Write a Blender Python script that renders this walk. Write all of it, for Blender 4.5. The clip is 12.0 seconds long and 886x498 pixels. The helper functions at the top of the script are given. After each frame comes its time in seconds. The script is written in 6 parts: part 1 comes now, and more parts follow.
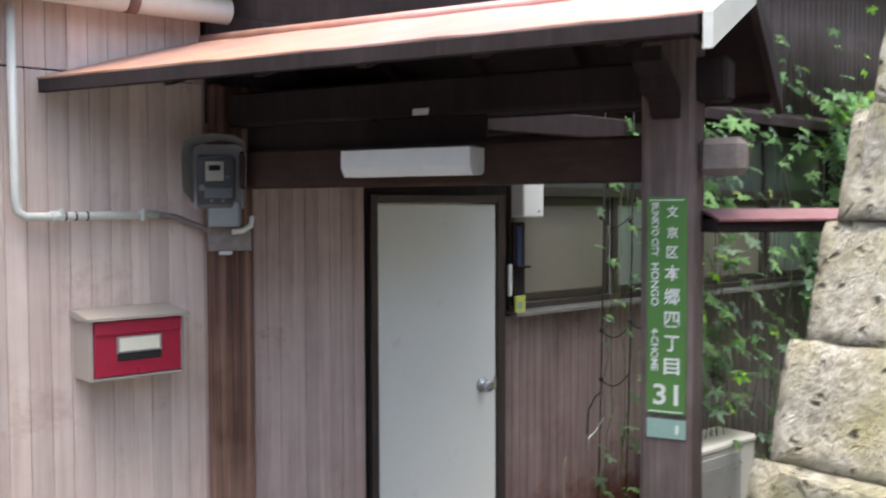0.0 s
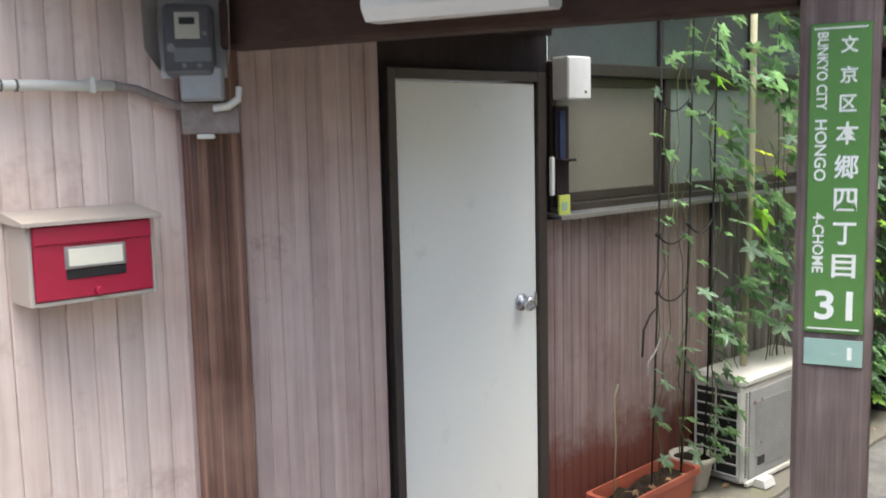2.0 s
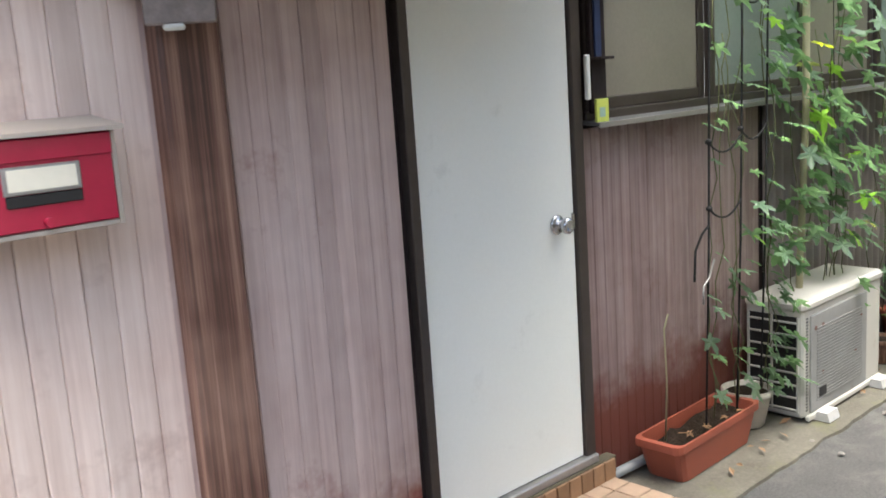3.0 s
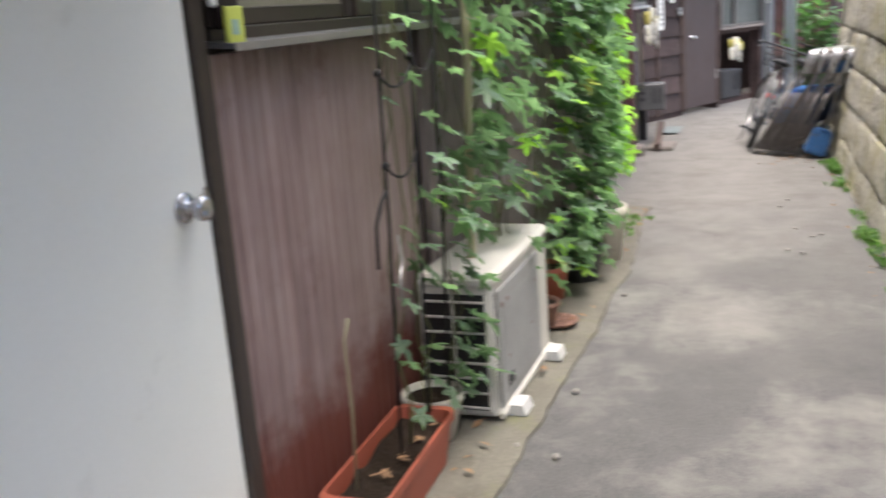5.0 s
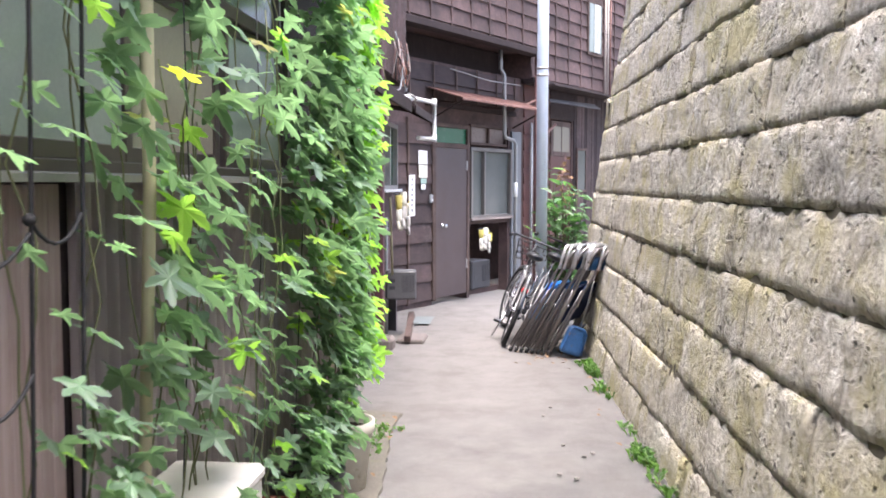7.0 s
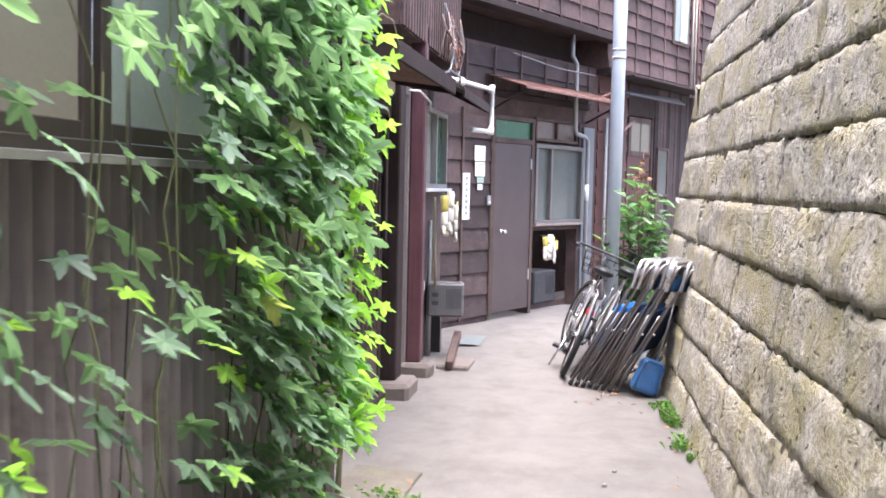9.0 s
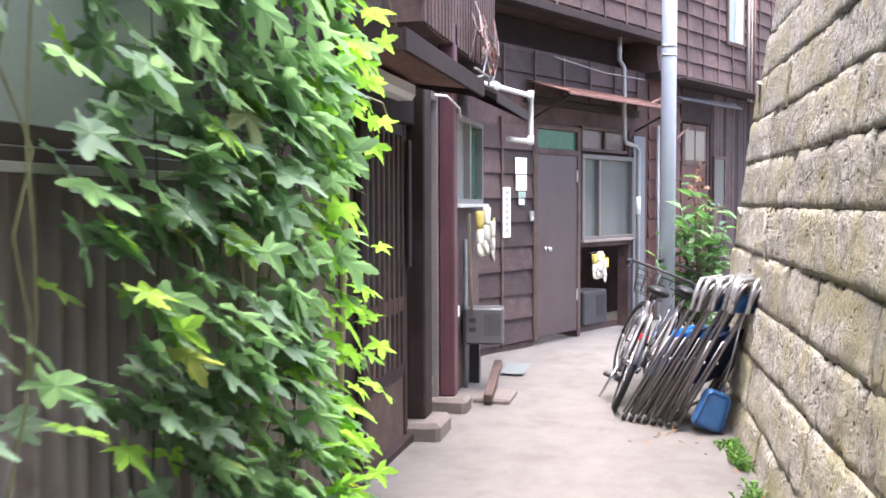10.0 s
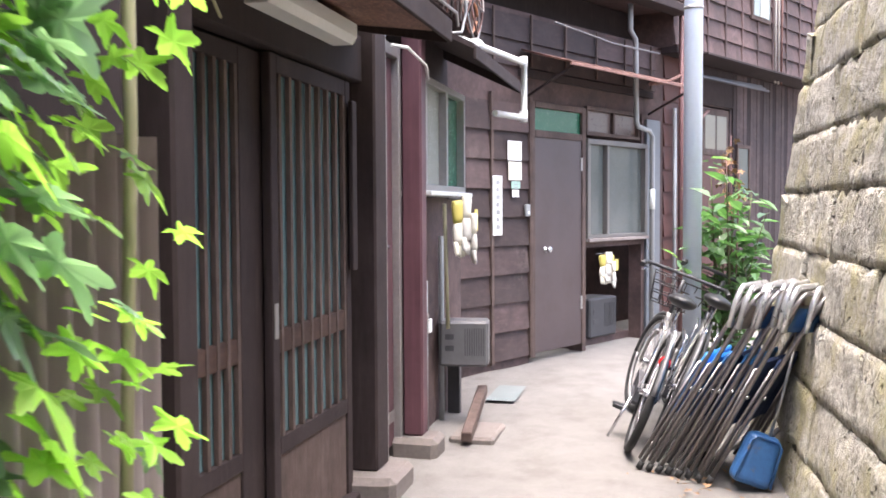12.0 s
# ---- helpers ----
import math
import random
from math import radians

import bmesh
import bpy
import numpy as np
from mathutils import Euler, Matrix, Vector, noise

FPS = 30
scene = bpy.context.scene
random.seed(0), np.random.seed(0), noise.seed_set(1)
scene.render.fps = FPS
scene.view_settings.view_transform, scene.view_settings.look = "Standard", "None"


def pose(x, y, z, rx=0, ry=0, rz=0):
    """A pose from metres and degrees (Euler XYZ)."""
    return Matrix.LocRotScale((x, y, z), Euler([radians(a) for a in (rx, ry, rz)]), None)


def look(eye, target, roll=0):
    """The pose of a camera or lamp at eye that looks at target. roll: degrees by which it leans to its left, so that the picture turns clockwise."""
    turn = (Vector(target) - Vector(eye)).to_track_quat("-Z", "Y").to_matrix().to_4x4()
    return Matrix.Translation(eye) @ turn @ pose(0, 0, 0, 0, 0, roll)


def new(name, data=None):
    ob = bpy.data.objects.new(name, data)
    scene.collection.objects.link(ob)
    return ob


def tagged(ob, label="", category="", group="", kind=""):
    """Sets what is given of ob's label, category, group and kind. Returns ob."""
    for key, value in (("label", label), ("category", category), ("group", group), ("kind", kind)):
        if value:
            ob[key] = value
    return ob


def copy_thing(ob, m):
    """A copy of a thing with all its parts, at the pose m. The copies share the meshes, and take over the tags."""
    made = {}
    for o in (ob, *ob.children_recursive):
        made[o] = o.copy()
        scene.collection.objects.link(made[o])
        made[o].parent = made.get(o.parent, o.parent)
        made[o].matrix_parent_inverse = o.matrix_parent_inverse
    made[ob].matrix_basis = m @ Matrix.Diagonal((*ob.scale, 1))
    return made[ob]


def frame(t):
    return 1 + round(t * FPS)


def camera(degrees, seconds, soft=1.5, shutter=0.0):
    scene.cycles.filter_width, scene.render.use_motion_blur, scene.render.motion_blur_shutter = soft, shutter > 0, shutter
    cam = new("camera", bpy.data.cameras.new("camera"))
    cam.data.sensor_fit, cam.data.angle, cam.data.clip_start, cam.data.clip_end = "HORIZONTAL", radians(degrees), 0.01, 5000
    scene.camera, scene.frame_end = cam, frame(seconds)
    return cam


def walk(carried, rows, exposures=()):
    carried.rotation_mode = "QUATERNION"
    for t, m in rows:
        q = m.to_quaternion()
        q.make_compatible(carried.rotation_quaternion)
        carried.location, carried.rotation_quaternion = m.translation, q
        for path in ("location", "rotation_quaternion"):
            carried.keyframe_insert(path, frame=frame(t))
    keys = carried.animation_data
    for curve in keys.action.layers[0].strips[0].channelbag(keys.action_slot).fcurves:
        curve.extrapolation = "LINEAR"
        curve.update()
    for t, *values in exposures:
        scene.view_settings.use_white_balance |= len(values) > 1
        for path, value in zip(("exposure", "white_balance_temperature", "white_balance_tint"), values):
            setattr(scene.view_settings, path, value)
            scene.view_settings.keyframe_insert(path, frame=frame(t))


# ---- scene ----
cam = camera(50.4, 12.0, soft=1.7, shutter=0.45)
EXPOSURES = [(0.0, 1.64, 6300, 7), (1.0, 1.86, 6450, 6), (2.5, 2.2, 6450, 6), (5.0, 1.98, 6450, 10), (6.5, 2.36, 6300, 16), (9.0, 2.6, 6200, 18), (11.0, 2.74, 6350, 18), (12.0, 2.74, 6450, 16)]
PATH = [
    (0, (0.68, 0.15, 1.964), (1.999, 1.651, 1.881), -0.2),
    (0.5, (0.771, 0.281, 1.918), (2.017, 1.839, 1.781), -1.8),
    (1, (0.887, 0.448, 1.893), (2.129, 2.008, 1.738), -0.9),
    (1.5, (0.971, 0.675, 1.839), (2.225, 2.218, 1.62), -0.2),
    (2, (1.066, 0.889, 1.798), (2.404, 2.355, 1.554), -1.3),
    (2.5, (1.2, 1.075, 1.734), (2.487, 2.566, 1.385), -3.4),
    (4.5, (1.895, 2.067, 1.493), (3.558, 3.102, 1.091), -6.2),
    (5, (2.143, 2.226, 1.489), (3.953, 2.918, 0.996), -4.2),
    (5.5, (2.358, 2.361, 1.492), (4.266, 2.746, 1.032), -1.6),
    (6, (2.614, 2.372, 1.486), (4.579, 2.605, 1.194), -1.1),
    (6.5, (2.841, 2.386, 1.458), (4.825, 2.547, 1.267), -0.3),
    (7, (3.172, 2.407, 1.426), (5.16, 2.586, 1.288), 0.1),
    (9, (4.511, 2.337, 1.398), (6.478, 2.675, 1.263), 1.3),
    (9.5, (4.855, 2.332, 1.371), (6.821, 2.682, 1.253), -0.0),
    (10, (5.205, 2.321, 1.37), (7.151, 2.772, 1.275), -0.2),
    (10.5, (5.587, 2.343, 1.338), (7.54, 2.765, 1.245), 0.5),
    (11, (5.886, 2.372, 1.317), (7.85, 2.738, 1.214), -0.2),
    (11.5, (6.296, 2.406, 1.307), (8.242, 2.865, 1.238), -0.6),
    (12, (6.621, 2.408, 1.277), (8.563, 2.876, 1.189), -0.3),
]
walk(cam, [(t, look(eye, target, roll)) for t, eye, target, roll in PATH], EXPOSURES)

# ---- light ----
world = bpy.data.worlds.new("sky")
scene.world = world
world.use_nodes = True
wn = world.node_tree
sky = wn.nodes.new("ShaderNodeTexSky")
sky.sky_type, sky.sun_disc = "NISHITA", False
sky.sun_elevation, sky.sun_rotation = radians(82.3), radians(-121.3)
sky.air_density, sky.dust_density, sky.ozone_density = 1.0, 6.0, 1.0
wn.links.new(sky.outputs[0], wn.nodes["Background"].inputs[0])
wn.nodes["Background"].inputs[1].default_value = 0.15
sun_data = bpy.data.lights.new("sun", "SUN")
sun_data.energy, sun_data.angle, sun_data.color = 1.5, radians(60), (1.0, 0.985, 0.96)
sun = new("sun", sun_data)
sun.matrix_world = look((0, 0, 20), (2.3, 1.4, 0))


# ---- materials ----
def material(name, colors, rough=0.8, metal=0.0, grain=40.0, stretch=(1, 1, 1), patch=2.5, bump=0.3, depth=0.004,
             vary=0.12, spec=0.5, stain=None, stain_at=(0.55, 0.7), stain_scale=3.0, coat=0.0, pits=0, foot=None, pale=None, crisp=0.0):
    """Two scales of noise over object-space metres: colors are (dark, mid, light)."""
    m = bpy.data.materials.new(name)
    m.use_nodes = True
    t = m.node_tree
    b = t.nodes["Principled BSDF"]
    co = t.nodes.new("ShaderNodeNewGeometry")
    mp = t.nodes.new("ShaderNodeMapping")
    mp.inputs["Scale"].default_value = stretch
    t.links.new(co.outputs["Position"], mp.inputs[0])

    def noise_tex(scale, detail, mapped=True):
        n = t.nodes.new("ShaderNodeTexNoise")
        n.inputs["Scale"].default_value, n.inputs["Detail"].default_value = scale, detail
        n.inputs["Roughness"].default_value = 0.72
        t.links.new(mp.outputs[0] if mapped else co.outputs["Position"], n.inputs["Vector"])
        return n.outputs["Fac"]

    def ramp(fac, stops):
        r = t.nodes.new("ShaderNodeValToRGB")
        e = r.color_ramp.elements
        while len(e) < len(stops):
            e.new(0.5)
        for el, (p, c) in zip(e, stops):
            el.position, el.color = p, (*c, 1)
        t.links.new(fac, r.inputs[0])
        return r.outputs[0]

    def mix(fac, a, c, mode="MIX"):
        n = t.nodes.new("ShaderNodeMix")
        n.data_type, n.blend_type = "RGBA", mode
        for sock, v in ((n.inputs[0], fac), (n.inputs[6], a), (n.inputs[7], c)):
            if isinstance(v, (int, float)):
                sock.default_value = v
            elif isinstance(v, tuple):
                sock.default_value = (*v, 1)
            else:
                t.links.new(v, sock)
        return n.outputs[2]

    fine = noise_tex(grain, 6)
    broad = noise_tex(patch, 4, stretch == (1, 1, 1))
    dark, mid, light = colors
    col = ramp(broad, [(0.3, dark), (0.5, mid), (0.72, light)])
    col = mix(0.55, col, ramp(fine, [(0.3 + crisp, dark), (0.55 - crisp * 0.5, mid), (0.75 - crisp, light)]))
    if vary:
        info = t.nodes.new("ShaderNodeObjectInfo")
        lo, hi = tuple([1 - vary] * 3), tuple([1 + vary * 0.6] * 3)
        col = mix(1.0, col, ramp(info.outputs["Random"], [(0, lo), (1, hi)]), "MULTIPLY")
    if stain:
        sn = noise_tex(stain_scale, 5, False)
        mask = ramp(sn, [(stain_at[0], (0, 0, 0)), (stain_at[1], (1, 1, 1))])
        col = mix(mask, col, stain)
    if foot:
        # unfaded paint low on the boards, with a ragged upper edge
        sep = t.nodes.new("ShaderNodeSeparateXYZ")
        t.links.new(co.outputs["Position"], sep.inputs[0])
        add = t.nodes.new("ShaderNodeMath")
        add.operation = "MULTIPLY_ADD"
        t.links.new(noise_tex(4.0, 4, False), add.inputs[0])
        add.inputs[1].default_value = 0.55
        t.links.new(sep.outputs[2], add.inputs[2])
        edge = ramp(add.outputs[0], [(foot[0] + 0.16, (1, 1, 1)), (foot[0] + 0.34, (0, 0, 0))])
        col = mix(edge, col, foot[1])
    if pale:
        # the surface wears to another colour further along x
        sep = t.nodes.new("ShaderNodeSeparateXYZ")
        t.links.new(co.outputs["Position"], sep.inputs[0])
        add = t.nodes.new("ShaderNodeMath")
        add.operation = "MULTIPLY_ADD"
        t.links.new(noise_tex(1.1, 6, False), add.inputs[0])
        add.inputs[1].default_value = 5.0
        t.links.new(sep.outputs[0], add.inputs[2])
        rng = t.nodes.new("ShaderNodeMapRange")
        rng.inputs[1].default_value, rng.inputs[2].default_value = pale[0] + 2.0, pale[0] + 2.0 + pale[1]
        t.links.new(add.outputs[0], rng.inputs[0])
        blotch = ramp(noise_tex(3.2, 7, False), [(0.34, tuple(c * k for c, k in zip(pale[2], (0.66, 0.64, 0.6)))), (0.5, pale[2]), (0.68, tuple(c * 1.3 for c in pale[2]))])
        worn = mix(0.4, blotch, ramp(fine, [(0.3, tuple(c * 0.7 for c in pale[2])), (0.7, tuple(c * 1.25 for c in pale[2]))]))
        col = mix(rng.outputs[0], col, worn)
    pit = None
    if pits:
        vo = t.nodes.new("ShaderNodeTexVoronoi")
        vo.inputs["Scale"].default_value = pits
        wob = t.nodes.new("ShaderNodeVectorMath")
        wob.operation = "MULTIPLY_ADD"
        nn = t.nodes.new("ShaderNodeTexNoise")
        nn.inputs["Scale"].default_value = pits * 0.6
        t.links.new(co.outputs["Position"], nn.inputs["Vector"])
        t.links.new(nn.outputs["Color"], wob.inputs[0])
        wob.inputs[1].default_value = (0.07, 0.07, 0.07)
        t.links.new(co.outputs["Position"], wob.inputs[2])
        t.links.new(wob.outputs[0], vo.inputs["Vector"])
        sparse = ramp(noise_tex(9, 3, False), [(0.42, (0, 0, 0)), (0.54, (1, 1, 1))])
        hole = ramp(vo.outputs["Distance"], [(0.06, (1, 1, 1)), (0.3, (0, 0, 0))])
        pit = mix(1.0, hole, sparse, "MULTIPLY")
        col = mix(pit, col, mix(0.72, col, (0.05, 0.045, 0.035)))
    t.links.new(col, b.inputs["Base Color"])
    rr = t.nodes.new("ShaderNodeMapRange")
    rr.inputs[3].default_value, rr.inputs[4].default_value = max(0.03, rough - 0.12), min(1, rough + 0.12)
    t.links.new(fine, rr.inputs[0])
    t.links.new(rr.outputs[0], b.inputs["Roughness"])
    b.inputs["Metallic"].default_value = metal
    b.inputs["Specular IOR Level"].default_value = spec
    b.inputs["Coat Weight"].default_value = coat
    if bump:
        bp = t.nodes.new("ShaderNodeBump")
        bp.inputs["Strength"].default_value, bp.inputs["Distance"].default_value = bump, depth
        if pit:
            sub_ = t.nodes.new("ShaderNodeMath")
            sub_.operation = "SUBTRACT"
            t.links.new(fine, sub_.inputs[0])
            t.links.new(pit, sub_.inputs[1])
            t.links.new(sub_.outputs[0], bp.inputs["Height"])
        else:
            t.links.new(fine, bp.inputs["Height"])
        t.links.new(bp.outputs[0], b.inputs["Normal"])
    return m


def tones(c, spread=0.3):
    return tuple(x * (1 - spread) for x in c), c, tuple(min(0.95, x * (1 + spread * 0.8)) for x in c)


VERT = (1, 1, 0.06)
M = {}
M["siding_pink"] = material("faded_pink_boards", ((0.53, 0.395, 0.34), (0.715, 0.58, 0.51), (0.82, 0.71, 0.645)), 0.75, grain=26, stretch=(1, 1, 0.035), patch=1.6, bump=0.25, crisp=0.05, vary=0.13, stain=(0.40, 0.27, 0.23), stain_at=(0.56, 0.82))
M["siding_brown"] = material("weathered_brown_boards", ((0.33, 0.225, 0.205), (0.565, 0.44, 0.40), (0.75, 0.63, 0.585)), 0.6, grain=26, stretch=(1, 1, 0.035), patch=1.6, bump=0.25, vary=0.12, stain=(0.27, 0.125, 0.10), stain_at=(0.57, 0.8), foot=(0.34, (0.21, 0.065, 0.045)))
M["siding_dark"] = material("dark_weathered_boards", ((0.16, 0.10, 0.093), (0.28, 0.205, 0.195), (0.42, 0.335, 0.325)), 0.6, grain=26, stretch=(1, 1, 0.035), patch=1.6, bump=0.25, crisp=0.05, vary=0.12, stain=(0.13, 0.05, 0.04), stain_at=(0.55, 0.78), foot=(0.44, (0.12, 0.034, 0.024)))
M["corrugated"] = material("brown_corrugated_sheet", ((0.34, 0.285, 0.275), (0.47, 0.41, 0.40), (0.57, 0.51, 0.50)), 0.5, grain=18, stretch=VERT, patch=1.2, bump=0.1, vary=0.08, stain=(0.20, 0.13, 0.10), stain_at=(0.58, 0.8))
M["corrugated_dark"] = material("dark_brown_corrugated_sheet", ((0.13, 0.10, 0.09), (0.22, 0.175, 0.16), (0.31, 0.26, 0.245)), 0.5, grain=18, stretch=VERT, patch=1.2, bump=0.1, vary=0.08, stain=(0.11, 0.075, 0.06), stain_at=(0.56, 0.78))
M["post_red"] = material("red_brown_post", ((0.03, 0.016, 0.013), (0.15, 0.072, 0.05), (0.50, 0.31, 0.23)), 0.6, grain=42, stretch=(1, 1, 0.012), patch=1.0, bump=0.4, vary=0.05, crisp=0.1)
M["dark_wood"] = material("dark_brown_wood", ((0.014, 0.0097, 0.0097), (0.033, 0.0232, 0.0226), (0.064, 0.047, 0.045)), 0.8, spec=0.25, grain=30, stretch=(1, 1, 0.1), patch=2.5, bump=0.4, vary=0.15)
M["beam_wood"] = material("dark_red_brown_beam", ((0.022, 0.012, 0.009), (0.055, 0.030, 0.022), (0.10, 0.06, 0.045)), 0.75, spec=0.3, grain=30, stretch=(0.3, 0.3, 1), patch=2.5, bump=0.5, vary=0.1)
M["old_wood"] = material("old_brown_timber", ((0.038, 0.026, 0.022), (0.088, 0.061, 0.052), (0.165, 0.122, 0.105)), 0.8, spec=0.3, grain=34, stretch=(1, 1, 0.12), patch=3, bump=0.6, vary=0.15)
M["gate_post"] = material("worn_grey_brown_gate_post", ((0.06, 0.045, 0.04), (0.16, 0.122, 0.113), (0.31, 0.25, 0.235)), 0.8, spec=0.3, grain=34, stretch=(1, 1, 0.035), patch=1.6, bump=0.7, crisp=0.05, vary=0.05)
M["grey_wood"] = material("weathered_grey_timber", ((0.16, 0.13, 0.115), (0.26, 0.22, 0.2), (0.36, 0.32, 0.3)), 0.85, grain=40, patch=4, bump=0.6, vary=0.1)
M["maroon"] = material("maroon_paint", ((0.055, 0.022, 0.028), (0.095, 0.04, 0.05), (0.14, 0.065, 0.075)), 0.5, grain=30, stretch=VERT, bump=0.2, vary=0.1)
M["cladding"] = material("brown_wood_cladding", ((0.034, 0.020, 0.0185), (0.085, 0.051, 0.047), (0.155, 0.106, 0.098)), 0.8, grain=22, patch=3.5, bump=0.4, vary=0.35, stain=(0.03, 0.019, 0.017), stain_at=(0.5, 0.68), stain_scale=2.8)
M["roof_red"] = material("faded_red_orange_roof_metal", ((0.19, 0.115, 0.085), (0.43, 0.225, 0.145), (0.56, 0.34, 0.235)), 0.45, grain=9, patch=1.7, bump=0.08, vary=0.05, stain=(0.19, 0.15, 0.13), stain_at=(0.5, 0.68), stain_scale=2.2, pale=(2.0, 2.0, (0.52, 0.285, 0.265)))
M["wing_red"] = material("dull_red_cap_metal", ((0.16, 0.06, 0.06), (0.25, 0.11, 0.11), (0.34, 0.18, 0.18)), 0.5, bump=0.1)
M["rust"] = material("rusty_roof_sheet", ((0.09, 0.045, 0.036), (0.20, 0.10, 0.08), (0.38, 0.27, 0.23)), 0.7, grain=25, patch=5, bump=0.3)
M["door_white"] = material("off_white_door_paint", tones((0.85, 0.87, 0.82), 0.04), 0.4, grain=60, patch=1.2, bump=0.04, vary=0, stain=(0.66, 0.67, 0.62), stain_at=(0.6, 0.85), stain_scale=4)
M["white_plastic"] = material("white_plastic", tones((0.72, 0.73, 0.70), 0.08), 0.4, grain=30, bump=0.03, vary=0.05)
M["pvc"] = material("off_white_pipe", tones((0.66, 0.66, 0.60), 0.12), 0.45, grain=20, bump=0.05, vary=0.05, stain=(0.42, 0.38, 0.31), stain_at=(0.6, 0.8), stain_scale=8)
M["grey_metal"] = material("grey_enamelled_metal", tones((0.30, 0.31, 0.31), 0.15), 0.5, metal=0.1, grain=30, bump=0.06)
M["unit_grey"] = material("dull_grey_unit_casing", tones((0.115, 0.115, 0.118), 0.2), 0.5, grain=30, bump=0.06)
M["dark_metal"] = material("dark_grey_metal", tones((0.06, 0.06, 0.065), 0.3), 0.5, metal=0.3, grain=30, bump=0.1)
M["bronze"] = material("bronze_window_frame", tones((0.075, 0.062, 0.055), 0.25), 0.4, metal=0.5, grain=30, bump=0.05)
M["alu"] = material("weathered_aluminium", tones((0.36, 0.35, 0.34), 0.2), 0.42, metal=0.7, grain=40, bump=0.05)
M["steel"] = material("bright_steel", tones((0.6, 0.6, 0.62), 0.12), 0.25, metal=0.95, grain=50, bump=0.03)
M["galva"] = material("blue_grey_galvanised_pole", tones((0.62, 0.70, 0.80), 0.08), 0.45, metal=0.1, grain=18, patch=3, bump=0.05)
M["red_enamel"] = material("crimson_enamel", tones((0.36, 0.012, 0.045), 0.15), 0.35, grain=30, bump=0.03, vary=0)
M["mail_grey"] = material("beige_grey_steel", tones((0.42, 0.37, 0.32), 0.12), 0.5, metal=0.1, grain=30, bump=0.05, vary=0)
M["black"] = material("black_plastic", tones((0.014, 0.014, 0.015), 0.3), 0.5, bump=0.05)
M["rubber"] = material("black_rubber", tones((0.02, 0.02, 0.02), 0.3), 0.85, bump=0.2)
M["cream"] = material("cream_card", tones((0.75, 0.72, 0.60), 0.06), 0.6, bump=0.0, vary=0)
M["paper"] = material("white_paper", tones((0.8, 0.8, 0.78), 0.04), 0.8, bump=0.0, vary=0.05)
M["sign_green"] = material("green_enamel_sign", tones((0.095, 0.23, 0.055), 0.12), 0.35, grain=30, bump=0.03, vary=0)
M["sign_mint"] = material("faded_mint_plate", tones((0.30, 0.45, 0.38), 0.12), 0.4, bump=0.03, vary=0)
M["sign_white"] = material("white_sign_paint", tones((0.78, 0.8, 0.74), 0.05), 0.4, bump=0.0, vary=0)
M["yellow"] = material("yellow_plastic", tones((0.62, 0.53, 0.13), 0.12), 0.5, bump=0.05)
M["lime"] = material("lime_yellow_label", tones((0.55, 0.62, 0.12), 0.12), 0.5, bump=0.0)
M["blue"] = material("sky_blue_plastic", tones((0.04, 0.27, 0.68), 0.18), 0.4, grain=25, bump=0.05, stain=(0.16, 0.3, 0.5), stain_at=(0.6, 0.8))
M["blue_steel"] = material("worn_blue_steel", tones((0.035, 0.12, 0.29), 0.4), 0.45, grain=25, bump=0.1, stain=(0.13, 0.10, 0.085), stain_at=(0.58, 0.72), stain_scale=11)
M["navy"] = material("navy_cloth", tones((0.02, 0.035, 0.09), 0.3), 0.8, bump=0.1)
M["orange"] = material("faded_orange_vinyl", tones((0.55, 0.24, 0.12), 0.2), 0.5, bump=0.05)
M["red_lens"] = material("red_reflector", tones((0.75, 0.02, 0.02), 0.1), 0.2, bump=0, vary=0)
M["terracotta"] = material("terracotta_plastic", tones((0.33, 0.085, 0.05), 0.18), 0.55, grain=30, bump=0.1)
M["pot_white"] = material("dirty_white_pot", tones((0.5, 0.47, 0.40), 0.18), 0.6, grain=20, bump=0.1, stain=(0.2, 0.17, 0.12), stain_at=(0.55, 0.75), stain_scale=9)
M["soil"] = material("potting_soil", ((0.014, 0.010, 0.007), (0.035, 0.025, 0.018), (0.08, 0.06, 0.045)), 0.95, spec=0.1, grain=90, bump=1.0, depth=0.015, crisp=0.08)
M["stone"] = material("yellow_grey_tuff_stone", ((0.22, 0.195, 0.145), (0.55, 0.51, 0.41), (0.86, 0.835, 0.765)), 0.95, grain=30, patch=7, bump=1.0, depth=0.05, vary=0.14, stain=(0.47, 0.425, 0.24), stain_at=(0.45, 0.63), stain_scale=2.6, pits=22, crisp=0.1)
M["mortar"] = material("dark_joint_earth", tones((0.11, 0.095, 0.062), 0.4), 0.95, grain=30, bump=0.8)
M["asphalt"] = material("old_grey_asphalt", ((0.044, 0.044, 0.044), (0.080, 0.078, 0.077), (0.132, 0.129, 0.125)), 0.9, grain=95, patch=1.3, bump=0.7, depth=0.004, vary=0, crisp=0.08, stain=(0.185, 0.176, 0.16), stain_at=(0.47, 0.76), stain_scale=1.3, pale=(6.2, 3.6, (0.132, 0.126, 0.117)))
M["concrete"] = material("mossy_concrete", ((0.068, 0.062, 0.048), (0.122, 0.113, 0.091), (0.195, 0.183, 0.15)), 0.95, grain=60, patch=3, bump=0.6, stain=(0.13, 0.13, 0.07), stain_at=(0.55, 0.72), stain_scale=4)
M["conc_block"] = material("pale_concrete_block", tones((0.19, 0.178, 0.16), 0.25), 0.9, grain=50, bump=0.6)
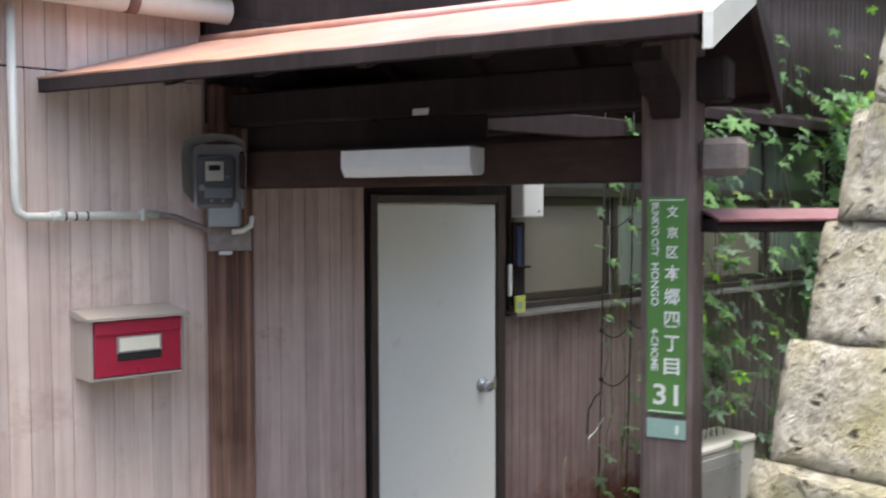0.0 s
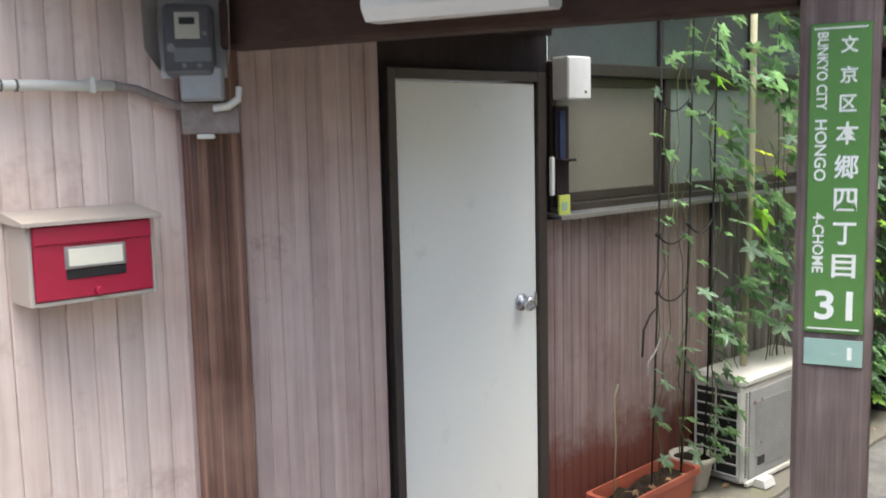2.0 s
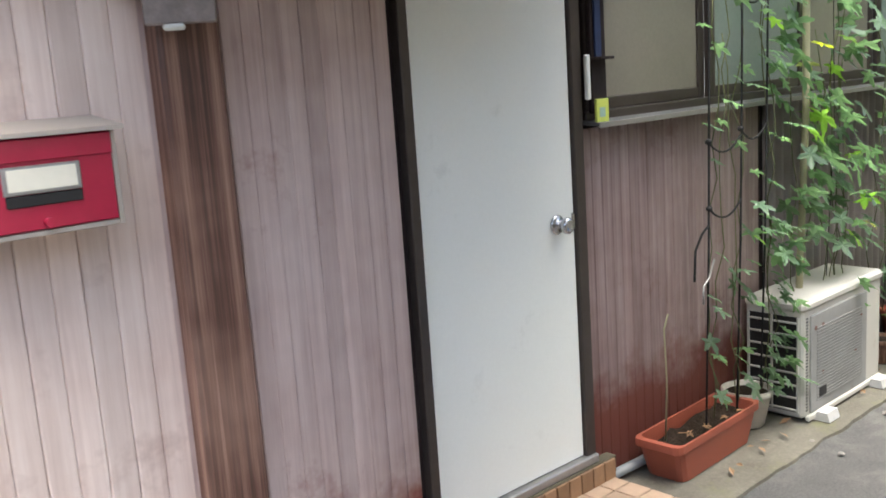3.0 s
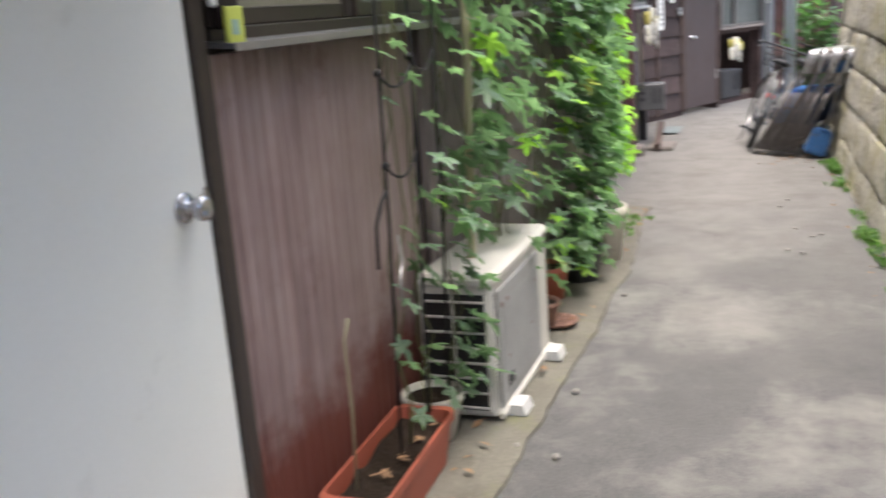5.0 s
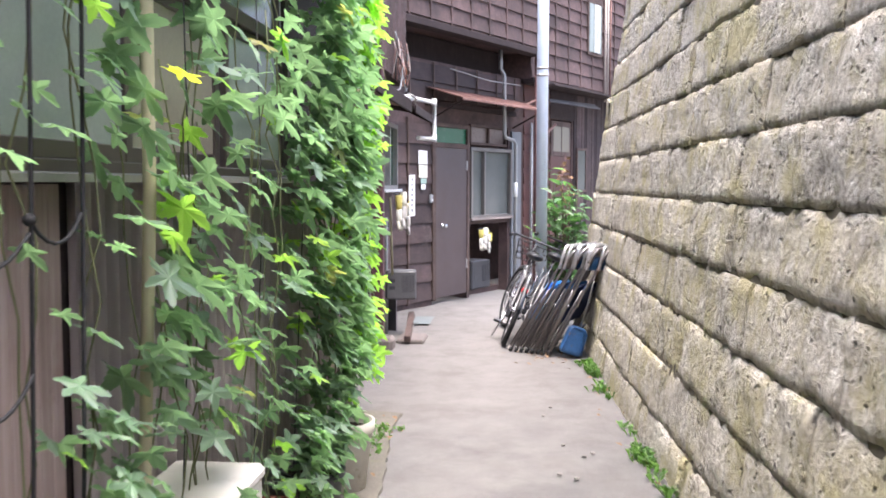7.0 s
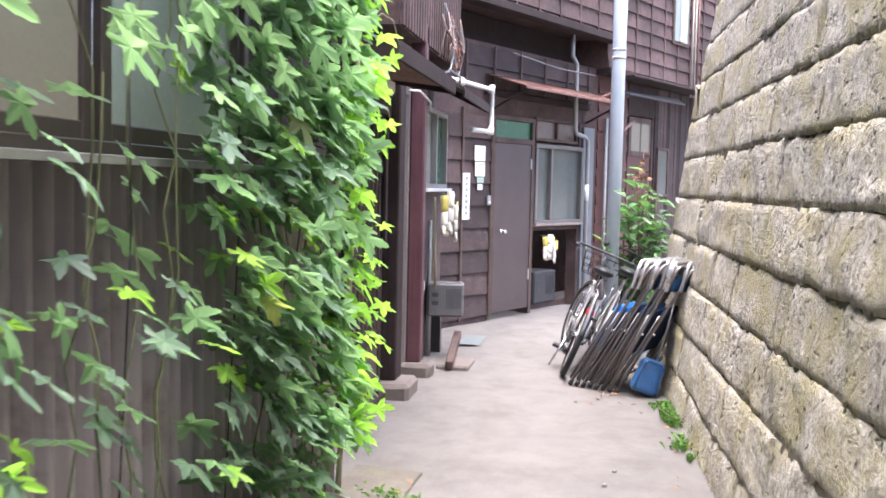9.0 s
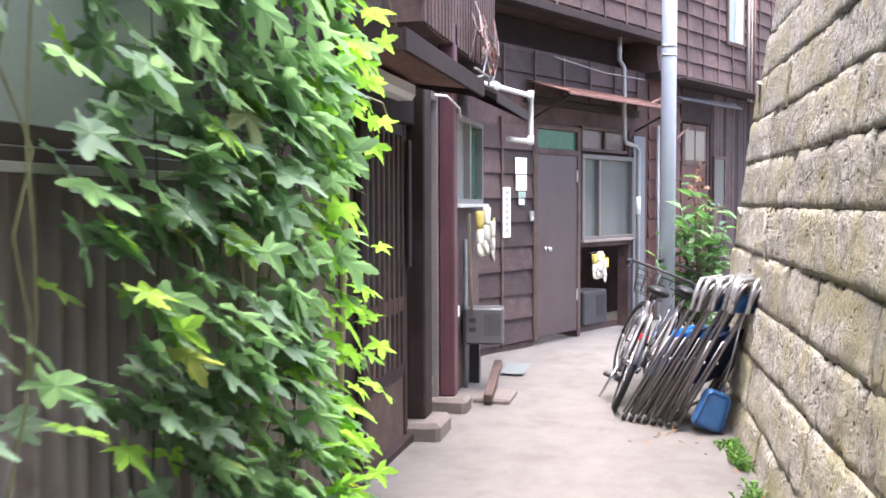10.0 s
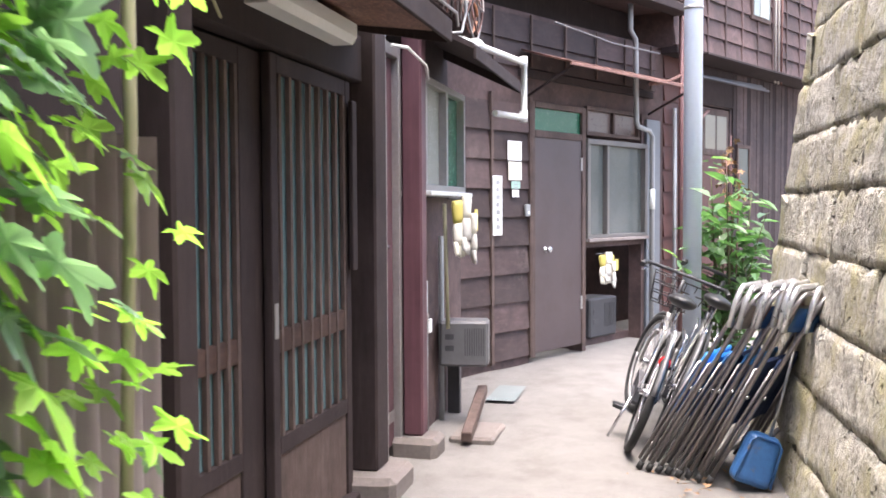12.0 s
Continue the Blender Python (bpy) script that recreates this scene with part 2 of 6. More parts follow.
M["tile"] = material("pinkish_step_tile", tones((0.42, 0.30, 0.21), 0.2), 0.6, grain=30, bump=0.1, vary=0.2)
M["tile_brown"] = material("brown_threshold_tile", tones((0.26, 0.15, 0.08), 0.25), 0.5, grain=30, bump=0.1, vary=0.3)
M["ac_white"] = material("aged_ivory_enamel", tones((0.50, 0.485, 0.44), 0.07), 0.45, grain=20, patch=3, bump=0.03, vary=0, stain=(0.33, 0.30, 0.25), stain_at=(0.6, 0.8), stain_scale=5)
M["ac_panel"] = material("dusty_grey_fan_panel", tones((0.27, 0.27, 0.26), 0.2), 0.6, grain=20, patch=4, bump=0.05, vary=0, stain=(0.16, 0.13, 0.11), stain_at=(0.62, 0.74), stain_scale=9)
M["frost_beige"] = material("frosted_glass_beige", tones((0.20, 0.185, 0.15), 0.12), 0.22, grain=80, patch=1.5, bump=0.05, vary=0.06)
M["frost_green"] = material("frosted_glass_grey_green", tones((0.22, 0.26, 0.24), 0.14), 0.2, grain=80, patch=1.5, bump=0.05, vary=0.06)
M["green_glass"] = material("green_glazed_transom", tones((0.02, 0.12, 0.065), 0.15), 0.25, bump=0.03)
M["teal_glass"] = material("dim_teal_patterned_glass", tones((0.105, 0.12, 0.115), 0.25), 0.12, grain=60, bump=0.1)
M["lattice_glass"] = material("pale_teal_lattice_glass", tones((0.13, 0.22, 0.235), 0.35), 0.12, grain=20, stretch=VERT, bump=0.05)
M["brown_door"] = material("grey_brown_steel_door", tones((0.060, 0.042, 0.043), 0.25), 0.45, grain=30, patch=2, bump=0.05, vary=0, stain=(0.05, 0.032, 0.03), stain_at=(0.52, 0.75), stain_scale=2.2)
M["red_door"] = material("red_brown_wooden_door", tones((0.075, 0.026, 0.02), 0.2), 0.55, grain=30, stretch=VERT, bump=0.2)
M["rope"] = material("black_net_rope", tones((0.015, 0.015, 0.015), 0.2), 0.9, bump=0.1)
M["bamboo"] = material("pale_bamboo", tones((0.33, 0.31, 0.19), 0.2), 0.6, grain=30, stretch=VERT, bump=0.2)
M["stem"] = material("green_brown_stem", tones((0.10, 0.11, 0.045), 0.3), 0.8, bump=0.2)
M["chair_steel"] = material("dull_brown_chair_pipe", tones((0.27, 0.25, 0.245), 0.35), 0.35, metal=0.75, grain=40, bump=0.1)
M["hood_grey"] = material("pale_grey_meter_hood", tones((0.46, 0.46, 0.45), 0.2), 0.5, grain=14, patch=4, bump=0.05, vary=0)
M["sheet_grey"] = material("blue_grey_sheet_metal", tones((0.14, 0.155, 0.17), 0.25), 0.5, metal=0.2, grain=20, patch=2, bump=0.06)
M["dusty_stone"] = material("dusty_footing_stone", tones((0.15, 0.13, 0.118), 0.3), 0.95, grain=40, bump=0.8)
M["window_beige"] = material("dull_beige_window_frame", tones((0.14, 0.13, 0.118), 0.2), 0.5, grain=30, bump=0.05)
M["chrome"] = material("bright_chair_chrome", tones((0.72, 0.72, 0.72), 0.1), 0.3, metal=0.8, grain=40, bump=0.03)
# darker copy of the cladding: shade under the overhangs put into its colour
M["shaded_board"] = material("shade_darkened_old_boards", ((0.026, 0.017, 0.016), (0.060, 0.038, 0.036), (0.115, 0.080, 0.075)), 0.8, grain=24, stretch=(0.25, 0.25, 1), patch=3, bump=0.5, vary=0.4, stain=(0.13, 0.10, 0.085), stain_at=(0.6, 0.8), stain_scale=3.5)
M["frost_pale"] = material("pale_frosted_glass", tones((0.36, 0.38, 0.34), 0.12), 0.25, grain=80, patch=1.5, bump=0.05)
M["pipe_red"] = material("dull_red_iron_pipe", tones((0.12, 0.052, 0.05), 0.3), 0.6, grain=25, bump=0.2)
M["cotton"] = material("off_white_cotton", tones((0.52, 0.50, 0.45), 0.15), 0.9, grain=60, bump=0.2)
M["dusty_pane"] = material("dusty_brown_glass", tones((0.13, 0.098, 0.088), 0.25), 0.3, grain=40, bump=0.05)
M["rag"] = material("dull_blue_green_cloth", tones((0.13, 0.155, 0.155), 0.2), 0.9, bump=0.2)
M["litter"] = material("dry_leaf_litter", tones((0.28, 0.17, 0.09), 0.4), 0.9, bump=0.2, vary=0.3)


def leaf_material(name, c, trans):
    m = bpy.data.materials.new(name)
    m.use_nodes = True
    t = m.node_tree
    b = t.nodes["Principled BSDF"]
    g = t.nodes.new("ShaderNodeNewGeometry")
    r = t.nodes.new("ShaderNodeValToRGB")
    e = r.color_ramp.elements
    e.new(0.5), e.new(0.98)
    cols = (0, tuple(x * 0.62 for x in c)), (0.5, c), (0.972, tuple(x * 1.45 for x in c)), (1.0, (c[0] * 2.2, c[1] * 1.3, c[2] * 0.6))
    for el, (p, k) in zip(e, cols):
        el.position, el.color = p, (*k, 1)
    t.links.new(g.outputs["Random Per Island"], r.inputs[0])
    n = t.nodes.new("ShaderNodeTexNoise")
    n.inputs["Scale"].default_value = 60
    t.links.new(g.outputs["Position"], n.inputs["Vector"])
    mx = t.nodes.new("ShaderNodeMix")
    mx.data_type, mx.blend_type = "RGBA", "MULTIPLY"
    mx.inputs[0].default_value = 0.3
    t.links.new(r.outputs[0], mx.inputs[6])
    t.links.new(n.outputs["Color"], mx.inputs[7])
    t.links.new(mx.outputs[2], b.inputs["Base Color"])
    b.inputs["Roughness"].default_value = 0.38
    tr = t.nodes.new("ShaderNodeBsdfTranslucent")
    lit = t.nodes.new("ShaderNodeMix")
    lit.data_type, lit.blend_type = "RGBA", "MULTIPLY"
    lit.inputs[0].default_value = 1.0
    lit.inputs[7].default_value = (1.5, 1.75, 1.0, 1)
    t.links.new(r.outputs[0], lit.inputs[6])
    t.links.new(lit.outputs[2], tr.inputs[0])
    ms = t.nodes.new("ShaderNodeMixShader")
    ms.inputs[0].default_value = trans
    t.links.new(b.outputs[0], ms.inputs[1])
    t.links.new(tr.outputs[0], ms.inputs[2])
    t.links.new(ms.outputs[0], t.nodes["Material Output"].inputs[0])
    return m


M["leaf"] = leaf_material("vine_leaf", (0.165, 0.247, 0.17), 0.53)
# lime copy of the leaf: backlight at the far end put into its colour
M["leaf_backlit"] = leaf_material("backlit_lime_vine_leaf", (0.27, 0.44, 0.09), 0.58)
M["grass"] = leaf_material("weed_leaf", (0.09, 0.19, 0.035), 0.3)
M["shrub"] = leaf_material("shrub_leaf", (0.085, 0.175, 0.065), 0.35)


def glow(name, c, strength):
    m = bpy.data.materials.new(name)
    m.use_nodes = True
    b = m.node_tree.nodes["Principled BSDF"]
    b.inputs["Base Color"].default_value = (*c, 1)
    b.inputs["Emission Color"].default_value = (*c, 1)
    b.inputs["Emission Strength"].default_value = strength
    return m


glass = bpy.data.materials.new("clear_glass")
glass.use_nodes = True
gb = glass.node_tree.nodes["Principled BSDF"]
gb.inputs["Roughness"].default_value, gb.inputs["Transmission Weight"].default_value, gb.inputs["IOR"].default_value = 0.05, 1.0, 1.15
M["clear_glass"] = glass
M["warm_lamp"] = glow("warm_lit_panel", (1.0, 0.82, 0.35), 0.9)


# ---- mesh helpers ----
def link(name, bm, mat, parent=None, label="", smooth=False):
    me = bpy.data.meshes.new(name)
    bm.normal_update()
    bm.to_mesh(me)
    bm.free()
    for mm in mat if isinstance(mat, (list, tuple)) else [mat]:
        me.materials.append(mm)
    if smooth:
        for p in me.polygons:
            p.use_smooth = True
    ob = new(name, me)
    ob.parent = parent
    if label:
        ob["label"] = label
    return ob


def part(name, bm, mat, parent, label="", smooth=False):
    return link(name, bm, mat, parent, label, smooth)


def empty(name, m=None, label="", category="", group="", kind=""):
    ob = new(name)
    ob.empty_display_size = 0.05
    if m is not None:
        ob.matrix_world = m
    return tagged(ob, label, category, group, kind)


def add_box(bm, x0, x1, y0, y1, z0, z1, bev=0.0, m=None):
    r = bmesh.ops.create_cube(bm, size=1)
    vs = r["verts"]
    for v in vs:
        v.co = Vector(((x0 + x1) / 2 + v.co.x * (x1 - x0), (y0 + y1) / 2 + v.co.y * (y1 - y0), (z0 + z1) / 2 + v.co.z * (z1 - z0)))
    if bev:
        es = list({e for v in vs for e in v.link_edges})
        out = bmesh.ops.bevel(bm, geom=es, offset=bev, segments=1, affect="EDGES", profile=0.5)
        vs = list({v for f in out["faces"] for v in f.verts} | {v for v in vs if v.is_valid})
    if m is not None:
        for v in vs:
            v.co = m @ v.co
    return vs


def box(x0, x1, y0, y1, z0, z1, bev=0.0, m=None):
    bm = bmesh.new()
    add_box(bm, x0, x1, y0, y1, z0, z1, bev, m)
    return bm


def add_tube(bm, pts, r, seg=8, caps=True, ends=None):
    """A round bar along a polyline; r may be one radius or one for each point."""
    pts = [Vector(p) for p in pts]
    rs = r if isinstance(r, (list, tuple)) else [r] * len(pts)
    rings = []
    side = None
    for i, p in enumerate(pts):
        d = (pts[min(i + 1, len(pts) - 1)] - pts[max(i - 1, 0)]).normalized()
        if side is None:
            side = d.orthogonal().normalized()
        side = (side - d * side.dot(d)).normalized()
        up = d.cross(side)
        rings.append([bm.verts.new(p + (side * math.cos(a) + up * math.sin(a)) * rs[i]) for a in [2 * math.pi * k / seg for k in range(seg)]])
    for a, b in zip(rings, rings[1:]):
        for k in range(seg):
            f = bm.faces.new((a[k], a[(k + 1) % seg], b[(k + 1) % seg], b[k]))
            f.smooth = True
    if caps:
        bm.faces.new(rings[0][::-1])
        bm.faces.new(rings[-1])
    return bm


def tube(pts, r, seg=8):
    return add_tube(bmesh.new(), pts, r, seg)


def arc(c, r, a0, a1, n, ax, ay):
    c, ax, ay = Vector(c), Vector(ax), Vector(ay)
    return [c + ax * (r * math.cos(a0 + (a1 - a0) * k / n)) + ay * (r * math.sin(a0 + (a1 - a0) * k / n)) for k in range(n + 1)]


def lathe(profile, seg=24, c=(0, 0, 0)):
    bm = bmesh.new()
    rings = [[bm.verts.new((c[0] + r * math.cos(2 * math.pi * k / seg), c[1] + r * math.sin(2 * math.pi * k / seg), c[2] + z)) for k in range(seg)] for r, z in profile]
    for a, b in zip(rings, rings[1:]):
        for k in range(seg):
            bm.faces.new((a[k], a[(k + 1) % seg], b[(k + 1) % seg], b[k])).smooth = True
    bm.faces.new(rings[0][::-1])
    bm.faces.new(rings[-1])
    return bm


def prism(outline, axis_from, axis_to, m=None):
    """Extrudes an outline given as (a, b) pairs along local x from axis_from to axis_to: points are (x, a, b)."""
    bm = bmesh.new()
    n = len(outline)
    lo = [bm.verts.new((axis_from, a, b)) for a, b in outline]
    hi = [bm.verts.new((axis_to, a, b)) for a, b in outline]
    for k in range(n):
        bm.faces.new((lo[k], lo[(k + 1) % n], hi[(k + 1) % n], hi[k]))
    bm.faces.new(lo[::-1]), bm.faces.new(hi)
    bmesh.ops.recalc_face_normals(bm, faces=bm.faces[:])
    if m is not None:
        bm.transform(m)
    return bm


def text_mesh(body, size, depth=0.0006):
    cu = bpy.data.curves.new("lettering", "FONT")
    cu.body, cu.size, cu.extrude, cu.align_x, cu.align_y = body, size, depth, "CENTER", "CENTER"
    cu.resolution_u, cu.offset = 3, size * 0.018
    tmp = bpy.data.objects.new("lettering", cu)
    me = bpy.data.meshes.new_from_object(tmp)
    bpy.data.objects.remove(tmp)
    return me


def text_part(body, size, m, mat, parent, name="lettering", width=None, height=None):
    me = text_mesh(body, size)
    me.materials.append(mat)
    ob = new(name, me)
    ob.parent = parent
    co = np.array([v.co for v in me.vertices]) if len(me.vertices) else np.zeros((1, 3))
    w, h = np.ptp(co[:, 0]) or 1, np.ptp(co[:, 1]) or 1
    mid = (co.max(0) + co.min(0)) / 2
    sx = width / w if width else 1.0
    sy = height / h if height else sx
    ob.matrix_basis = m @ Matrix.Diagonal((sx, sy, 1, 1)) @ Matrix.Translation((-mid[0], -mid[1], 0))
    return ob


rnd = random.Random(7)


# ---- ground ----
def smooth(a):
    a = max(0.0, min(1.0, a))
    return a * a * (3 - 2 * a)


def ground_z(x, y):
    return -0.05 * smooth((x - 6) / 4) + 0.36 * smooth((2.5 - (0.5 * x + 0.85 * y)) / 2.6)


def sheet(name, xs, ys, mat, lift=0.0, wob=0.0):
    bm = bmesh.new()
    g = [[bm.verts.new((x, y, ground_z(x, y) + lift + wob * noise.noise((x * 2.1, y * 2.1, 3)))) for y in ys] for x in xs]
    for i in range(len(xs) - 1):
        for j in range(len(ys) - 1):
            bm.faces.new((g[i][j], g[i + 1][j], g[i + 1][j + 1], g[i][j + 1])).smooth = True
    return link(name, bm, mat)


far_steps = [-900, -200, -60, -20, -8]
tagged(sheet("ground", far_steps + [-4 + 0.25 * k for k in range(100)] + [24, 60, 200, 900],
             far_steps + [-4 + 0.25 * k for k in range(49)] + [12, 30, 80, 200, 900], M["asphalt"], 0, 0.012),
       "worn grey asphalt alley with pale patches", "ground", kind="structure")


def kerb_strip():
    """Concrete strip along the foot of the houses, with a wavering edge."""
    bm = bmesh.new()
    rows = []
    for k in range(73):
        x = 4.1 + k * 0.0685
        e = 3.06 + 0.03 * noise.noise((x * 1.7, 0, 0)) + 0.02 * noise.noise((x * 7, 4, 0)) + 0.14 * smooth((x - 7.0) / 2)
        z = ground_z(x, 3.2)
        rows.append([bm.verts.new(p) for p in ((x, e, z - 0.03), (x, e + 0.008, z + 0.014), (x, e + 0.2, z + 0.026), (x, 3.53, z + 0.03))])
    for a, b in zip(rows, rows[1:]):
        for k in range(3):
            bm.faces.new((a[k], b[k], b[k + 1], a[k + 1]))
    return tagged(link("kerb", bm, M["concrete"]), "mossy concrete strip along the house wall", "kerb", kind="structure")


kerb_strip()


# ---- house with the white door: wall round its openings ----
WALL_Y = 3.52


def wall_pieces(name, rects, y0, y1, mat, label):
    bm = bmesh.new()
    for x0, x1, z0, z1 in rects:
        add_box(bm, x0, x1, y0, y1, z0, z1)
    return tagged(link(name, bm, mat), label, "wall", kind="structure")


wall_north = wall_pieces("wall_north", [(-3.0, 3.19, -0.2, 3.9), (3.19, 4.03, 2.035, 3.9), (3.19, 4.03, -0.2, 0.17),
                                        (4.03, 8.42, -0.2, 1.44), (4.03, 8.42, 2.46, 3.9), (4.03, 4.075, 1.44, 2.46), (7.46, 8.42, 1.44, 2.46)],
                         WALL_Y, 3.7, M["dark_wood"], "brown boarded house wall with faded paint")
wall_pieces("wall_end", [(8.3, 8.42, -0.2, 3.9)], 3.7, 4.1, M["dark_wood"], "plain brown end wall of the house")
# two walls added out of view, for reflections and to close the street
wall_pieces("wall_south", [(-7, 1.6, -0.2, 4.2)], -4.2, -4.0, M["cladding"], "plain brown wall added across the street, out of view")
bm = box(-7.2, -7.0, -4.2, 9, -0.2, 4.2)
tagged(link("wall_west", bm, M["cladding"]), "plain brown wall added to close the street, out of view", "wall", kind="structure")


def corrugated(name, x0, x1, z0, z1, y, pitch=0.076, amp=0.012, mat=None, m=None, parent=None, label="", laps=()):
    bm = bmesh.new()
    n = max(2, int((x1 - x0) / pitch * 12))
    cols = []
    for k in range(n + 1):
        x = x0 + (x1 - x0) * k / n
        c_ = math.cos(2 * math.pi * x / pitch)
        yy = y - amp * math.copysign(abs(c_) ** 0.6, c_)
        cols.append([bm.verts.new((x, yy, z)) for z in (z0, (z0 + z1) / 2, z1)])
    for a, b in zip(cols, cols[1:]):
        for k in range(2):
            bm.faces.new((a[k], b[k], b[k + 1], a[k + 1])).smooth = True
    bmesh.ops.solidify(bm, geom=bm.faces[:], thickness=0.0015)
    if m is not None:
        bm.transform(m)
    return link(name, bm, mat or M["corrugated"], parent, label)


for k, x in enumerate((5.32, 6.10, 6.88, 7.66)):
    corrugated("corrugated_panel", x, x + 0.785, 0.02, 1.43, WALL_Y - 0.024 - 0.003 * (k % 2), amp=0.02, parent=wall_north, label="grey-brown corrugated metal sheet")
for k in range(7):
    x = 4.03 + k * 0.625
    corrugated("corrugated_panel", x, x + 0.63, 2.62, 3.9, WALL_Y - 0.012 - 0.003 * (k % 2), mat=M["corrugated_dark"], parent=wall_north, label="brown corrugated metal sheet")

# pent roof over the window
bm = prism([(3.52, 2.60), (3.52, 2.63), (3.36, 2.57), (3.36, 2.51), (3.38, 2.51), (3.38, 2.55)], 4.06, 8.35)
tagged(link("pent_roof", bm, M["dark_wood"]), "narrow dark pent roof above the long window", "roof", kind="structure")


# ---- long window ----
def window_long():
    w = empty("window_1", pose(0, 0, 0), "long sliding window with frosted panes and aluminium sill", "window", kind="structure")
    fr = bmesh.new()
    add_box(fr, 4.075, 7.46, 3.505, 3.60, 1.445, 1.485, 0.004)
    add_box(fr, 4.075, 7.46, 3.50, 3.60, 2.03, 2.085, 0.004)
    add_box(fr, 4.075, 7.46, 3.505, 3.60, 2.415, 2.46, 0.004)
    for x in (4.075, 7.42):
        add_box(fr, x, x + 0.04, 3.50, 3.60, 1.485, 2.03, 0.004)
    part("window_frame", fr, M["bronze"], w)
    part("window_sill", prism([(3.52, 1.455), (3.43, 1.446), (3.43, 1.434), (3.52, 1.440)], 4.05, 7.5), M["unit_grey"], w, "dull grey metal sill")
    part("sill_lip", box(4.05, 7.5, 3.424, 3.429, 1.428, 1.448, 0.001), M["alu"], w, "bright folded sill edge")
    edges = (4.12, 4.93, 5.76, 6.59, 7.42)
    for k, (a, b) in enumerate(zip(edges, edges[1:])):
        y = 3.535 if k % 2 else 3.56
        s = bmesh.new()
        for q in (a, b - 0.045):
            add_box(s, q, q + 0.045, y - 0.014, y + 0.014, 1.485, 2.03, 0.003)
        for z in (1.485, 1.985):
            add_box(s, a + 0.045, b - 0.045, y - 0.012, y + 0.012, z, z + 0.045, 0.003)
        sash = part("sash", s, M["bronze"], w)
        part("pane", box(a + 0.045, b - 0.045, y - 0.003, y + 0.003, 1.53, 1.985), M["frost_green" if k % 2 else "frost_beige"], sash, "frosted pane")
        # transom panes over it
        part("transom_pane", box(a, b - 0.03, 3.55, 3.556, 2.085, 2.415), M["teal_glass"], w)
        part("transom_bar", box(b - 0.03, b, 3.53, 3.57, 2.085, 2.415, 0.003), M["bronze"], w)
    return w


window_long()
# lit strip inside the transom
tagged(link("lit_strip", box(4.2, 4.56, 3.535, 3.547, 2.365, 2.395), M["warm_lamp"]), "warm lit strip behind the transom", "lamp")


# ---- white door ----
def door_white():
    d = empty("door_1", pose(0, 0, 0), "plain off-white metal door, closed, with a steel knob", "door", kind="structure")
    fr = bmesh.new()
    add_box(fr, 3.19, 3.228, 3.485, 3.62, 0.17, 2.035, 0.003)
    add_box(fr, 3.978, 4.03, 3.485, 3.62, 0.17, 2.035, 0.003)
    add_box(fr, 3.228, 3.978, 3.485, 3.62, 1.995, 2.035, 0.003)
    part("door_frame", fr, M["bronze"], d, "dark brown door frame")
    part("door_leaf", box(3.232, 3.974, 3.50, 3.54, 0.19, 1.99, 0.004), M["door_white"], d)
    part("threshold", box(3.19, 4.03, 3.47, 3.62, 0.155, 0.188, 0.004), M["alu"], d)
    kb = lathe([(0.034, 0), (0.036, 0.006), (0.03, 0.01), (0.013, 0.014), (0.013, 0.03), (0.024, 0.036), (0.030, 0.048), (0.028, 0.06), (0.018, 0.066)], 20)
    kb.transform(pose(3.875, 3.50, 1.10, 90))
    part("door_knob", kb, M["steel"], d, "steel door knob", True)
    part("strike_plate", box(3.955, 3.976, 3.494, 3.5, 1.07, 1.13, 0.002), M["steel"], d)
    return d


door_white()


# ---- roofed gate over the alley mouth ----
G = pose(3.05, 1.8, 0, 0, 0, -69.1)


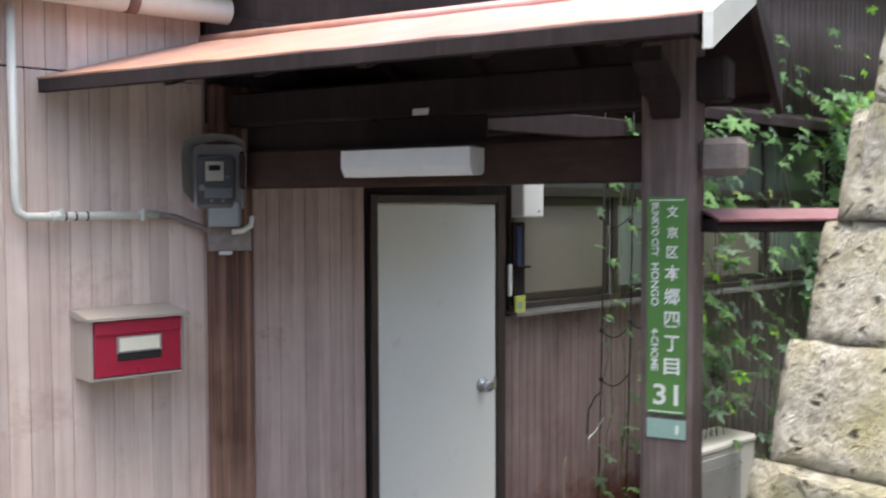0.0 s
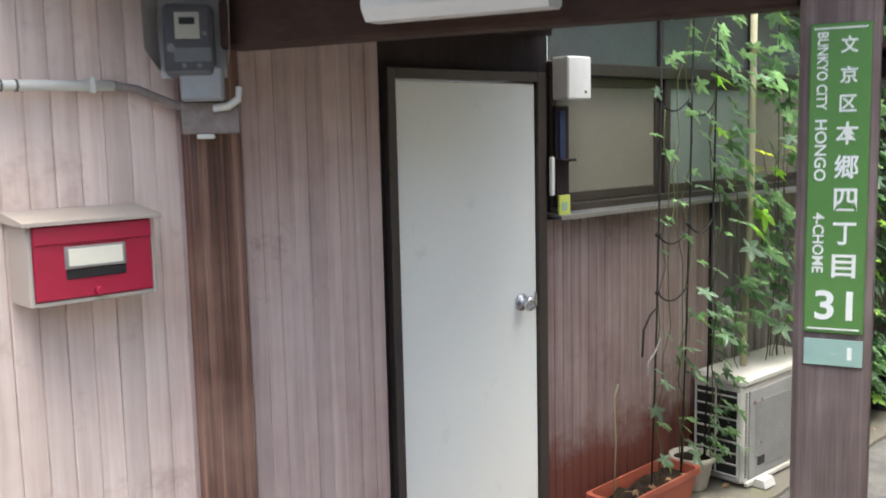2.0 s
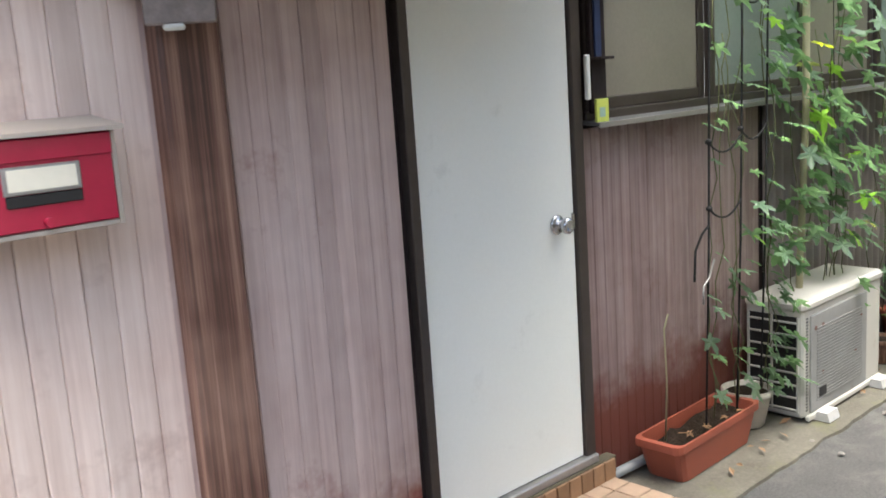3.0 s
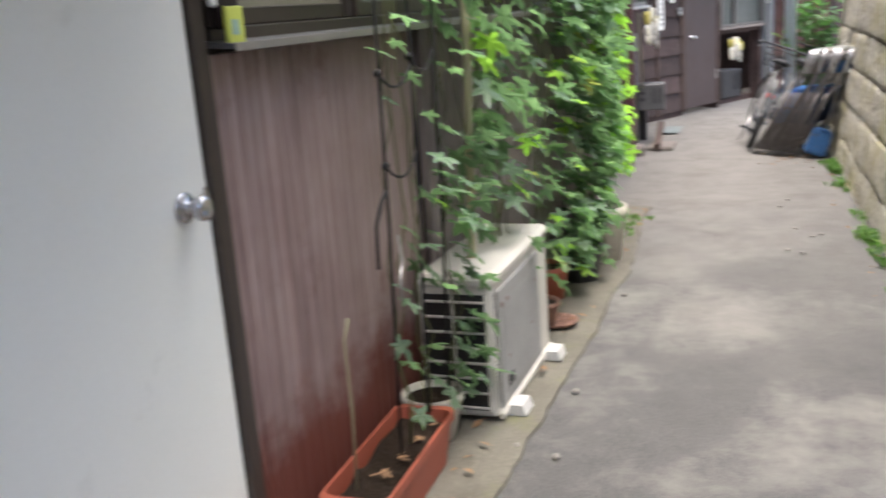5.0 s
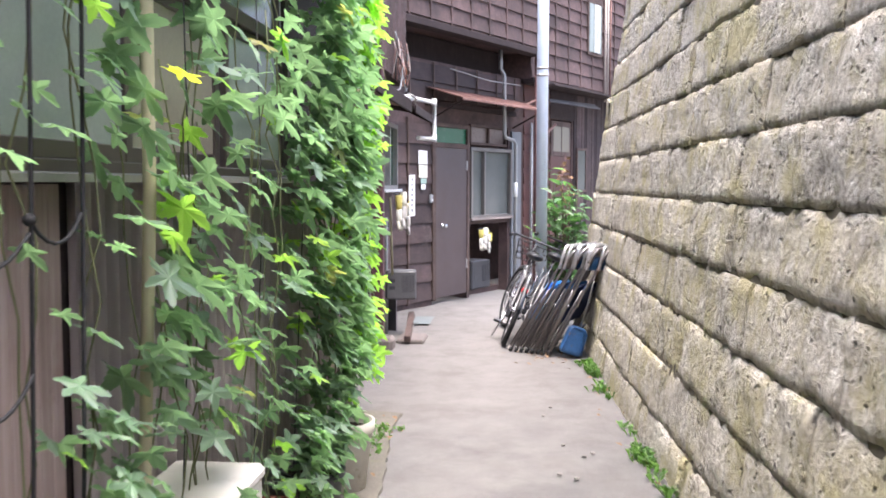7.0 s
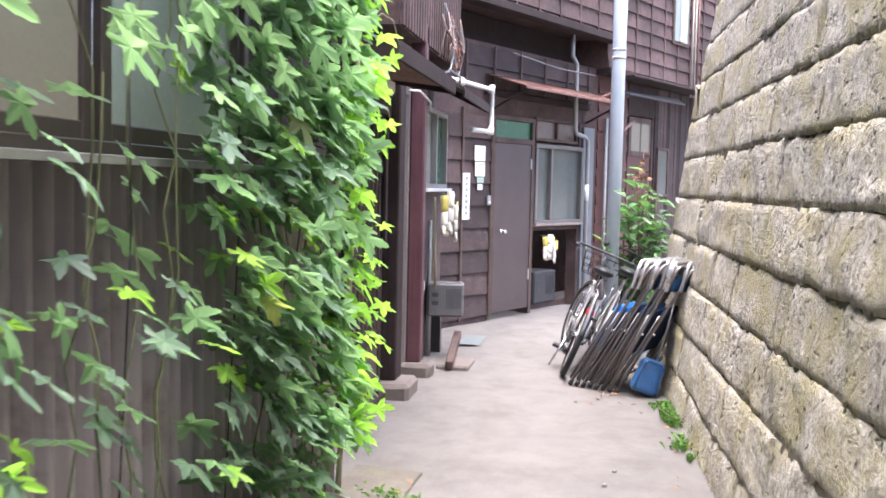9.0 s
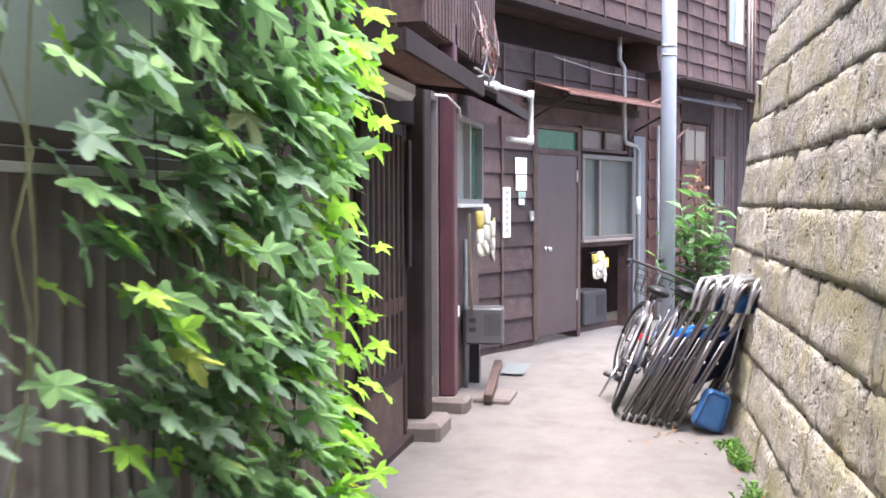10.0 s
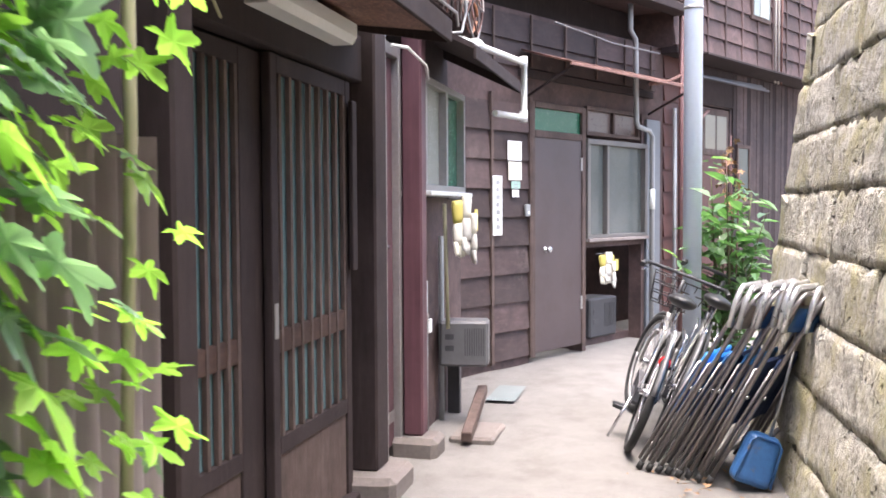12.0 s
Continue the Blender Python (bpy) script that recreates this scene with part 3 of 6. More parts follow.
def gate():
    g = empty("roofed_gate", G, "dark timber gate with a faded red metal roof", "gate")
    z0 = ground_z(3.05, 1.8)
    part("post", box(-0.08, 0.072, -0.088, 0.07, z0 - 0.02, 2.46, 0.012), M["gate_post"], g, "weathered brown timber post with cracks")
    part("post", box(2.405, 2.575, 3.44, 3.52, -0.02, 2.45, 0.01, G.inverted()), M["post_red"], g, "red-brown stained timber post against the wall")
    part("beam", box(-1.62, -0.08, -0.05, 0.05, 2.045, 2.185, 0.01), M["beam_wood"], g)
    bm = box(0.072, 0.205, -0.045, 0.05, 2.06, 2.17, 0.02)
    part("beam_end", bm, M["grey_wood"], g, "weathered grey beam end")
    part("lintel", box(-1.66, 0.16, -0.06, 0.06, 2.275, 2.40, 0.01), M["dark_wood"], g)
    part("upper_panel", box(-1.6, -0.62, -0.012, 0.012, 2.185, 2.275), M["dark_wood"], g)
    # curved bracket under the eave at the post
    for yy in (-1, 1):
        out = [(-0.02, 2.27), (0.30 * yy, 2.40), (0.30 * yy, 2.36), (0.24 * yy, 2.33), (0.22 * yy, 2.29), (0.14 * yy, 2.27), (0.12 * yy, 2.235), (0.02 * yy, 2.2)]
        part("bracket", prism(out, -0.045, 0.035), M["dark_wood"], g)

    def slope(y_e, z_e, name, mat, th, lift):
        """One side of the roof from the ridge to the eave; its inner end is cut along the house wall."""
        yr, zr = -0.05, 2.60
        bm = bmesh.new()

        def s_wall(y):
            return -(1.675 - 0.357 * y) / 0.934

        lo, hi, n = [], [], 16
        for k in range(5):
            f = k / 4
            y, z = yr + (y_e - yr) * f, zr + (z_e - zr) * f
            row = [(s_wall(y) + (0.21 - s_wall(y)) * j / n, y, z + lift + 0.002 * math.sin(j * 2.1 + k)) for j in range(n + 1)]
            hi.append([bm.verts.new(p) for p in row])
            lo.append([bm.verts.new((p[0], p[1], p[2] - th)) for p in row])
        for k in range(4):
            for j in range(n):
                bm.faces.new((hi[k][j], hi[k][j + 1], hi[k + 1][j + 1], hi[k + 1][j]))
                bm.faces.new((lo[k][j], lo[k + 1][j], lo[k + 1][j + 1], lo[k][j + 1]))
        for j in range(n):
            bm.faces.new((hi[4][j], hi[4][j + 1], lo[4][j + 1], lo[4][j]))
            bm.faces.new((hi[0][j], lo[0][j], lo[0][j + 1], hi[0][j + 1]))
        for k in range(4):
            bm.faces.new((hi[k][0], hi[k + 1][0], lo[k + 1][0], lo[k][0]))
            bm.faces.new((hi[k][n], lo[k][n], lo[k + 1][n], hi[k + 1][n]))
        bmesh.ops.recalc_face_normals(bm, faces=bm.faces[:])
        return part(name, bm, mat, g)

    for y_e, z_e in ((-0.60, 2.415), (0.46, 2.36)):
        slope(y_e, z_e, "roof_sheet", M["roof_red"], 0.006, 0.004)["label"] = "faded red and orange metal roofing"
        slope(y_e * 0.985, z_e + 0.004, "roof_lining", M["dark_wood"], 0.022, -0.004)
        s0 = -(1.675 - 0.357 * y_e) / 0.934 + 0.02
        part("fascia", box(s0, 0.20, y_e - 0.012, y_e + 0.012, z_e - 0.05, z_e - 0.004, 0.003), M["dark_wood"], g, "dark brown eave board")
        for k in range(5):
            x = -1.45 + k * 0.36
            ln = math.hypot(2.60 - z_e, y_e + 0.05)
            sg = 1 if y_e < 0 else -1
            mm = Matrix.Translation((x, y_e, z_e - 0.045)) @ Matrix.Rotation(math.atan2(2.60 - z_e, abs(y_e + 0.05)) * sg, 4, "X")
            part("rafter", box(-0.02, 0.02, *((0.02, ln - 0.04) if sg > 0 else (0.04 - ln, -0.02)), -0.02, 0.018, 0.003, mm), M["dark_wood"], g)
    # boards on the open gable
    for y_e, z_e, mat, lab in ((-0.61, 2.405, M["pvc"], "pale painted bargeboard"), (0.47, 2.35, M["dark_wood"], "dark bargeboard")):
        out = [(-0.05, 2.625), (y_e, z_e + 0.01), (y_e, z_e - 0.075), (-0.05, 2.535)]
        part("bargeboard", prism(out, 0.212, 0.235), mat, g, lab)
    part("ridge_cap", tube([(-1.78, -0.05, 2.605), (0.22, -0.05, 2.605)], 0.022, 10), M["roof_red"], g)
    # side wing between post and retaining wall
    W = G.inverted() @ pose(3.10, 1.74, 0, 0, 0, -28)
    part("wing_roof", prism([(-0.10, 1.935), (0.0, 1.965), (0.10, 1.935), (0.10, 1.928), (0.0, 1.955), (-0.10, 1.928)], 0.0, 0.62, W), M["wing_red"], g, "small dull red metal cap roof")
    part("wing_board", box(0.0, 0.6, -0.085, 0.085, 1.895, 1.935, 0.004, W), M["dark_wood"], g)
    return g


gate()


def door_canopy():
    """Boarded canopy added between gate roof and house to shade the wall above the white door."""
    c = empty("door_canopy", pose(0, 0, 0), "dark boarded canopy added to shade the house wall", "canopy")
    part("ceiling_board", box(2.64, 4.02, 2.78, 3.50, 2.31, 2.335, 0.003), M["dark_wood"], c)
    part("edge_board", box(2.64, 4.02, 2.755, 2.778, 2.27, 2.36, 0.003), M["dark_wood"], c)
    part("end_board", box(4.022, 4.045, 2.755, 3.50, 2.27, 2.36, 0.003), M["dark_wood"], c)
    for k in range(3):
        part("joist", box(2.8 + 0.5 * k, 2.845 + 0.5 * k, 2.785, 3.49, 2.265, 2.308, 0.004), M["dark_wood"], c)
    # dark sheet over the lit boards, in place of shade under the roof
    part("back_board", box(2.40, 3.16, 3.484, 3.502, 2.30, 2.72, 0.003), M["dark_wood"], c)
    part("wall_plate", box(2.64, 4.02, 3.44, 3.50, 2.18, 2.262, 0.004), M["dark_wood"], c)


door_canopy()


# ---- street sign on the gate post ----
def street_sign():
    s = empty("street_sign", G @ Matrix.Translation((0.0, -0.091, 0)), "long green town sign with white lettering", "sign")
    part("plate", box(-0.058, 0.058, -0.006, 0.0, 1.365, 2.0, 0.003), M["sign_green"], s)
    for z in (1.375, 1.99):
        part("border", box(-0.05, 0.05, -0.0075, -0.006, z - 0.0015, z + 0.0015), M["sign_white"], s)
    face = pose(0, -0.0068, 0, 90)
    zs = [(1.957, 0.034), (1.897, 0.034), (1.84, 0.034), (1.78, 0.046), (1.712, 0.048), (1.645, 0.046), (1.575, 0.046), (1.508, 0.048)]
    for ch, (z, h) in zip("文京区本郷四丁目", zs):
        text_part(ch, 0.05, Matrix.Translation((0.017, 0, z)) @ face, M["sign_white"], s, width=h * 0.95, height=h)
    text_part("BUNKYO CITY", 0.03, Matrix.Translation((-0.033, 0, 1.905)) @ face @ pose(0, 0, 0, 0, 0, -90), M["sign_white"], s, width=0.155, height=0.021)
    text_part("HONGO", 0.03, Matrix.Translation((-0.033, 0, 1.745)) @ face @ pose(0, 0, 0, 0, 0, -90), M["sign_white"], s, width=0.125, height=0.023)
    text_part("4-CHOME", 0.03, Matrix.Translation((-0.033, 0, 1.555)) @ face @ pose(0, 0, 0, 0, 0, -90), M["sign_white"], s, width=0.125, height=0.022)
    text_part("31", 0.06, Matrix.Translation((0.0, 0, 1.425)) @ face, M["sign_white"], s, width=0.073, height=0.062)
    n = empty("number_plate", G @ Matrix.Translation((0.0, -0.091, 0)), "small faded mint plate with a house number", "sign")
    part("plate", box(-0.056, 0.058, -0.004, 0.0, 1.296, 1.352, 0.001), M["sign_mint"], n)
    text_part("11-", 0.03, Matrix.Translation((-0.015, 0, 1.324)) @ pose(0, -0.0048, 0, 90), M["sign_mint"], n, width=0.045, height=0.024)
    text_part("1", 0.03, Matrix.Translation((0.033, 0, 1.324)) @ pose(0, -0.0048, 0, 90), M["sign_white"], n, height=0.026, width=0.009)


street_sign()


def tube_lamp(name, m, length, w, h, label):
    l = empty(name, m, label, "lamp")
    part("housing", box(-length / 2, length / 2, -0.0, w, h * 0.55, h, 0.006), M["dark_metal"], l)
    out = [(-0.005, h * 0.92), (w, h * 0.92), (w, 0.012), (w - 0.02, 0.0), (0.015, 0.0), (-0.005, 0.03)]
    part("diffuser", prism(out, -length / 2 - 0.006, length / 2 + 0.006), M["white_plastic"], l, "white plastic diffuser")
    return l


tube_lamp("gate_lamp", G @ Matrix.Translation((-0.845, -0.15, 2.075)), 0.47, 0.1, 0.095, "unlit white box lamp on the gate beam")
tagged(link("name_tag", box(-0.86, -0.80, -0.066, -0.061, 2.178 + 0.1, 2.20 + 0.1, 0.001, None), M["paper"]), "small white paper tag on the lintel", "tag").matrix_world = G


# ---- retaining wall of tuff blocks ----
def block_mesh(length, h, seed):
    """A rough-hewn block: front face towards -y, its long edges chipped, its ends tight."""
    nx, nz, depth = max(6, int(length / 0.034)), 9, 0.2
    bm = bmesh.new()
    grid = []
    for i in range(nx + 1):
        row = []
        for j in range(nz + 1):
            u, v = i / nx, j / nz
            x, z = (u - 0.5) * length, (v - 0.5) * h
            ends, beds = min(u, 1 - u) * length, min(v, 1 - v) * h
            chip = max(0.0, noise.noise((x * 9, seed * 2.3, j // 5)) - 0.05)
            y = -0.012 * noise.noise((x * 4, z * 5, seed * 3.7)) - 0.010 * noise.noise((x * 14, z * 14, seed * 1.3)) - 0.006 * noise.noise((x * 33, z * 33, seed))
            y += (0.007 + 0.03 * chip) * (1 - min(1, beds / 0.034)) + 0.004 * (1 - min(1, ends / 0.03))
            if beds == 0:
                z += (0.006 * noise.noise((x * 15, seed + 5, 0)) - 0.016 * chip) * math.copysign(1, z)
            if ends == 0:
                x += 0.004 * noise.noise((z * 13, seed + 9, 0))
            row.append(bm.verts.new((x, y, z)))
        grid.append(row)
    for i in range(nx):
        for j in range(nz):
            bm.faces.new((grid[i][j], grid[i + 1][j], grid[i + 1][j + 1], grid[i][j + 1])).smooth = True
    ring = [grid[i][0] for i in range(nx)] + [grid[nx][j] for j in range(nz)] + [grid[i][nz] for i in range(nx, 0, -1)] + [grid[0][j] for j in range(nz, 0, -1)]
    back = [bm.verts.new((v.co.x * 0.98, depth, v.co.z * 0.97)) for v in ring]
    for k in range(len(ring)):
        q = (k + 1) % len(ring)
        bm.faces.new((ring[k], back[k], back[q], ring[q]))
    bm.normal_update()
    me = bpy.data.meshes.new("stone_block")
    bm.to_mesh(me)
    bm.free()
    me.materials.append(M["stone"])
    return me


COURSE = 0.295


def retaining_wall():
    w = empty("wall_stone", pose(0, 0, 0), "leaning retaining wall of rough yellow-grey tuff blocks", "wall", kind="structure")
    az = 182.7
    far = (12.75, 1.64 + math.tan(radians(2.7)) * (12.75 - 6.2))
    A = pose(far[0], far[1], 0, 0, 0, az)
    core = prism([(0.018 - 0.125 * 0.3, -0.3), (0.018 + 0.125 * 3.4, 3.4), (3.0, 3.4), (3.0, -0.3)], 0.9, 9.6, A)
    part("core", core, M["mortar"], w, "dark earthy joints")
    z0 = 1.345 - 5 * COURSE
    meshes = {}

    def run(origin, az, batter, s0, s1, d0, d1, courses):
        for c in range(courses):
            z = z0 + (c + 0.5) * COURSE
            s, end, k = s0 + d0 * z, s1 + d1 * z, 0
            while s < end - 0.05:
                ln = rnd.choice((0.55, 0.65, 0.75, 0.85, 1.0)) if k or c % 2 == 0 else 0.4
                k += 1
                if s + ln > end - 0.2:
                    ln = round(end - s, 1) or 0.1
                key = (round(ln, 2), rnd.randrange(5))
                if key not in meshes:
                    meshes[key] = block_mesh(key[0] - 0.001, COURSE - 0.002, 17 * len(meshes) + key[1])
                ob = new("stone_block", meshes[key])
                ob.parent = w
                ob.matrix_basis = pose(origin[0], origin[1], 0, 0, 0, az) @ Matrix.Translation((s + ln / 2, batter * z + rnd.uniform(-0.01, 0.01), z)) \
                    @ pose(0, 0, 0, -math.degrees(math.atan(batter)) + rnd.uniform(-0.5, 0.5), rnd.uniform(-0.4, 0.4), rnd.uniform(-0.5, 0.5)) @ Matrix.Diagonal((1, 1, math.hypot(1, batter), 1))
                s += ln

    run(far, az, 0.125, 0.0, 10.41, 0.24, -0.34, 12)
    near = (2.34, 1.55)
    run(near, -90, 0.34, 0.02, 2.6, 0.12, 0.0, 12)
    core2 = prism([(0.02 - 0.34 * 0.3, -0.3), (0.02 + 0.34 * 3.4, 3.4), (3.0, 3.4), (3.0, -0.3)], 0.55, 2.6, pose(near[0], near[1], 0, 0, 0, -90))
    part("core", core2, M["mortar"], w)
    # far end face
    run((far[0] - 0.02, far[1] - 0.02), 90, 0.24, -1.6, -0.02, 0.0, -0.125, 12)
    return w


retaining_wall()


# ---- second house: entrance with lattice doors ----
def house_two():
    wall = wall_pieces("wall_entrance", [(8.42, 13.1, 2.06, 4.4), (10.52, 11.02, -0.2, 2.06), (11.42, 13.1, -0.2, 1.36), (11.42, 11.8, 1.36, 2.06), (12.78, 13.1, 1.36, 2.06)],
                       3.93, 4.1, M["dark_wood"], "dark timber front of the second house")
    z0 = ground_z(10.5, 3.7)
    # posts on stones
    for x0, x1, y0, y1, mat, lab in ((8.77, 8.885, 3.62, 3.93, "dark_wood", "brown timber post beside the lattice doors"),
                                     (10.75, 10.93, 3.72, 3.9, "dark_wood", "dark square timber post on a stone"),
                                     (11.46, 11.57, 3.69, 3.80, "maroon", "maroon painted post on a stone")):
        p = link("timber_post", box(x0, x1, y0, y1, z0 + (0.10 if x0 > 9 else -0.02), 2.6 if x0 > 11 else 2.2, 0.01), M[mat])
        tagged(p, lab, "post", "posts of the entrance")
    for x0, x1, y0, y1 in ((10.62, 10.99, 3.60, 3.92), (11.38, 11.62, 3.60, 3.86)):
        bm = box(x0, x1, y0, y1, z0 - 0.05, z0 + 0.105, 0.03)
        bmesh.ops.subdivide_edges(bm, edges=bm.edges[:], cuts=2, use_grid_fill=True)
        for v in bm.verts:
            v.co += Vector([0.012 * noise.noise(v.co * 6 + Vector((k * 9, 0, 0))) for k in range(3)])
        tagged(link("post_stone", bm, M["dusty_stone"]), "rough footing stone under a timber post", "stone", "footing stones")
    # sliding lattice doors
    for name, x0, x1, y in (("lattice_door", 9.2, 9.86, 3.865), ("lattice_door", 9.775, 10.64, 3.82)):
        d = empty(name, pose(0, 0, 0), "dark wooden sliding lattice door with dim glass", "door", "entrance lattice doors")
        fr = bmesh.new()
        for q, r in ((x0, x0 + 0.06), (x1 - (0.25 if y > 3.85 else 0.06), x1)):
            add_box(fr, q, r, y - 0.018, y + 0.018, z0 + 0.04, 1.84, 0.004)
        part("frame", fr, M["dark_wood"], d)
        part("top_rail", box(x0 + 0.06, x1 - 0.06, y - 0.016, y + 0.016, 1.77, 1.84, 0.004), M["dark_wood"], d)
        part("middle_rail", box(x0 + 0.06, x1 - 0.06, y - 0.016, y + 0.012, 0.74, 0.83, 0.004), M["beam_wood"], d)
        part("lower_rail", box(x0 + 0.06, x1 - 0.06, y - 0.016, y + 0.016, 0.36, 0.43, 0.004), M["dark_wood"], d)
        part("bottom_panel", box(x0 + 0.06, x1 - 0.06, y - 0.006, y + 0.006, z0 + 0.04, 0.36), M["old_wood"], d, "worn brown kick panel")
        part("glass", box(x0 + 0.06, x1 - 0.06, y + 0.004, y + 0.008, 0.43, 1.77), M["lattice_glass"], d, "dim bluish glass")
        n, far_side = (5, x1 - 0.27) if y > 3.85 else (8, x1 - 0.085)
        for k in range(n):
            x = x0 + 0.085 + (far_side - x0 - 0.085) * k / (n - 1)
            part("slat", box(x - 0.011, x + 0.011, y - 0.02, y + 0.0, 0.43, 1.77, 0.002), M["old_wood"], d)
        part("pull", box(x0 + 0.012, x0 + 0.045, y - 0.022, y - 0.018, 0.80, 0.93, 0.002), M["alu"], d)
    # added wall, so that no sky shows between the lattice doors
    tagged(link("wall_inner", box(8.42, 11.6, 4.06, 4.1, -0.2, 2.06), M["dark_wood"]), "dark wall added behind the lattice doors to block the sky", "wall", kind="structure")
    tagged(link("jamb", box(8.885, 9.2, 3.87, 3.93, z0 - 0.05, 2.06, 0.004), M["dark_wood"]), "dark boarded jamb beside the lattice doors", "jamb", kind="structure")
    link_sill = box(8.885, 10.75, 3.76, 3.868, z0 - 0.03, z0 + 0.045, 0.006)
    tagged(link("door_sill", link_sill, M["dark_wood"]), "worn timber sill under the lattice doors", "sill", kind="structure")
    tagged(link("door_head", box(8.885, 10.75, 3.78, 3.868, 1.85, 2.06, 0.006), M["dark_wood"]), "dark timber head beam", "beam", kind="structure")
    tagged(link("name_board", box(10.58, 10.64, 3.77, 3.79, 1.0, 1.75, 0.004), M["dark_wood"]), "narrow dark wooden board beside the doors", "board")
    # awning over the doors
    a = empty("awning", pose(0, 0, 0), "dark wooden awning over the lattice doors", "awning")
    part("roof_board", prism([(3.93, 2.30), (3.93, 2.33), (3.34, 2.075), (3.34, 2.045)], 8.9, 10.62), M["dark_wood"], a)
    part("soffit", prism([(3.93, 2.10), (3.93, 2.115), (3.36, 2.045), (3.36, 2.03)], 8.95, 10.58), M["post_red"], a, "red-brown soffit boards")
    part("fascia", box(8.9, 10.62, 3.325, 3.345, 1.99, 2.085, 0.003), M["dark_wood"], a)
    part("end_board", prism([(3.93, 2.09), (3.93, 2.32), (3.345, 2.07), (3.345, 1.99)], 10.62, 10.64), M["dark_wood"], a)
    part("end_board", prism([(3.93, 2.09), (3.93, 2.32), (3.345, 2.07), (3.345, 1.99)], 8.88, 8.9), M["dark_wood"], a)
    tube_lamp("entrance_lamp", pose(9.95, 3.68, 1.955), 0.84, 0.13, 0.09, "unlit white box lamp under the awning")
    corrugated("corrugated_panel", 8.45, 10.6, 2.34, 4.4, 3.90, parent=wall, label="brown corrugated metal sheet")
    # narrow side door with lever
    d = empty("door_2", pose(0, 0, 0), "dark maroon narrow door with a steel lever", "door", kind="structure")
    fr = bmesh.new()
    add_box(fr, 10.95, 11.0, 3.74, 3.95, z0, 2.12, 0.004)
    add_box(fr, 11.42, 11.46, 3.80, 3.95, z0, 2.12, 0.004)
    add_box(fr, 11.02, 11.42, 3.80, 3.95, 2.06, 2.12, 0.004)
    part("door_frame", fr, M["alu"], d, "pale metal door frame")
    part("door_leaf", box(11.02, 11.42, 3.84, 3.875, z0 + 0.06, 2.06, 0.003), M["maroon"], d)
    part("lower_rail", box(11.03, 11.41, 3.83, 3.84, 0.14, 0.2, 0.003), M["alu"], d)
    part("lever", tube([(11.08, 3.84, 1.08), (11.08, 3.79, 1.08), (11.16, 3.785, 1.08)], 0.011), M["steel"], d, "steel lever handle")
    for z in (0.42, 1.72):
        part("hinge", tube([(11.04, 3.832, z - 0.05), (11.04, 3.832, z + 0.05)], 0.01), M["alu"], d)
    # window beside it, standing out from the wall
    w = empty("window_2", pose(0, 0, 0), "pale framed sliding window with green-white glass", "window", kind="structure")
    fr = bmesh.new()
    for x0, x1, z0w, z1w in ((11.75, 12.80, 1.37, 1.41), (11.75, 12.80, 1.98, 2.02), (11.75, 11.79, 1.41, 1.98), (12.76, 12.80, 1.41, 1.98), (12.26, 12.30, 1.41, 1.98)):
        add_box(fr, x0, x1, 3.74, 3.90, z0w, z1w, 0.003)
    part("window_frame", fr, M["alu"], w)
    part("window_sill", box(11.72, 12.84, 3.70, 3.92, 1.345, 1.372, 0.004), M["white_plastic"], w, "white sill")
    for a0, a1, mm in ((11.79, 12.26, "frost_pale"), (12.30, 12.76, "green_glass")):
        part("pane", box(a0, a1, 3.79, 3.796, 1.41, 1.98), M[mm], w)
    part("side_casing", box(12.80, 12.82, 3.74, 3.93, 1.372, 2.02), M["cladding"], w)
    wall_pieces("wall_bay", [(11.52, 13.0, -0.2, 1.34)], 3.82, 3.93, M["cladding"], "dark brown boarded wall under the side window")
    r = empty("pent_roof", pose(0, 0, 0), "small dark pent roof above the side window", "roof")
    part("roof_board", prism([(3.93, 2.36), (3.93, 2.385), (3.40, 2.13), (3.40, 2.10)], 11.45, 12.98), M["dark_wood"], r)
    part("fascia", box(11.45, 12.98, 3.39, 3.405, 2.05, 2.115, 0.003), M["dark_wood"], r)
    part("end_board", prism([(3.93, 2.30), (3.93, 2.38), (3.405, 2.12), (3.405, 2.05)], 12.98, 13.0), M["dark_wood"], r)
    # upper storey over the side door and window
    up = wall_pieces("wall_upper", [(10.64, 13.1, 2.45, 4.4)], 3.72, 3.93, M["cladding"], "brown boarded upper storey")
    for k in range(26):
        x = 10.66 + k * 0.094
        part("slat", box(x, x + 0.05, 3.69, 3.72, 2.45, 4.4, 0.004), M["cladding"], up)


house_two()

# ---- back row of old wooden houses ----
B = pose(14.58, 3.55, 0, 0, 0, -27)


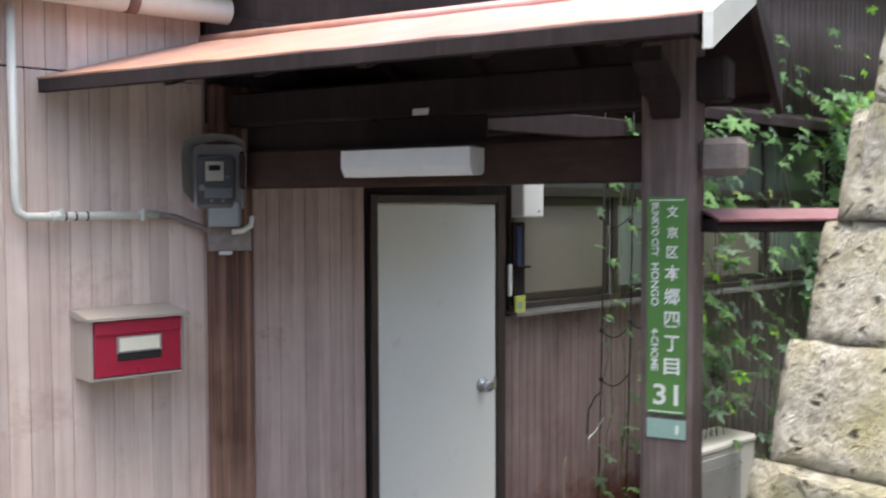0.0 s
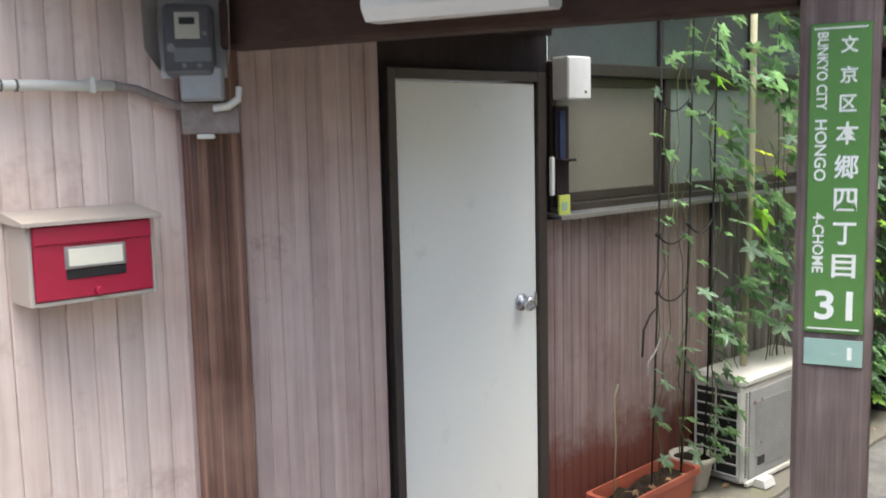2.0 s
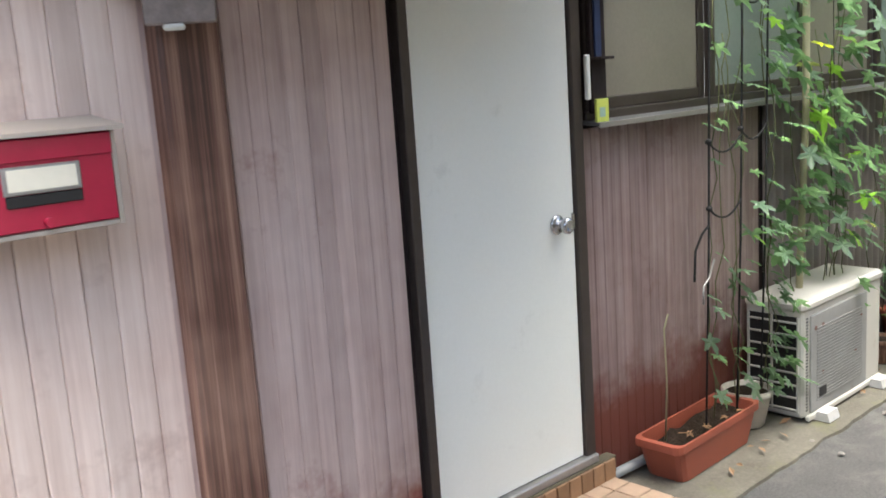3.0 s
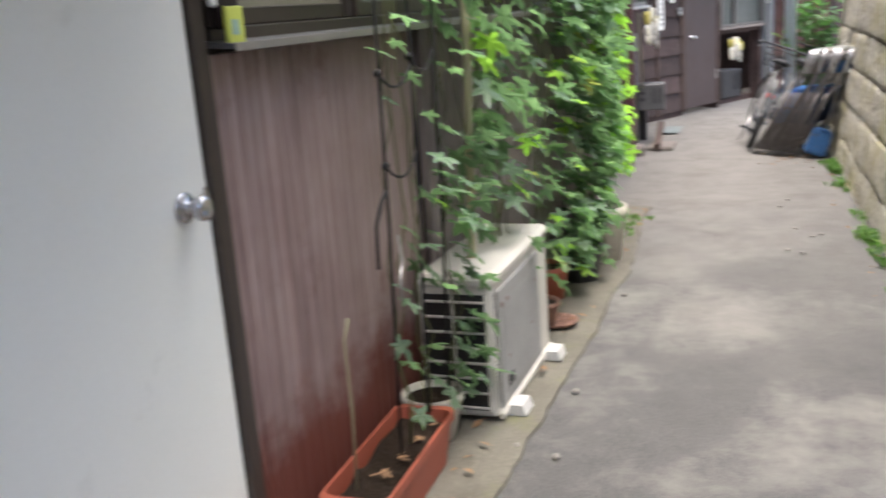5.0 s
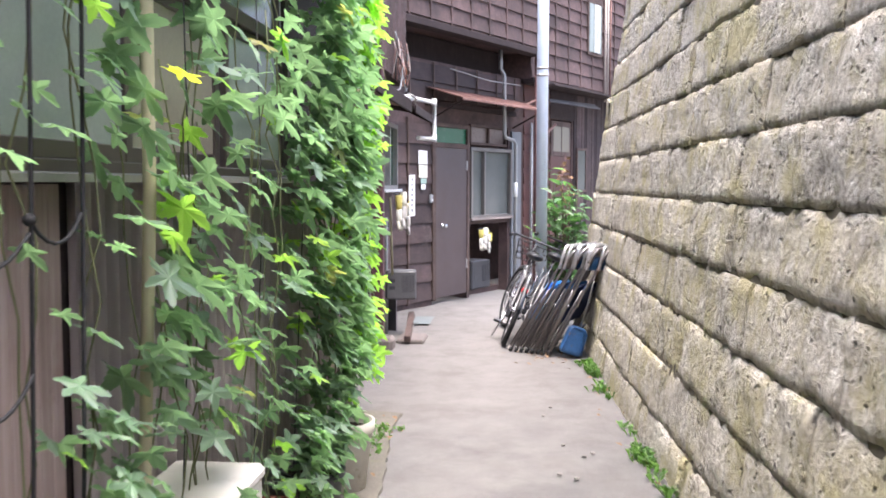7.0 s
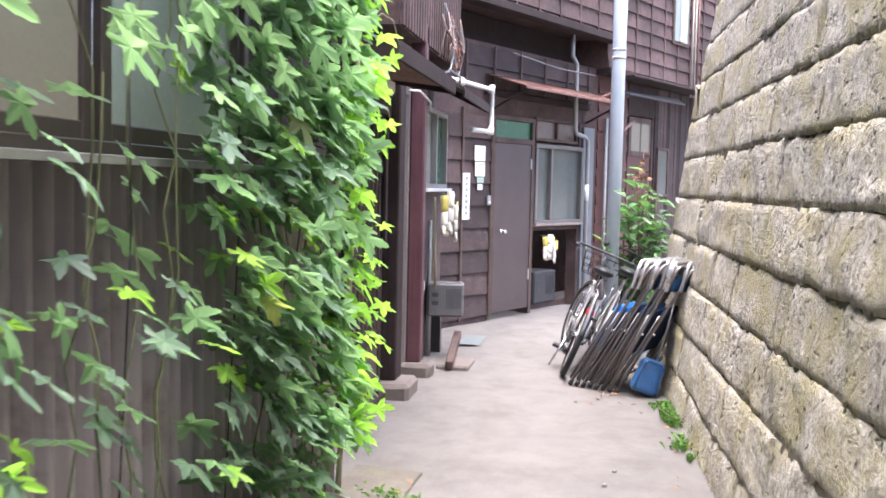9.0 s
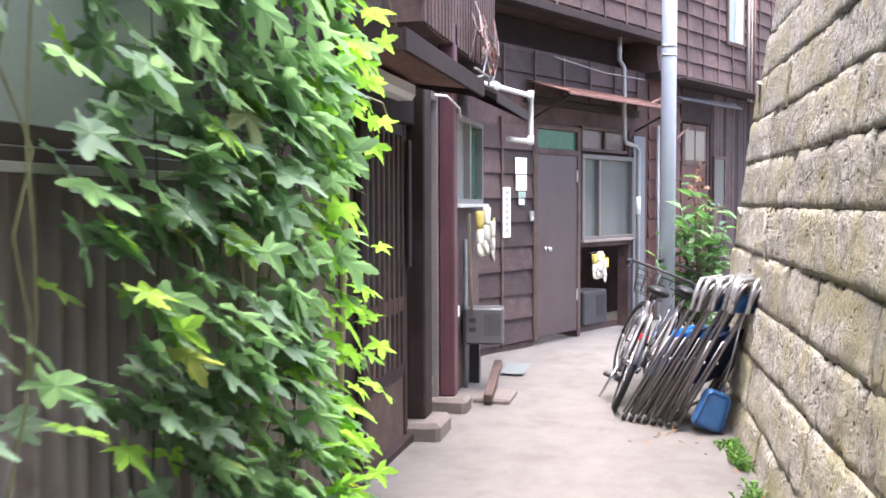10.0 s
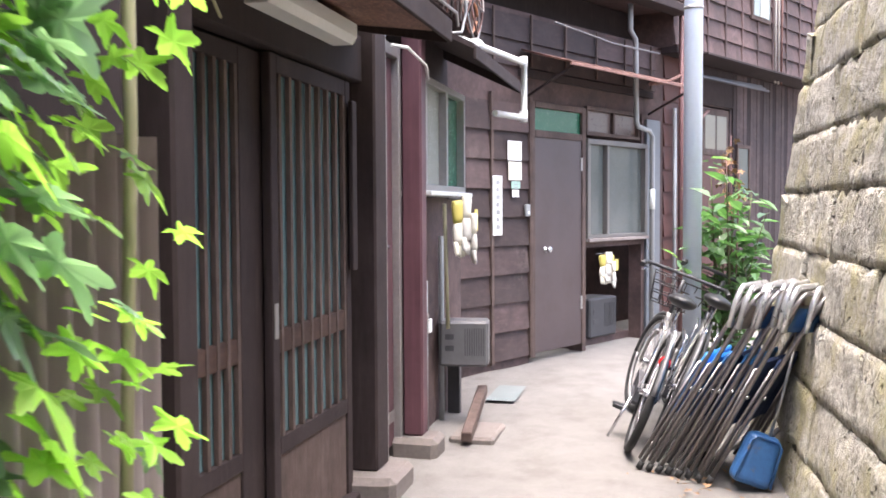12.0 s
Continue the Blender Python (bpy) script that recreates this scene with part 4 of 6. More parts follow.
def back_row():
    bm = bmesh.new()
    for s0, s1, za, zb in ((-1.9, -0.04, -0.2, 2.9), (-0.04, 0.8, 2.16, 2.9), (0.8, 1.96, 2.2, 2.9), (0.8, 0.86, -0.2, 2.2), (1.9, 3.2, -0.2, 2.9), (0.86, 1.9, 0.9, 0.985), (3.2, 4.0, 2.4, 2.9), (4.0, 8, -0.2, 2.9)):
        add_box(bm, s0, s1, 0.0, 0.14, za, zb)
    add_box(bm, -1.9, 8, 0.9, 1.0, -0.2, 2.9)
    add_box(bm, 0.86, 1.9, 0.14, 0.9, -0.2, 0.02)
    bm.transform(B)
    w = tagged(link("wall_back", bm, M["cladding"]), "dark timber front of the old houses at the alley's bend", "wall", kind="structure")
    up = bmesh.new()
    add_box(up, 2.26, 8, -0.16, 0.5, 2.9, 4.75)
    add_box(up, -2.0, 2.26, -0.32, 0.5, 3.26, 4.75)
    add_box(up, -2.0, 2.26, 0.3, 0.5, 2.9, 3.26)
    up.transform(B)
    u = tagged(link("wall_back_upper", up, M["cladding"]), "brown clapboard upper storey", "wall", kind="structure")
    # clapboards on the upper storey
    boards = {}

    def board(parent, s0, s1, z, h, y, mat):
        key = (round(s1 - s0, 2), h, mat)
        if key not in boards:
            b = bmesh.new()
            L = s1 - s0
            vs = [(0, 0.0, h), (L, 0.0, h), (L, -0.022, 0), (0, -0.022, 0), (0, 0, 0), (L, 0, 0)]
            v = [b.verts.new(p) for p in vs]
            for f in ((0, 3, 2, 1), (3, 4, 5, 2), (0, 4, 3), (1, 2, 5)):
                b.faces.new([v[k] for k in f])
            me = bpy.data.meshes.new("board")
            b.normal_update()
            b.to_mesh(me)
            b.free()
            me.materials.append(M[mat])
            boards[key] = me
        ob = new("board", boards[key])
        ob.parent = parent
        ob.matrix_basis = B @ Matrix.Translation((s0, y, z)) @ pose(0, 0, 0, 0, rnd.uniform(-0.4, 0.4), 0)

    for r in range(9):
        s = -2.0 + (0.2 if r % 2 else 0)
        if r < 2:
            s += 4.26
        while s < 6.5:
            ahead = s < 2.2
            board(u, s, min(s + 0.9, 2.26) if ahead else s + 0.9, 2.92 + r * 0.19, 0.19, -0.322 if ahead else -0.162, "cladding")
            s = min(s + 0.9, 2.26) if ahead else s + 0.9
    for k in range(20):
        s = -1.95 + k * 0.45
        y = -0.19 if s > 2.26 else -0.35
        part("batten", box(s, s + 0.03, y, y + 0.025, 2.9 if s > 2.26 else 3.27, 4.6, 0.003, B), M["cladding"], u)
    part("sill_beam", box(2.26, 8, -0.20, -0.02, 2.83, 2.905, 0.006, B), M["dark_wood"], u)
    part("sill_beam", box(-2.0, 2.24, -0.36, -0.18, 3.19, 3.27, 0.006, B), M["dark_wood"], u)
    part("eave_board", box(2.34, 7.0, -0.5, -0.21, 2.79, 2.815, 0.004, B), M["dark_wood"], u, "dark weathered eave board")
    # dark sheet that puts the recess's shade into colour
    part("dark_back_board", box(-1.9, 2.2, 0.26, 0.296, 2.91, 3.25, 0.004, B), M["dark_wood"], u)
    # clapboards beside the door
    for r in range(9):
        for s0, s1 in ((-1.15, -0.60), (-0.57, -0.05)):
            board(w, s0, s1, 0.02 + r * 0.235, 0.235, -0.002, "shaded_board")
    for s in (-1.16, -0.585, -0.05):
        part("batten", box(s - 0.015, s + 0.02, -0.035, -0.004, 0, 2.2, 0.003, B), M["old_wood"], w)
    for r in range(2):
        for s0 in (-1.15, -0.05, 1.05):
            board(w, s0, s0 + 1.1, 2.44 + r * 0.21, 0.21, -0.002, "shaded_board")
    for k in range(7):
        part("batten", box(-1.1 + k * 0.52, -1.075 + k * 0.52, -0.042, -0.026, 2.45, 2.88, 0.003, B), M["old_wood"], w)
    for s0, s1, z1 in ((2.35, 3.18, 2.82),):
        for r in range(int(z1 / 0.235)):
            board(w, s0, s1, 0.02 + r * 0.235, 0.235, -0.002, "red_door")
    for k in range(20):
        part("plank", box(4.05 + k * 0.1, 4.146 + k * 0.1, -0.018 - 0.003 * (k % 2), -0.002, 0.0, 2.82, 0.003, B), M["shaded_board" if k % 4 else "dark_wood"], w)
    # dark board over the bright wall band, for the overhang's shade
    part("head_board", box(3.19, 4.04, -0.02, -0.002, 2.41, 2.82, 0.003, B), M["dark_wood"], w)
    # doors
    d = empty("door_3", B, "plain grey-brown steel door, closed", "door", kind="structure")
    part("door_leaf", box(0.0, 0.74, -0.03, 0.01, 0.03, 1.87, 0.004), M["brown_door"], d)
    fr = bmesh.new()
    for a, b, c, e in ((-0.05, 0.0, 0, 2.17), (0.74, 0.80, 0, 2.17), (0.0, 0.74, 1.87, 1.93), (0.0, 0.74, 2.12, 2.17)):
        add_box(fr, a, b, -0.04, 0.06, c, e, 0.004)
    part("door_frame", fr, M["old_wood"], d)
    part("transom", box(0.0, 0.74, -0.01, 0.0, 1.93, 2.12), M["green_glass"], d, "green glazed transom")
    kb = lathe([(0.03, 0), (0.03, 0.006), (0.012, 0.01), (0.012, 0.03), (0.026, 0.036), (0.03, 0.05), (0.02, 0.062)], 16)
    kb.transform(pose(0.16, -0.03, 0.91, 90))
    part("door_knob", kb, M["steel"], d, "", True)
    for z in (0.35, 1.6):
        part("hinge", box(0.715, 0.745, -0.04, -0.03, z, z + 0.12, 0.002), M["alu"], d)
    d = empty("door_4", B, "red-brown wooden door with a small glazed light", "door", kind="structure")
    part("door_leaf", box(3.25, 3.95, 0.0, 0.04, 0.0, 1.85, 0.004), M["red_door"], d)
    part("light_frame", box(3.25, 3.95, -0.01, 0.03, 1.85, 2.38, 0.004), M["old_wood"], d)
    for k in range(2):
        part("pane", box(3.32 + k * 0.3, 3.58 + k * 0.3, -0.014, -0.01, 1.92, 2.3), M["frost_beige"], d)
    # window with its transom
    wn_ = empty("window_3", B, "frosted sliding window in a weathered frame", "window", kind="structure")
    fr = bmesh.new()
    for a, b, c, e in ((0.82, 1.94, 0.985, 1.02), (0.82, 1.94, 1.85, 1.90), (0.82, 0.87, 1.02, 1.85), (1.89, 1.94, 1.02, 1.85), (1.16, 1.20, 1.02, 1.85)):
        add_box(fr, a, b, -0.05, 0.06, c, e, 0.004)
    part("window_frame", fr, M["window_beige"], wn_, "dull beige window frame")
    part("window_sill", box(0.80, 1.96, -0.08, 0.06, 0.955, 0.985, 0.004), M["grey_wood"], wn_)
    for a, b in ((0.87, 1.16), (1.20, 1.89)):
        part("pane", box(a, b, 0.0, 0.006, 1.02, 1.85), M["teal_glass"], wn_)
    lt = bmesh.new()
    for z in (1.93, 2.16):
        add_box(lt, 0.82, 1.80, -0.04, 0.05, z, z + 0.035, 0.003)
    for k in range(3):
        s = 0.82 + k * 0.475
        add_box(lt, s, s + 0.03, -0.035, 0.04, 1.965, 2.16, 0.003)
    part("transom_frame", lt, M["old_wood"], wn_, "weathered wooden transom frame")
    for k in range(2):
        part("transom_pane", box(0.85 + k * 0.475, 1.295 + k * 0.475, 0.0, 0.006, 1.965, 2.16), M["dusty_pane"], wn_, "dusty brown pane")
    w4 = empty("window_4", B, "small upper window with pale bars", "window", kind="structure")
    part("window_frame", box(4.15, 4.7, -0.2, -0.17, 3.45, 4.3, 0.004), M["old_wood"], w4)
    part("pane", box(4.19, 4.66, -0.206, -0.2, 3.5, 4.25), M["frost_green"], w4)
    for k in range(4):
        part("bar", box(4.37 + k * 0.06, 4.385 + k * 0.06, -0.225, -0.21, 3.5, 4.25), M["white_plastic"], w4)
    w5 = empty("window_5", B, "narrow dim window beside the red-brown door", "window", kind="structure")
    fr = bmesh.new()
    for a, b, c, e in ((4.12, 4.5, 1.3, 1.34), (4.12, 4.5, 1.96, 2.0), (4.12, 4.16, 1.34, 1.96), (4.46, 4.5, 1.34, 1.96)):
        add_box(fr, a, b, -0.05, -0.022, c, e, 0.003)
    part("window_frame", fr, M["old_wood"], w5)
    part("pane", box(4.16, 4.46, -0.034, -0.028, 1.34, 1.96), M["teal_glass"], w5)
    # rusty awning
    a = empty("rusty_awning", B, "rusty corrugated awning over door and window", "awning")
    corrugated("sheet", -0.2, 2.05, 0.0, 0.52, 0.0, 0.076, 0.008, M["rust"], Matrix.Translation((0, -0.02, 2.58)) @ pose(0, 0, 0, 107), a)
    part("edge", box(-0.2, 2.05, -0.53, -0.515, 2.405, 2.43, 0.002), M["rust"], a)
    for s in (-0.1, 2.0):
        part("strut", tube([(s, -0.02, 2.2), (s, -0.48, 2.41)], 0.012, 6), M["dark_wood"], a)
    part("plate", box(-0.2, 2.05, -0.05, 0.0, 2.36, 2.42, 0.003), M["dark_wood"], a)


back_row()

# pole in the alley
p = empty("utility_pole", pose(12.75, 2.27, ground_z(12.7, 2.3)), "slim blue-grey galvanised steel pole", "pole")
part("shaft", tube([(0, 0, -0.05), (0, 0, 6.5)], 0.058, 20), M["galva"], p)
for z in (2.55, 2.62):
    part("band", tube([(0, 0, z), (0, 0, z + 0.02)], 0.062, 20), M["alu"], p)


# ---- fittings on the front of the white-door house ----
def mailbox():
    b = empty("mailbox", pose(1.885, 3.50, 1.375), "crimson and grey steel wall mailbox", "mailbox")
    w, d, h = 0.345, 0.15, 0.215
    sh = bmesh.new()
    add_box(sh, 0, 0.012, -d, 0, 0, h, 0.002)
    add_box(sh, w - 0.012, w, -d, 0, 0, h, 0.002)
    add_box(sh, 0.012, w - 0.012, -d, 0, 0, 0.012, 0.002)
    add_box(sh, 0.012, w - 0.012, -0.01, 0, 0.012, h)
    part("body", sh, M["mail_grey"], b)
    part("lid", prism([(-d - 0.02, h - 0.004), (-d - 0.02, h + 0.006), (0.0, h + 0.028), (0.0, h + 0.0)], -0.014, w + 0.014), M["mail_grey"], b, "worn pale steel lid")
    part("front", box(0.014, w - 0.014, -d - 0.004, -d + 0.012, 0.014, h - 0.006, 0.003), M["red_enamel"], b, "crimson enamel front")
    part("flap", box(0.014, w - 0.014, -d - 0.009, -d - 0.004, h - 0.055, h - 0.008, 0.002), M["red_enamel"], b)
    part("label_frame", box(0.09, 0.255, -d - 0.010, -d - 0.004, 0.092, 0.152, 0.002), M["alu"], b)
    part("name_card", box(0.10, 0.245, -d - 0.0115, -d - 0.010, 0.10, 0.146), M["cream"], b, "blank cream name card")
    part("slot_shadow_plate", box(0.093, 0.255, -d - 0.008, -d - 0.004, 0.066, 0.091, 0.002), M["black"], b)
    kb = tube([(0.175, -d - 0.004, 0.028), (0.175, -d - 0.022, 0.028)], 0.011, 12)
    part("latch", kb, M["red_enamel"], b)


mailbox()


def electric_meter():
    e = empty("electric_meter", pose(2.405, 3.40, 1.855, 0, 0, -34) @ Matrix.Diagonal((0.84, 0.9, 0.97, 1)), "grey hooded electric meter on the wall", "meter")
    # curved hood open at the front
    hood = bmesh.new()
    rows = []
    prof = [(-0.112, 0.14), (-0.115, 0.30), (-0.105, 0.355), (-0.07, 0.375), (0.0, 0.382), (0.07, 0.375), (0.105, 0.355), (0.115, 0.30), (0.112, 0.14)]
    for y in (0.0, -0.17):
        rows.append([hood.verts.new((x * (1.0 if y == 0 else 1.2), y, z + (0.02 if y and z > 0.2 else (0.05 if y else 0)))) for x, z in prof])
    for k in range(len(prof) - 1):
        hood.faces.new((rows[0][k], rows[0][k + 1], rows[1][k + 1], rows[1][k])).smooth = True
    bmesh.ops.solidify(hood, geom=hood.faces[:], thickness=0.006)
    part("hood", hood, M["hood_grey"], e, "grey plastic rain hood")
    part("back_plate", box(-0.11, 0.11, -0.012, 0, 0.12, 0.37), M["hood_grey"], e)
    m = part("meter_body", box(-0.085, 0.075, -0.11, -0.012, 0.12, 0.325, 0.012), M["unit_grey"], e, "dark meter with glass front")
    part("dial", box(-0.045, 0.035, -0.114, -0.11, 0.225, 0.30, 0.002), M["cream"], m)
    part("counter", box(-0.03, 0.02, -0.116, -0.114, 0.265, 0.285), M["black"], m)
    part("disc", tube([(-0.06, -0.11, 0.2), (-0.06, -0.118, 0.2)], 0.013, 14), M["alu"], m)
    for x, z in ((-0.02, 0.15), (0.03, 0.15), (0.05, 0.24)):
        part("screw", tube([(x, -0.11, z), (x, -0.117, z)], 0.007, 8), M["alu"], m)
    part("glass_cover", box(-0.078, 0.068, -0.123, -0.119, 0.135, 0.315, 0.002), M["clear_glass"], m, "clear meter glass")
    part("terminal", box(-0.05, 0.07, -0.116, -0.11, 0.16, 0.20, 0.002), M["grey_metal"], m)
    part("junction_box", box(-0.04, 0.10, -0.10, 0.0, 0.05, 0.15, 0.008), M["grey_metal"], e, "blue-grey junction box")
    part("mount_board", box(-0.05, 0.145, -0.03, 0.0, -0.045, 0.05, 0.004), M["grey_wood"], e)
    part("cable", tube([(0.06, -0.05, 0.03), (0.11, -0.05, 0.035), (0.145, -0.05, 0.055), (0.15, -0.045, 0.09)], 0.012), M["pvc"], e)
    part("bell_mouth", box(0.0, 0.06, -0.05, -0.02, -0.06, -0.045, 0.006), M["pvc"], e)


electric_meter()


def conduit():
    c = empty("conduit", pose(0, 0, 0), "off-white electric conduit clipped to the wall", "pipe")
    pts = [(1.685, 3.47, 2.66), (1.69, 3.47, 2.02), (1.695, 3.47, 1.965), (1.72, 3.468, 1.945), (1.80, 3.468, 1.945), (2.0, 3.468, 1.948), (2.19, 3.468, 1.95)]
    part("pipe", tube(pts, 0.015, 10), M["pvc"], c)
    part("coupling", tube([(1.80, 3.468, 1.945), (1.845, 3.468, 1.946)], 0.02, 10), M["pvc"], c)
    part("flexible_tail", tube([(2.19, 3.468, 1.95), (2.26, 3.466, 1.94), (2.33, 3.45, 1.91), (2.39, 3.43, 1.885), (2.40, 3.43, 1.85)], 0.012, 8), M["grey_wood"], c)
    for x in (1.85, 1.885, 1.925):
        part("tape_ring", tube([(x, 3.468, 1.9462), (x + 0.006, 3.468, 1.9463)], 0.0165, 10), M["dark_metal"], c)
    for x in (1.83, 2.12):
        part("clip", box(x, x + 0.014, 3.449, 3.49, 1.928, 1.972, 0.003), M["pvc"], c)


conduit()
g = empty("gutter", pose(0, 0, 0), "cream plastic roof gutter with downpipe", "gutter")
part("channel", tube([(-2.0, 3.40, 2.70), (2.02, 3.40, 2.715), (2.45, 3.40, 2.72)], 0.05, 14), M["pvc"], g)
part("joint", tube([(2.05, 3.40, 2.715), (2.09, 3.40, 2.715)], 0.054, 14), M["rust"], g, "rusty joint band")
part("downpipe", tube([(1.57, 3.42, 2.68), (1.57, 3.45, 2.6), (1.57, 3.455, 0.1)], 0.032, 12), M["white_plastic"], g)
tagged(link("eave_1", prism([(3.7, 2.95), (3.7, 3.0), (3.3, 2.84), (3.3, 2.79)], -3.0, 2.6), M["dark_wood"]), "dark house eave above the gutter", "eave", kind="structure")
tagged(link("house_roof", prism([(3.3, 3.9), (7.0, 4.7), (10.0, 3.9), (10, 3.85), (3.3, 3.85)], -3.0, 8.45), M["dark_metal"]), "plain dark house roof", "roof", kind="structure")

# small boxes beside the white door
l = empty("box_light", pose(4.155, 3.50, 1.925), "small white plastic box beside the door", "fixture")
part("body", box(-0.075, 0.075, -0.09, 0.0, 0.0, 0.175, 0.006), M["white_plastic"], l)
part("screw", tube([(0.035, -0.09, 0.03), (0.035, -0.094, 0.03)], 0.006, 8), M["dark_metal"], l)
n = empty("letter_rack", pose(4.10, 3.49, 1.48), "dark narrow rack with blue card beside the door", "rack")
part("back", box(-0.03, 0.055, -0.02, 0.0, 0.0, 0.42, 0.003), M["dark_wood"], n)
part("shelf", box(-0.03, 0.055, -0.06, 0.0, 0.19, 0.2, 0.002), M["dark_wood"], n)
part("card", box(-0.015, 0.02, -0.03, -0.02, 0.2, 0.40, 0.002), M["navy"], n, "blue card")
tagged(link("thermometer", box(4.032, 4.056, 3.462, 3.478, 1.53, 1.69, 0.004), M["white_plastic"]), "narrow white plastic strip on the door frame", "strip")
t_ = empty("price_tag", pose(4.10, 3.46, 1.445), "lime and blue card label by the sill", "label")
part("card", box(-0.035, 0.035, -0.012, 0.0, 0.0, 0.085, 0.002), M["lime"], t_)
part("print", box(-0.02, 0.012, -0.0135, -0.012, 0.02, 0.055), M["sign_mint"], t_)

# step before the white door
st = empty("door_step", pose(0, 0, 0), "low tiled step before the white door", "step", kind="structure")
part("base", box(3.10, 4.10, 3.08, 3.50, -0.05, 0.062, 0.004), M["conc_block"], st)
part("riser", box(3.12, 4.12, 3.46, 3.52, 0.062, 0.155, 0.003), M["mortar"], st)
tile_m = link("tile", box(-0.047, 0.047, -0.047, 0.047, 0, 0.012, 0.003), M["tile"], st)
tile_b = link("tile", box(-0.032, 0.032, -0.006, 0.006, -0.042, 0.042, 0.002), M["tile_brown"], st)
tile_m.matrix_basis, tile_b.matrix_basis = pose(3.15, 3.13, 0.06), pose(3.16, 3.455, 0.107)
for i in range(10):
    for j in range(4):
        if i or j:
            o = new("tile", tile_m.data)
            o.parent, o.matrix_basis = st, pose(3.15 + 0.1 * i, 3.13 + 0.1 * j, 0.06 + rnd.uniform(0, 0.002), 0, 0, rnd.uniform(-0.6, 0.6))
for i in range(1, 14):
    o = new("tile", tile_b.data)
    o.parent, o.matrix_basis = st, pose(3.16 + 0.07 * i, 3.455, 0.107)
tagged(link("floor_pipe", tube([(4.1, 3.47, 0.07), (4.5, 3.475, 0.06), (5.05, 3.48, 0.05)], 0.02, 10), M["grey_metal"]), "grey pipe along the foot of the wall", "pipe")


# ---- air conditioner ----
def air_conditioner():
    a = empty("air_conditioner", pose(5.13, 3.205, 0.045), "aged ivory outdoor air conditioner on plastic feet", "air conditioner")
    w, d, h = 0.795, 0.275, 0.535
    part("casing", box(0.0, w, 0.0, d, 0.0, h - 0.035, 0.012), M["ac_white"], a)
    part("lid", box(-0.008, w + 0.008, -0.010, d + 0.006, h - 0.05, h, 0.016), M["ac_white"], a)
    part("front_panel", box(0.055, w - 0.17, -0.009, 0.0, 0.012, h - 0.07, 0.006), M["ac_panel"], a, "dusty greyish fan panel")
    gr = bmesh.new()
    for k in range(24):
        add_box(gr, 0.11, w - 0.23, -0.0125, -0.0095, 0.06 + k * 0.0145, 0.065 + k * 0.0145)
    part("fan_grille", gr, M["ac_panel"], a, "fine grey fan grille")
    for x, z in ((0.10, 0.40), (0.17, 0.40), (0.56, 0.36), (0.17, 0.18), (0.5, 0.2)):
        part("rust_spot", tube([(x, -0.009, z), (x, -0.0105, z)], 0.011, 8), M["rust"], a)
    part("coil", box(-0.006, 0.0, 0.02, d - 0.02, 0.03, h - 0.07), M["black"], a, "black side coil")
    for k in range(8):
        z = 0.035 + k * 0.057
        part("side_slat", box(-0.012, -0.004, 0.014, d - 0.012, z, z + 0.009, 0.002), M["ac_white"], a)
    for y in (0.015, d / 2, d - 0.025):
        part("side_bar", box(-0.014, -0.004, y, y + 0.008, 0.03, h - 0.07), M["ac_white"], a)
    perf = bmesh.new()
    for k in range(30):
        add_box(perf, 0.026, 0.044, -0.0015, 0.001, 0.03 + k * 0.0145, 0.037 + k * 0.0145)
    part("perforations", perf, M["dark_metal"], a)
    part("broken_hole", box(0.13, 0.20, -0.0135, -0.009, 0.07, 0.115, 0.002), M["black"], a, "dark broken hole")
    part("base_lip", box(0.02, w - 0.02, -0.02, 0.0, -0.012, 0.012, 0.004), M["ac_white"], a)
    part("valve_cover", box(w, w + 0.03, 0.03, 0.13, 0.05, 0.3, 0.008), M["ac_white"], a)
    for x in (0.08, w - 0.16):
        part("foot", prism([(-0.085, -0.02), (0.31, -0.02), (0.30, 0.0), (-0.02, 0.0), (-0.025, 0.02), (-0.072, 0.02)], x, x + 0.10), M["hood_grey"], a, "pale plastic foot")


air_conditioner()


